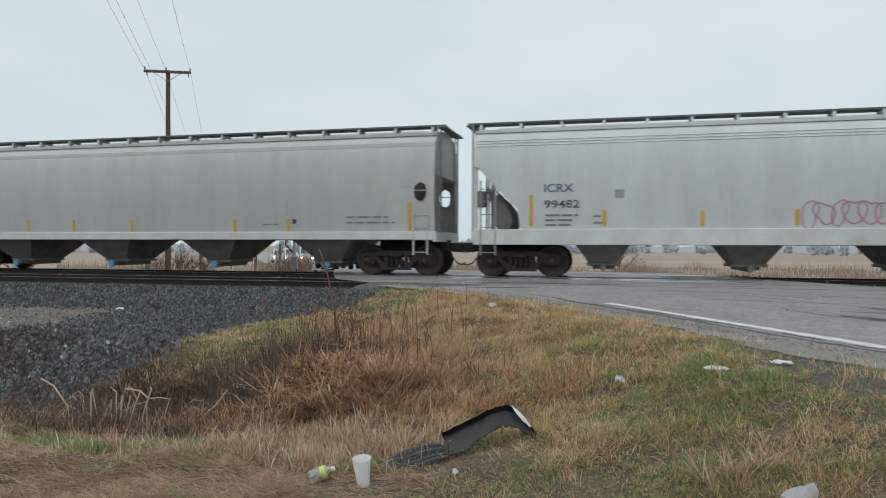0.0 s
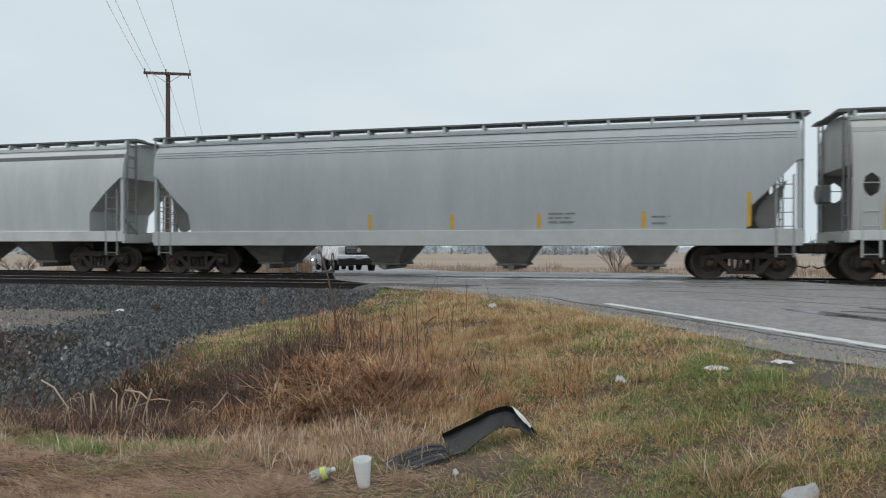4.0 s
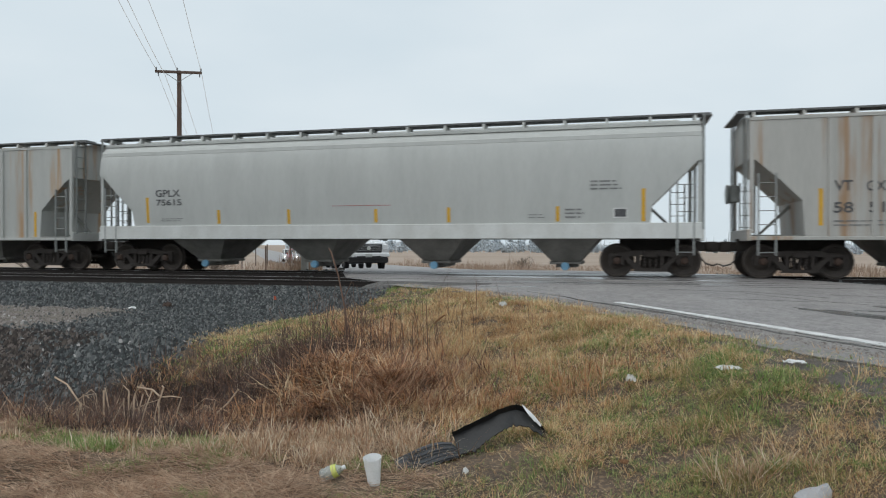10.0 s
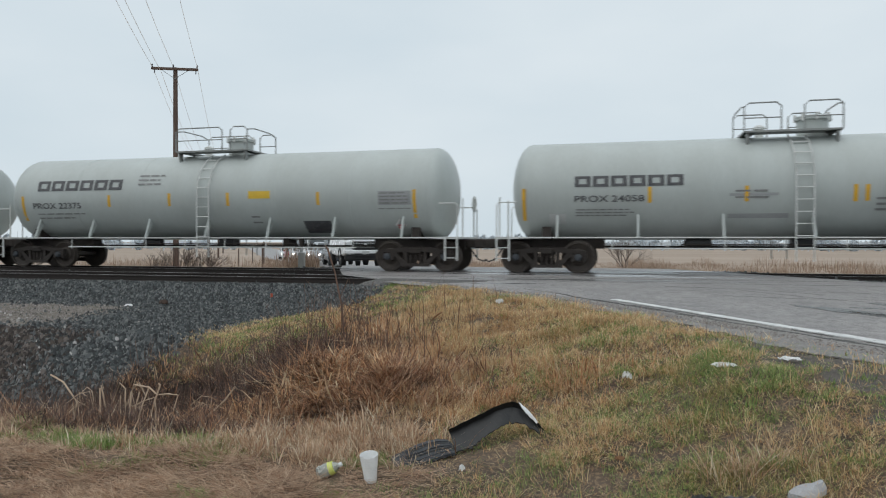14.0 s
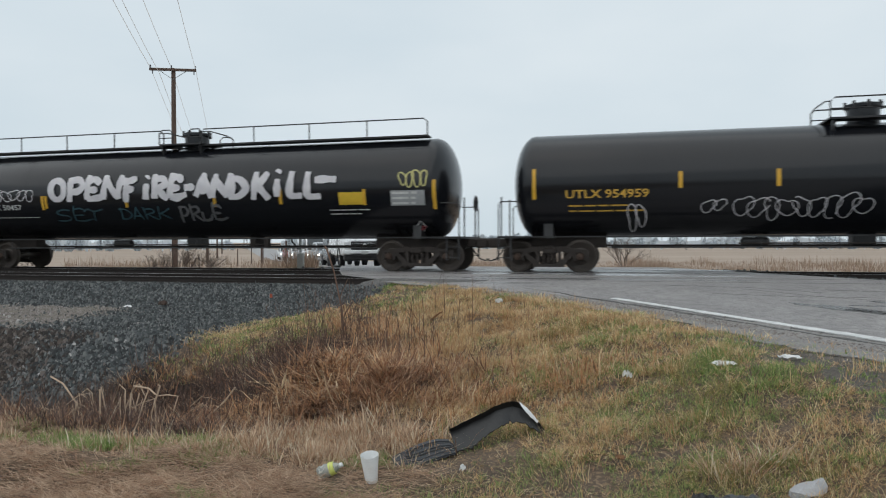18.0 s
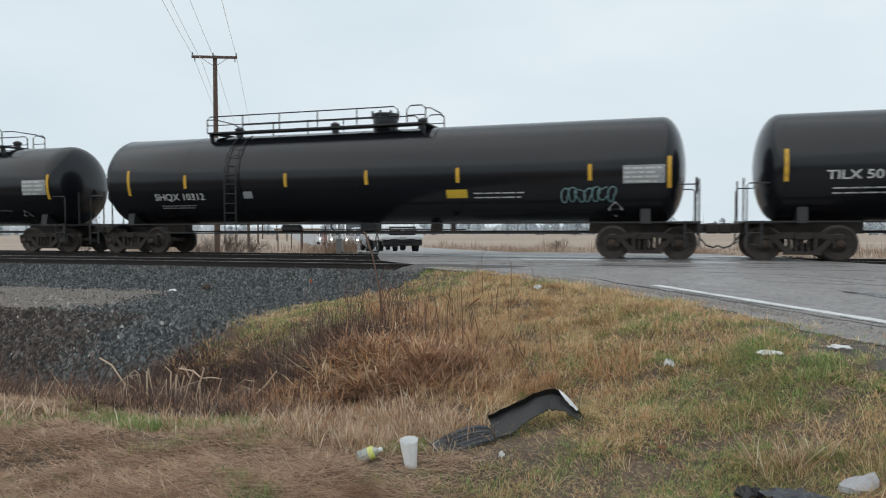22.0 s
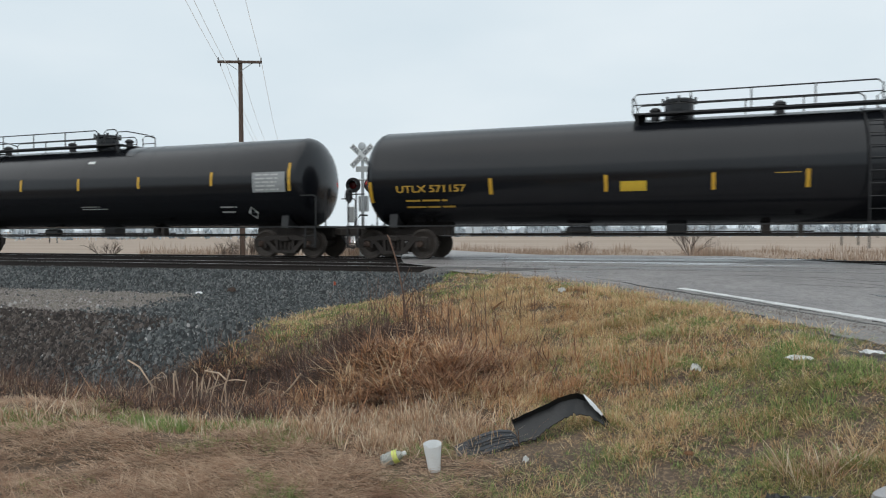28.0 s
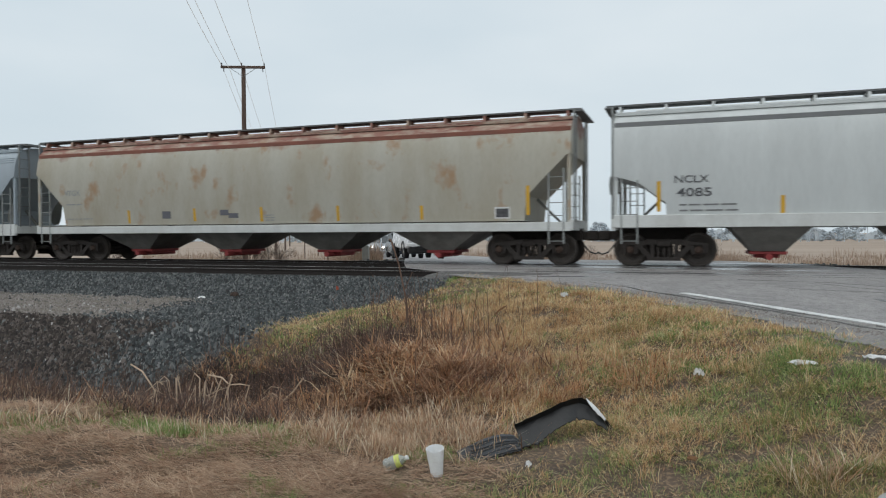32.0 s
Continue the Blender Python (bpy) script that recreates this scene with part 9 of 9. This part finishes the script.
turf("green_grass", "short green grass growing through the straw", G, 560000, 23, lambda x, y: green_map(x, y) * gaps(x, y, 2.7, 2.0, 0.35), (0.025, 0.085), (0.1, 0.9), (0.1, 0.7), 0.0042, tuft=14, spread=0.06)
turf("crest_grass", "strip of fresh green grass on the ditch edge", G, 1300000, 36, lambda x, y: np.clip(1.3 * crest(x, y) - 0.15, 0, 1) * (0.6 + 0.4 * np.sin(x * 3.1 + 2)), (0.04, 0.11), (0.1, 0.7), (0.1, 0.6), 0.0038, tuft=14, spread=0.06)
turf("red_weeds", "rust-brown dead weeds standing in the ditch", M["red_weed"], 330000, 24, lambda x, y: np.clip(0.6 * ditch(x, y) * (1 - 0.85 * bank_green(x, y)) * (1 - 0.8 * bramble(x, y)) * (1 - heap(x, y)) + 0.12 * gold(x, y), 0, 1) * gaps(x, y, 6.9, 1.2, 0.08), (0.05, 0.21), (0.05, 0.9), (0.0, 0.7), 0.0034, category=W_, tuft=10, spread=0.06)
turf("rusty_grass", "rust-orange dead grass standing in thick tufts", M["orange_straw"], 900000, 29, lambda x, y: rusty(x, y) * (1 - 0.75 * bramble(x, y)) * np.maximum(hollows(x, y, 9.3, 0.4), 0.05), (0.05, 0.22), (0.05, 1.2), (0.0, 0.7), 0.0056, category=W_, tuft=9, spread=0.05)
turf("fallen_weeds", "heap of flattened rust-red weeds in the ditch", M["rust_weed"], 800000, 25, lambda x, y: np.clip(1.3 * heap(x, y) + 0.10 * ditch(x, y), 0, 1) * np.maximum(hollows(x, y, 8.5, 0.1), 0.03) * clearing(x, y), (0.12, 0.36), (0.8, 1.6), (-0.5, 0.4), 0.0100, category=W_, tuft=6, spread=0.06, lay=0.6, lift=mound)
turf("bleached_weeds", "orange and bleached straw tumbled over the heap", M["orange_straw"], 700000, 30, lambda x, y: np.clip(1.2 * heap(x, y), 0, 1) * hollows(x, y, 10.5, 2.6) * clearing(x, y), (0.10, 0.30), (0.5, 1.6), (-0.3, 0.8), 0.0088, category=W_, tuft=6, spread=0.05, lift=lambda x, y: 1.15 * mound(x, y))
turf("ditch_straw", "bleached broken straw lying through the ditch weeds", M["pale_straw"], 230000, 35, lambda x, y: np.clip(0.45 * ditch(x, y) + 0.3 * heap(x, y) + 0.25 * bramble(x, y), 0, 1) * gaps(x, y, 4.7, 2.2, 0.1), (0.08, 0.28), (0.5, 1.5), (-0.2, 0.3), 0.0034, category=W_, tuft=4, spread=0.12)
turf("rust_flecks", "rust-coloured dead leaves caught in the grass", M["rust_weed"], 150000, 27, lambda x, y: (0.5 * front(x, y) + 0.5 * right(x, y) + 0.35 * gold(x, y)) * (wave(x, y, 2.9, 3.3) > 0.30), (0.03, 0.08), (1.0, 1.5), (-0.2, 0.3), 0.0055, category=W_, tuft=9, spread=0.06)
turf("ditch_stems", "thin reddish dead stems standing along the ditch", M["stalk"], 90000, 33, lambda x, y: np.clip(ditch(x, y) * (1 - 0.5 * heap(x, y)) + 0.12 * rusty(x, y), 0, 1), (0.12, 0.42), (-0.5, 0.7), (-0.3, 0.4), 0.0030, category=W_, tuft=3, spread=0.10)
turf("dark_weeds", "blackened bramble stems low in the ditch", M["dark_weed"], 900000, 26, lambda x, y: np.clip(1.3 * bramble(x, y) + 0.34 * ditch(x, y) * (1 - 0.95 * bank_green(x, y)) + 0.60 * heap(x, y), 0, 1) * gaps(x, y, 4.4, 0.9, 0.45), (0.08, 0.28), (0.3, 1.4), (0.0, 0.6), 0.0036, category=W_, tuft=9, spread=0.09)
n = 6000
r = np.random.default_rng(51)
a, d = r.uniform(0.4, 5.35, n), 0.5 + 9.0 * r.random(n) ** 0.7
x, y = d * np.sin(a), -20.9 + d * np.cos(a)
near_cam = r.uniform(-1.0, 0.5, 3000), r.uniform(0.4, 3.4, 3000)
x, y = np.concatenate([x, near_cam[1] * np.sin(near_cam[0])]), np.concatenate([y, -20.9 + near_cam[1] * np.cos(near_cam[0])])
keep = x < road_left(y) - 0.15
x, y = np.repeat(x[keep], 3), np.repeat(y[keep], 3)
n = len(x)
x, y = x + r.normal(0, 0.06, n), y + r.normal(0, 0.06, n)
for k, (name, label, m_) in enumerate((("trodden_straw", "short flattened straw on the trodden verge", M["straw"]), ("verge_grass", "short green grass on the trodden verge", M["green_blade"]))):
    q = (np.arange(n) // 3 % 5 < 3) == (k == 0)
    c = q.sum()
    v, f = blades(x[q], y[q], land(x[q], y[q]) - 0.004, r.uniform(0.04, 0.11, c), np.full(c, 0.0024), r.uniform(0.2, 1.4, c), r.uniform(0, 0.4, c), r.uniform(0, 6.28, c))
    tagged(new(name, bulk(name, v, f, m_)), label, "grass", kind="stuff")
n = 9000
r = np.random.default_rng(41)
y = r.uniform(-18.5, -6.2, n)
x = road_left(y) - 0.10 + r.normal(0, 0.24, n) - np.where(y < -12.6, 0.7, 0.2) * r.random(n) ** 2
s_ = r.uniform(0.004, 0.014, n)
v, f = wedges(n, x, y, np.maximum(np.where(x > road_left(y) - 0.2, road_z(y) - 0.002, -9), land(x, y) + 0.002), s_, s_ * 0.6, 42)
tagged(new("shoulder_gravel", bulk("shoulder_gravel", v, f, M["path_stone"])), "loose grey gravel along the road edge", "gravel", kind="stuff")

# upright dead stalks with side shoots
m = Mesh()
r = random.Random(31)
for i in range(456):
    if i >= 430:
        x, y = r.gauss(-3.3, 0.7), r.gauss(-13.2, 0.9)
    elif i < 270:
        x, y = r.gauss(-3.6, 1.0), r.gauss(-12.6, 1.3)
    else:
        x, y = r.uniform(-8.5, -3.8), r.gauss(-13.7, 0.5)
    if x > -0.9 or (x < float(bed_limit(y)) - 0.3 and y > -13.2) or y > -8.3 or y < -15.2:
        continue
    z = float(land(x, y))
    h = r.uniform(0.15, 0.78) ** 1.2 * (1.15 if abs(x + 3.5) < 1.1 else 0.75)
    if i >= 430:
        h = r.uniform(0.3, 0.9)
    lx, ly = r.gauss(0, 0.22 if i < 430 else 0.10) * h, r.gauss(0, 0.15) * h
    k = r.uniform(0.0018, 0.0036) * (1.0 if i < 430 else 1.25)
    pts = [Vector((x, y, z - 0.02)), Vector((x + lx * r.uniform(0.1, 0.6), y + ly * 0.4, z + h * 0.5)), Vector((x + lx, y + ly, z + h))]
    m.tube(pts, [k * 1.3, k, k * 0.6], 4)
    for j in range(r.randint(0, 5)):
        q = r.uniform(0.3, 0.95)
        p = pts[0].lerp(pts[2], q)
        a = r.uniform(0, 6.28)
        s = h * r.uniform(0.08, 0.24)
        m.tube([p, p + Vector((math.cos(a) * s, math.sin(a) * s, s * r.uniform(0.3, 1.3)))], [k * 0.7, k * 0.4], 3)
tagged(new("dead_stalks", m.mesh("dead_stalks", M["stalk"])), "thin dark dead weed stalks standing in the grass", "weeds", kind="stuff")


def on(x, y, up=0.0):
    return Vector((x, y, float(land(x, y)) + up))


def stalk(name, label, pts, radii, material, extra=()):
    s = thing(name, label, "weed stalk", at=Matrix.Translation(pts[0]))
    o = Vector(pts[0])
    part("stem", Mesh().tube([Vector(p) - o for p in pts], radii, 6), material, s)
    for line, rr in extra:
        part("shoot", Mesh().tube([Vector(p) - o for p in line], rr, 5), material, s)
    return s


b = on(-3.9, -11.5)
stalk("tall_weed", "tall dark dead weed stalk leaning over the grass", [b, b + Vector((-0.03, 0, 0.45)), b + Vector((-0.14, 0, 0.95)), b + Vector((-0.25, 0, 1.28)), b + Vector((-0.29, 0, 1.34))],
      [0.016, 0.014, 0.012, 0.015, 0.008], M["stalk"], [([b + Vector((-0.05, 0, 0.6)), b + Vector((0.06, 0.02, 0.85))], 0.006), ([b + Vector((0, 0, 0.3)), b + Vector((0.12, 0, 0.5))], 0.007)])
b = on(-2.05, -13.7)
stalk("tall_weed", "slender dead weed stalk standing upright", [b, b + Vector((0.0, 0, 0.4)), b + Vector((-0.02, 0, 0.88))], [0.006, 0.005, 0.003], M["stalk"])
b = on(-2.45, -12.0)
sl = stalk("curled_leaf_weed", "weed stem with one dark curled dry leaf", [b, b + Vector((0.05, 0, 0.25)), b + Vector((0.02, 0, 0.34))], [0.006, 0.005, 0.004], M["stalk"])
part("curled_leaf", Mesh().tube([(0.0, 0, 0.30), (0.06, 0, 0.36), (0.13, 0, 0.41), (0.17, 0, 0.43)], [0.004, 0.014, 0.013, 0.003], 6), M["dead_leaf"], sl)
for x, y, pts in ((-4.75, -15.0, ((0, 0, 0), (0.03, 0, 0.34), (0.06, 0, 0.42), (0.22, 0.02, 0.40), (0.30, 0.02, 0.34))),
                  (-4.5, -14.9, ((0, 0, 0), (-0.02, 0, 0.30), (0.04, 0, 0.46), (0.02, 0, 0.47))),
                  (-5.0, -15.1, ((0, 0, 0), (0.0, 0, 0.36))),
                  (-5.6, -14.8, ((0, 0, 0), (0.05, 0, 0.25), (-0.12, 0, 0.45), (-0.28, 0, 0.52))),
                  (-4.3, -14.5, ((0, 0, 0), (0.1, 0, 0.22), (0.3, 0.03, 0.40), (0.42, 0.03, 0.55))),
                  (-3.1, -14.4, ((-0.3, 0, 0.02), (-0.05, 0, 0.14), (0.25, 0, 0.30), (0.34, 0, 0.31)))):
    o = on(x, y)
    stalk("bent_stalk", "pale broken hollow weed stalk bent over", [o + Vector(p) for p in pts], 0.009, M["pale_stalk"])


rs = random.Random(77)
for i in range(26):
    x, y = (rs.gauss(-5.3, 0.75), rs.gauss(-14.3, 0.4)) if i % 2 else (rs.gauss(-5.05, 0.28), rs.gauss(-14.55, 0.22))
    o = on(x, y)
    hh, bend, far = rs.uniform(0.16, 0.46), rs.uniform(-0.15, 0.15), rs.uniform(-0.32, 0.32)
    pts = [o, o + Vector((bend * 0.6, 0, hh * 0.6)), o + Vector((bend, 0.02, hh)), o + Vector((bend + far * 0.5, 0.03, hh + rs.uniform(-0.05, 0.07))), o + Vector((bend + far, 0.03, hh - rs.uniform(0.0, 0.16)))]
    stalk("bent_stalk", "pale broken hollow weed stalk bent over", pts if i % 3 else pts[:3], rs.uniform(0.004, 0.008), M["pale_stalk"])


def pin_flag(x, y, h):
    fl = thing("pin_flag", "small orange marker flag on a wire", "marker flag", "marker flags", Matrix.Translation(on(x, y)))
    part("wire_pin", Mesh().tube([(0, 0, 0), (0, 0, h)], 0.004, 5), M["galvanised"], fl)
    part("flag", Mesh().loft([[(0.0, 0, h), (0.0, 0, h - 0.10)], [(0.035, 0.015, h - 0.01), (0.035, 0.015, h - 0.085)], [(0.07, -0.01, h - 0.02), (0.07, -0.01, h - 0.09)]], caps=False, closed=False), M["orange_flag"], fl)


pin_flag(-7.3, -7.4, 0.34)

# torn bumper cover: a ribbed insert and a bent painted shell
bp = thing("bumper_cover", "torn black plastic car bumper cover in the grass", "car part", at=pose(-1.2, -15.8, 0))


def sheet(rows, t=0.006):
    """A thin shell from rows of points, thickened."""
    m = Mesh()
    n = len(rows[0])
    pts = [Vector(p) for r_ in rows for p in r_]
    low = [p + Vector((0.0, 0.4 * t, -t)) for p in pts]
    fs = []
    for i in range(len(rows) - 1):
        for j in range(n - 1):
            k = i * n + j
            fs.append((k, k + 1, k + n + 1, k + n))
    k0 = len(pts)
    back = [tuple(k0 + i for i in q[::-1]) for q in fs]
    rim = []
    loop = list(range(n)) + [n * (i + 1) - 1 for i in range(1, len(rows))] + [len(pts) - 2 - j for j in range(n - 1)] + [n * i for i in range(len(rows) - 2, 0, -1)]
    for a, c in zip(loop, loop[1:] + loop[:1]):
        rim.append((a, c, k0 + c, k0 + a))
    return m.add(pts + low, fs + back + rim)


def bent(rows, cols=4, rows_in=3, rough=0.004, seed=1, torn=0.0, ridge=0.0):
    """A shell through lines of points (one line per edge or crease), refined, dented and torn along its last line."""
    r_ = random.Random(seed)
    lines = [[Vector(p) - O for p in line] for line in rows]
    out = []
    n = len(lines[0])
    for i in range((n - 1) * cols + 1):
        k0, q = min(i // cols, n - 2), i / cols - min(i // cols, n - 2)
        col = [line[k0].lerp(line[k0 + 1], q) for line in lines]
        col[-1] = col[-1] + (col[-2] - col[-1]) * torn * r_.random()
        pts = []
        for a, c in zip(col, col[1:]):
            pts += [a.lerp(c, k / rows_in) for k in range(rows_in)]
        pts.append(col[-1])
        m_ = len(pts) - 1
        out.append([p + Vector((-0.2, -0.5, 0.8)) * (r_.uniform(-rough, rough) + ridge * (0.5 * math.sin(math.pi * k / m_) + 0.16 * math.sin(2 * math.pi * k * 4 / m_))) for k, p in enumerate(pts)])
    return out


O = Vector((-1.2, -15.8, 0))
g_top = [(-1.633, -16.06, -0.691), (-1.549, -15.98, -0.658), (-1.479, -15.92, -0.628), (-1.405, -15.87, -0.607), (-1.336, -15.83, -0.600), (-1.268, -15.80, -0.608), (-1.228, -15.80, -0.639)]
g_low = [(-1.553, -16.22, -0.705), (-1.477, -16.14, -0.735), (-1.397, -16.08, -0.745), (-1.334, -16.03, -0.722), (-1.259, -15.99, -0.698), (-1.190, -15.96, -0.678), (-1.164, -15.96, -0.668)]
part("grille_insert", sheet(bent([g_top, g_low], 4, 16, 0.0012, 3, 0.08, 0.022)), M["grille_plastic"], bp, "ribbed grey plastic insert")
for k in (0.14, 0.28, 0.42, 0.56, 0.72, 0.88):
    line = [Vector(a).lerp(Vector(c), k) - O + Vector((-0.2, -0.5, 0.8)) * 0.013 * math.sin(math.pi * k) for a, c in zip(g_top, g_low)]
    part("grille_rib", Mesh().tube(line[1:], 0.0055, 6), M["bumper_plastic" if k in (0.28, 0.56) else "grille_plastic"], bp)
rim = [(-1.267, -15.77, -0.538), (-1.150, -15.72, -0.482), (-1.036, -15.67, -0.431), (-0.940, -15.62, -0.380), (-0.871, -15.58, -0.359), (-0.810, -15.55, -0.348), (-0.739, -15.55, -0.362), (-0.663, -15.56, -0.429), (-0.597, -15.57, -0.505), (-0.527, -15.58, -0.589)]
crease = [(-1.261, -15.72, -0.603), (-1.143, -15.67, -0.556), (-1.028, -15.62, -0.508), (-0.931, -15.57, -0.466), (-0.861, -15.53, -0.449), (-0.817, -15.50, -0.444), (-0.737, -15.50, -0.466), (-0.665, -15.51, -0.503), (-0.594, -15.52, -0.557), (-0.527, -15.53, -0.605)]
foot = [(-1.165, -15.92, -0.675), (-1.082, -15.87, -0.667), (-1.032, -15.82, -0.627), (-0.973, -15.77, -0.569), (-0.897, -15.71, -0.524), (-0.826, -15.64, -0.503), (-0.723, -15.60, -0.519), (-0.645, -15.60, -0.548), (-0.568, -15.60, -0.590), (-0.513, -15.59, -0.605)]
crease = [tuple(Vector(a).lerp(Vector(c), 0.5)) for a, c in zip(crease, rim)]
part("bumper_shell", sheet(bent([rim[:6], crease[:6], foot[:6]], 4, 4, 0.0035, 5, 0.14)), M["bumper_plastic"], bp)
part("end_flap", sheet(bent([rim[5:], crease[5:], foot[5:]], 4, 4, 0.005, 6, 0.25)), M["bumper_plastic"], bp)
w_top = [(-0.760, -15.560, -0.345), (-0.701, -15.570, -0.384), (-0.653, -15.575, -0.432), (-0.608, -15.58, -0.484)]
w_low = [(-0.734, -15.590, -0.375), (-0.699, -15.590, -0.424), (-0.656, -15.590, -0.466), (-0.616, -15.59, -0.496)]
part("painted_edge", sheet(bent([w_top, w_low], 4, 3, 0.003, 8, 0.3)), M["white_body"], bp, "chipped white paint")
part("snapped_clip", Mesh().tube([(0.01, -0.03, -0.64), (0.03, -0.10, -0.70), (0.02, -0.14, -0.74)], [0.012, 0.010, 0.005], 6), M["bumper_plastic"], bp)

# containers and scraps of rubbish
cup = Mesh()
rings = []
for shell, zs in ((1.0, (0.0, 0.03, 0.07, 0.11, 0.15, 0.19, 0.225)), (0.955, (0.225, 0.17, 0.11, 0.05, 0.006))):
    for z in zs:
        q = z / 0.225
        ring = []
        for k in range(28):
            a = 2 * math.pi * k / 28
            rad = (0.038 + 0.026 * q) * shell * (1 - 0.30 * q * math.exp(-((a - 4.1) / 0.42) ** 2) - 0.10 * q * math.exp(-((a - 5.4) / 0.3) ** 2))
            ring.append((rad * math.cos(a), rad * math.sin(a), z - (0.030 * (1 - math.cos(a - 1.9)) * q * 0.6 if q > 0.6 else 0)))
        rings.append(ring)
cup.loft(rings)
jg = new("plastic_cup", cup.mesh("plastic_cup", M["plastic_white"], 40))
jg.matrix_basis = pose(-1.625, -16.50, -0.755, -5, -7, 0)
tagged(jg, "dented milky plastic cup standing in the grass", "litter")
bt = thing("drink_bottle", "crushed clear plastic bottle with lime label", "litter", at=pose(-1.93, -16.5, -0.665, 8, -22, 14))
part("bottle", Mesh().disc_x(0, 0, [(-0.088, 0.015), (-0.084, 0.040), (-0.065, 0.048), (-0.05, 0.042), (-0.03, 0.049), (0.0, 0.046), (0.03, 0.042), (0.05, 0.030), (0.068, 0.016), (0.082, 0.015)], 16), M["plastic_clear"], bt)
part("wrap_label", Mesh().disc_x(0, 0, [(0.0, 0.0472), (0.012, 0.0462), (0.034, 0.0432), (0.036, 0.040)], 16), M["label_lime"], bt)
part("cap", Mesh().disc_x(0, 0, [(0.074, 0.016), (0.092, 0.016), (0.094, 0.012)], 12), M["plastic_white"], bt)


def scrap(name, label, x, y, sx, sy, sz, material, seed, up=0.02, turn=0):
    """A crumpled sheet."""
    r_ = random.Random(seed)
    n = 10
    rows = []
    for i in range(n):
        row = []
        for j in range(n):
            u, v_ = 2 * i / (n - 1) - 1, 2 * j / (n - 1) - 1
            a_, q = math.atan2(v_, u), max(abs(u), abs(v_))
            rim = 1 + 0.18 * math.sin(2 * a_ + seed) + 0.12 * math.sin(5 * a_ + seed * 2)
            row.append((sx / 2 * q * rim * math.cos(a_) + r_.uniform(-0.05, 0.05) * sx, sy / 2 * q * rim * math.sin(a_) + r_.uniform(-0.05, 0.05) * sy, sz * ((1 - q * q) * 0.45 + 0.75 * r_.random() ** 1.5)))
        rows.append(row)
    ob = new(name, sheet(rows, 0.003).mesh(name, material, 25))
    ob.matrix_basis = Matrix.Translation(on(x, y, up)) @ pose(0, 0, 0, 0, 0, turn)
    return tagged(ob, label, "litter")


scrap("crumpled_paper", "small white crumpled paper in short grass", 0.06, -14.7, 0.07, 0.06, 0.06, M["paper"], 1, 0.06)
scrap("crumpled_paper", "scrap of white paper near the road edge", -1.81, -10.3, 0.10, 0.08, 0.08, M["paper"], 2, 0.08)
scrap("plastic_bag", "dirty pale plastic bag lying in the verge", 0.84, -14.75, 0.20, 0.10, 0.035, M["paper"], 3, 0.015, 24)
scrap("food_wrapper", "flattened white wrapper beside the gravel", 1.37, -14.6, 0.19, 0.06, 0.03, M["plastic_white"], 4, 0.02, -8)
rock = Mesh()
rr = random.Random(5)
rock.loft([[(sx * (0.8 + 0.2 * rr.random()) * math.cos(a) + 0.05 * q, sy * (0.8 + 0.25 * rr.random()) * math.sin(a), zz + 0.012 * rr.random() + 0.02 * math.cos(a) * q) for a in [2 * math.pi * k / 11 for k in range(11)]]
           for q, sx, sy, zz in ((0, 0.095, 0.06, -0.03), (0.2, 0.105, 0.07, 0.01), (0.7, 0.085, 0.05, 0.04), (1.0, 0.05, 0.025, 0.058))])
rk = new("limestone_rock", rock.mesh("limestone_rock", M["limestone"], 25))
rk.matrix_basis = Matrix.Translation(on(0.94, -16.93, 0.0)) @ pose(0, 0, 0, 0, 0, 8)
tagged(rk, "pale grey broken rock half sunk in the grass", "rock")
scrap("crumpled_paper", "tan scrap of card pressed into the grass", 0.0, -16.25, 0.07, 0.05, 0.02, M["dead_leaf"], 6, 0.04)
scrap("crumpled_paper", "tiny white scrap under the broken bumper", -1.03, -16.35, 0.035, 0.03, 0.04, M["plastic_white"], 7, 0.03)
scrap("paper_scrap", "small white scrap lying on the ballast path", -10.3, -8.1, 0.16, 0.12, 0.05, M["plastic_white"], 8, 0.05)
scrap("rusty_can", "crushed rusty can lying on the ballast", -9.8, -7.6, 0.20, 0.15, 0.12, M["bearing_rust"], 9, 0.05)
scrap("black_plastic_shard", "black torn plastic shard low in the grass", 0.66, -17.06, 0.36, 0.20, 0.035, M["grille_plastic"], 10, 0.035, 12)
scrap("black_plastic_shard", "broken curved black plastic piece in the grass", 0.44, -16.98, 0.15, 0.10, 0.06, M["bumper_plastic"], 12, 0.03, -25)


def motions():
    """The train rolls past at an even pace; its wheels turn while it is near."""
    for car, back in TRAIN:
        walk(car, [(t, pose(SPEED * t - back, 0, 0)) for t in (0.0, 8.0, 16.0, 24.0, 32.0)])
    middle = {car.name: back for car, back in TRAIN}
    for w, car, x, s in SPINS:
        t0 = (middle[car.name] - x - 30) / SPEED
        t1 = (middle[car.name] - x + 14) / SPEED
        t0, t1 = max(0.0, t0), min(32.0, t1)
        rows = [(0.0, pose(s, 0, WR))]
        if t1 > t0:
            f0, f1 = frame(t0), frame(t1)
            rows = [((f - 1) / FPS, pose(s, 0, WR, 0, 88.0 * (f - f0), 0)) for f in range(f0, f1 + 1)]
            if f0 > 1:
                rows.insert(0, (0.0, rows[0][1]))
        if rows[-1][0] < 32.0:
            rows.append((32.0, rows[-1][1]))
        walk(w, rows)


motions()
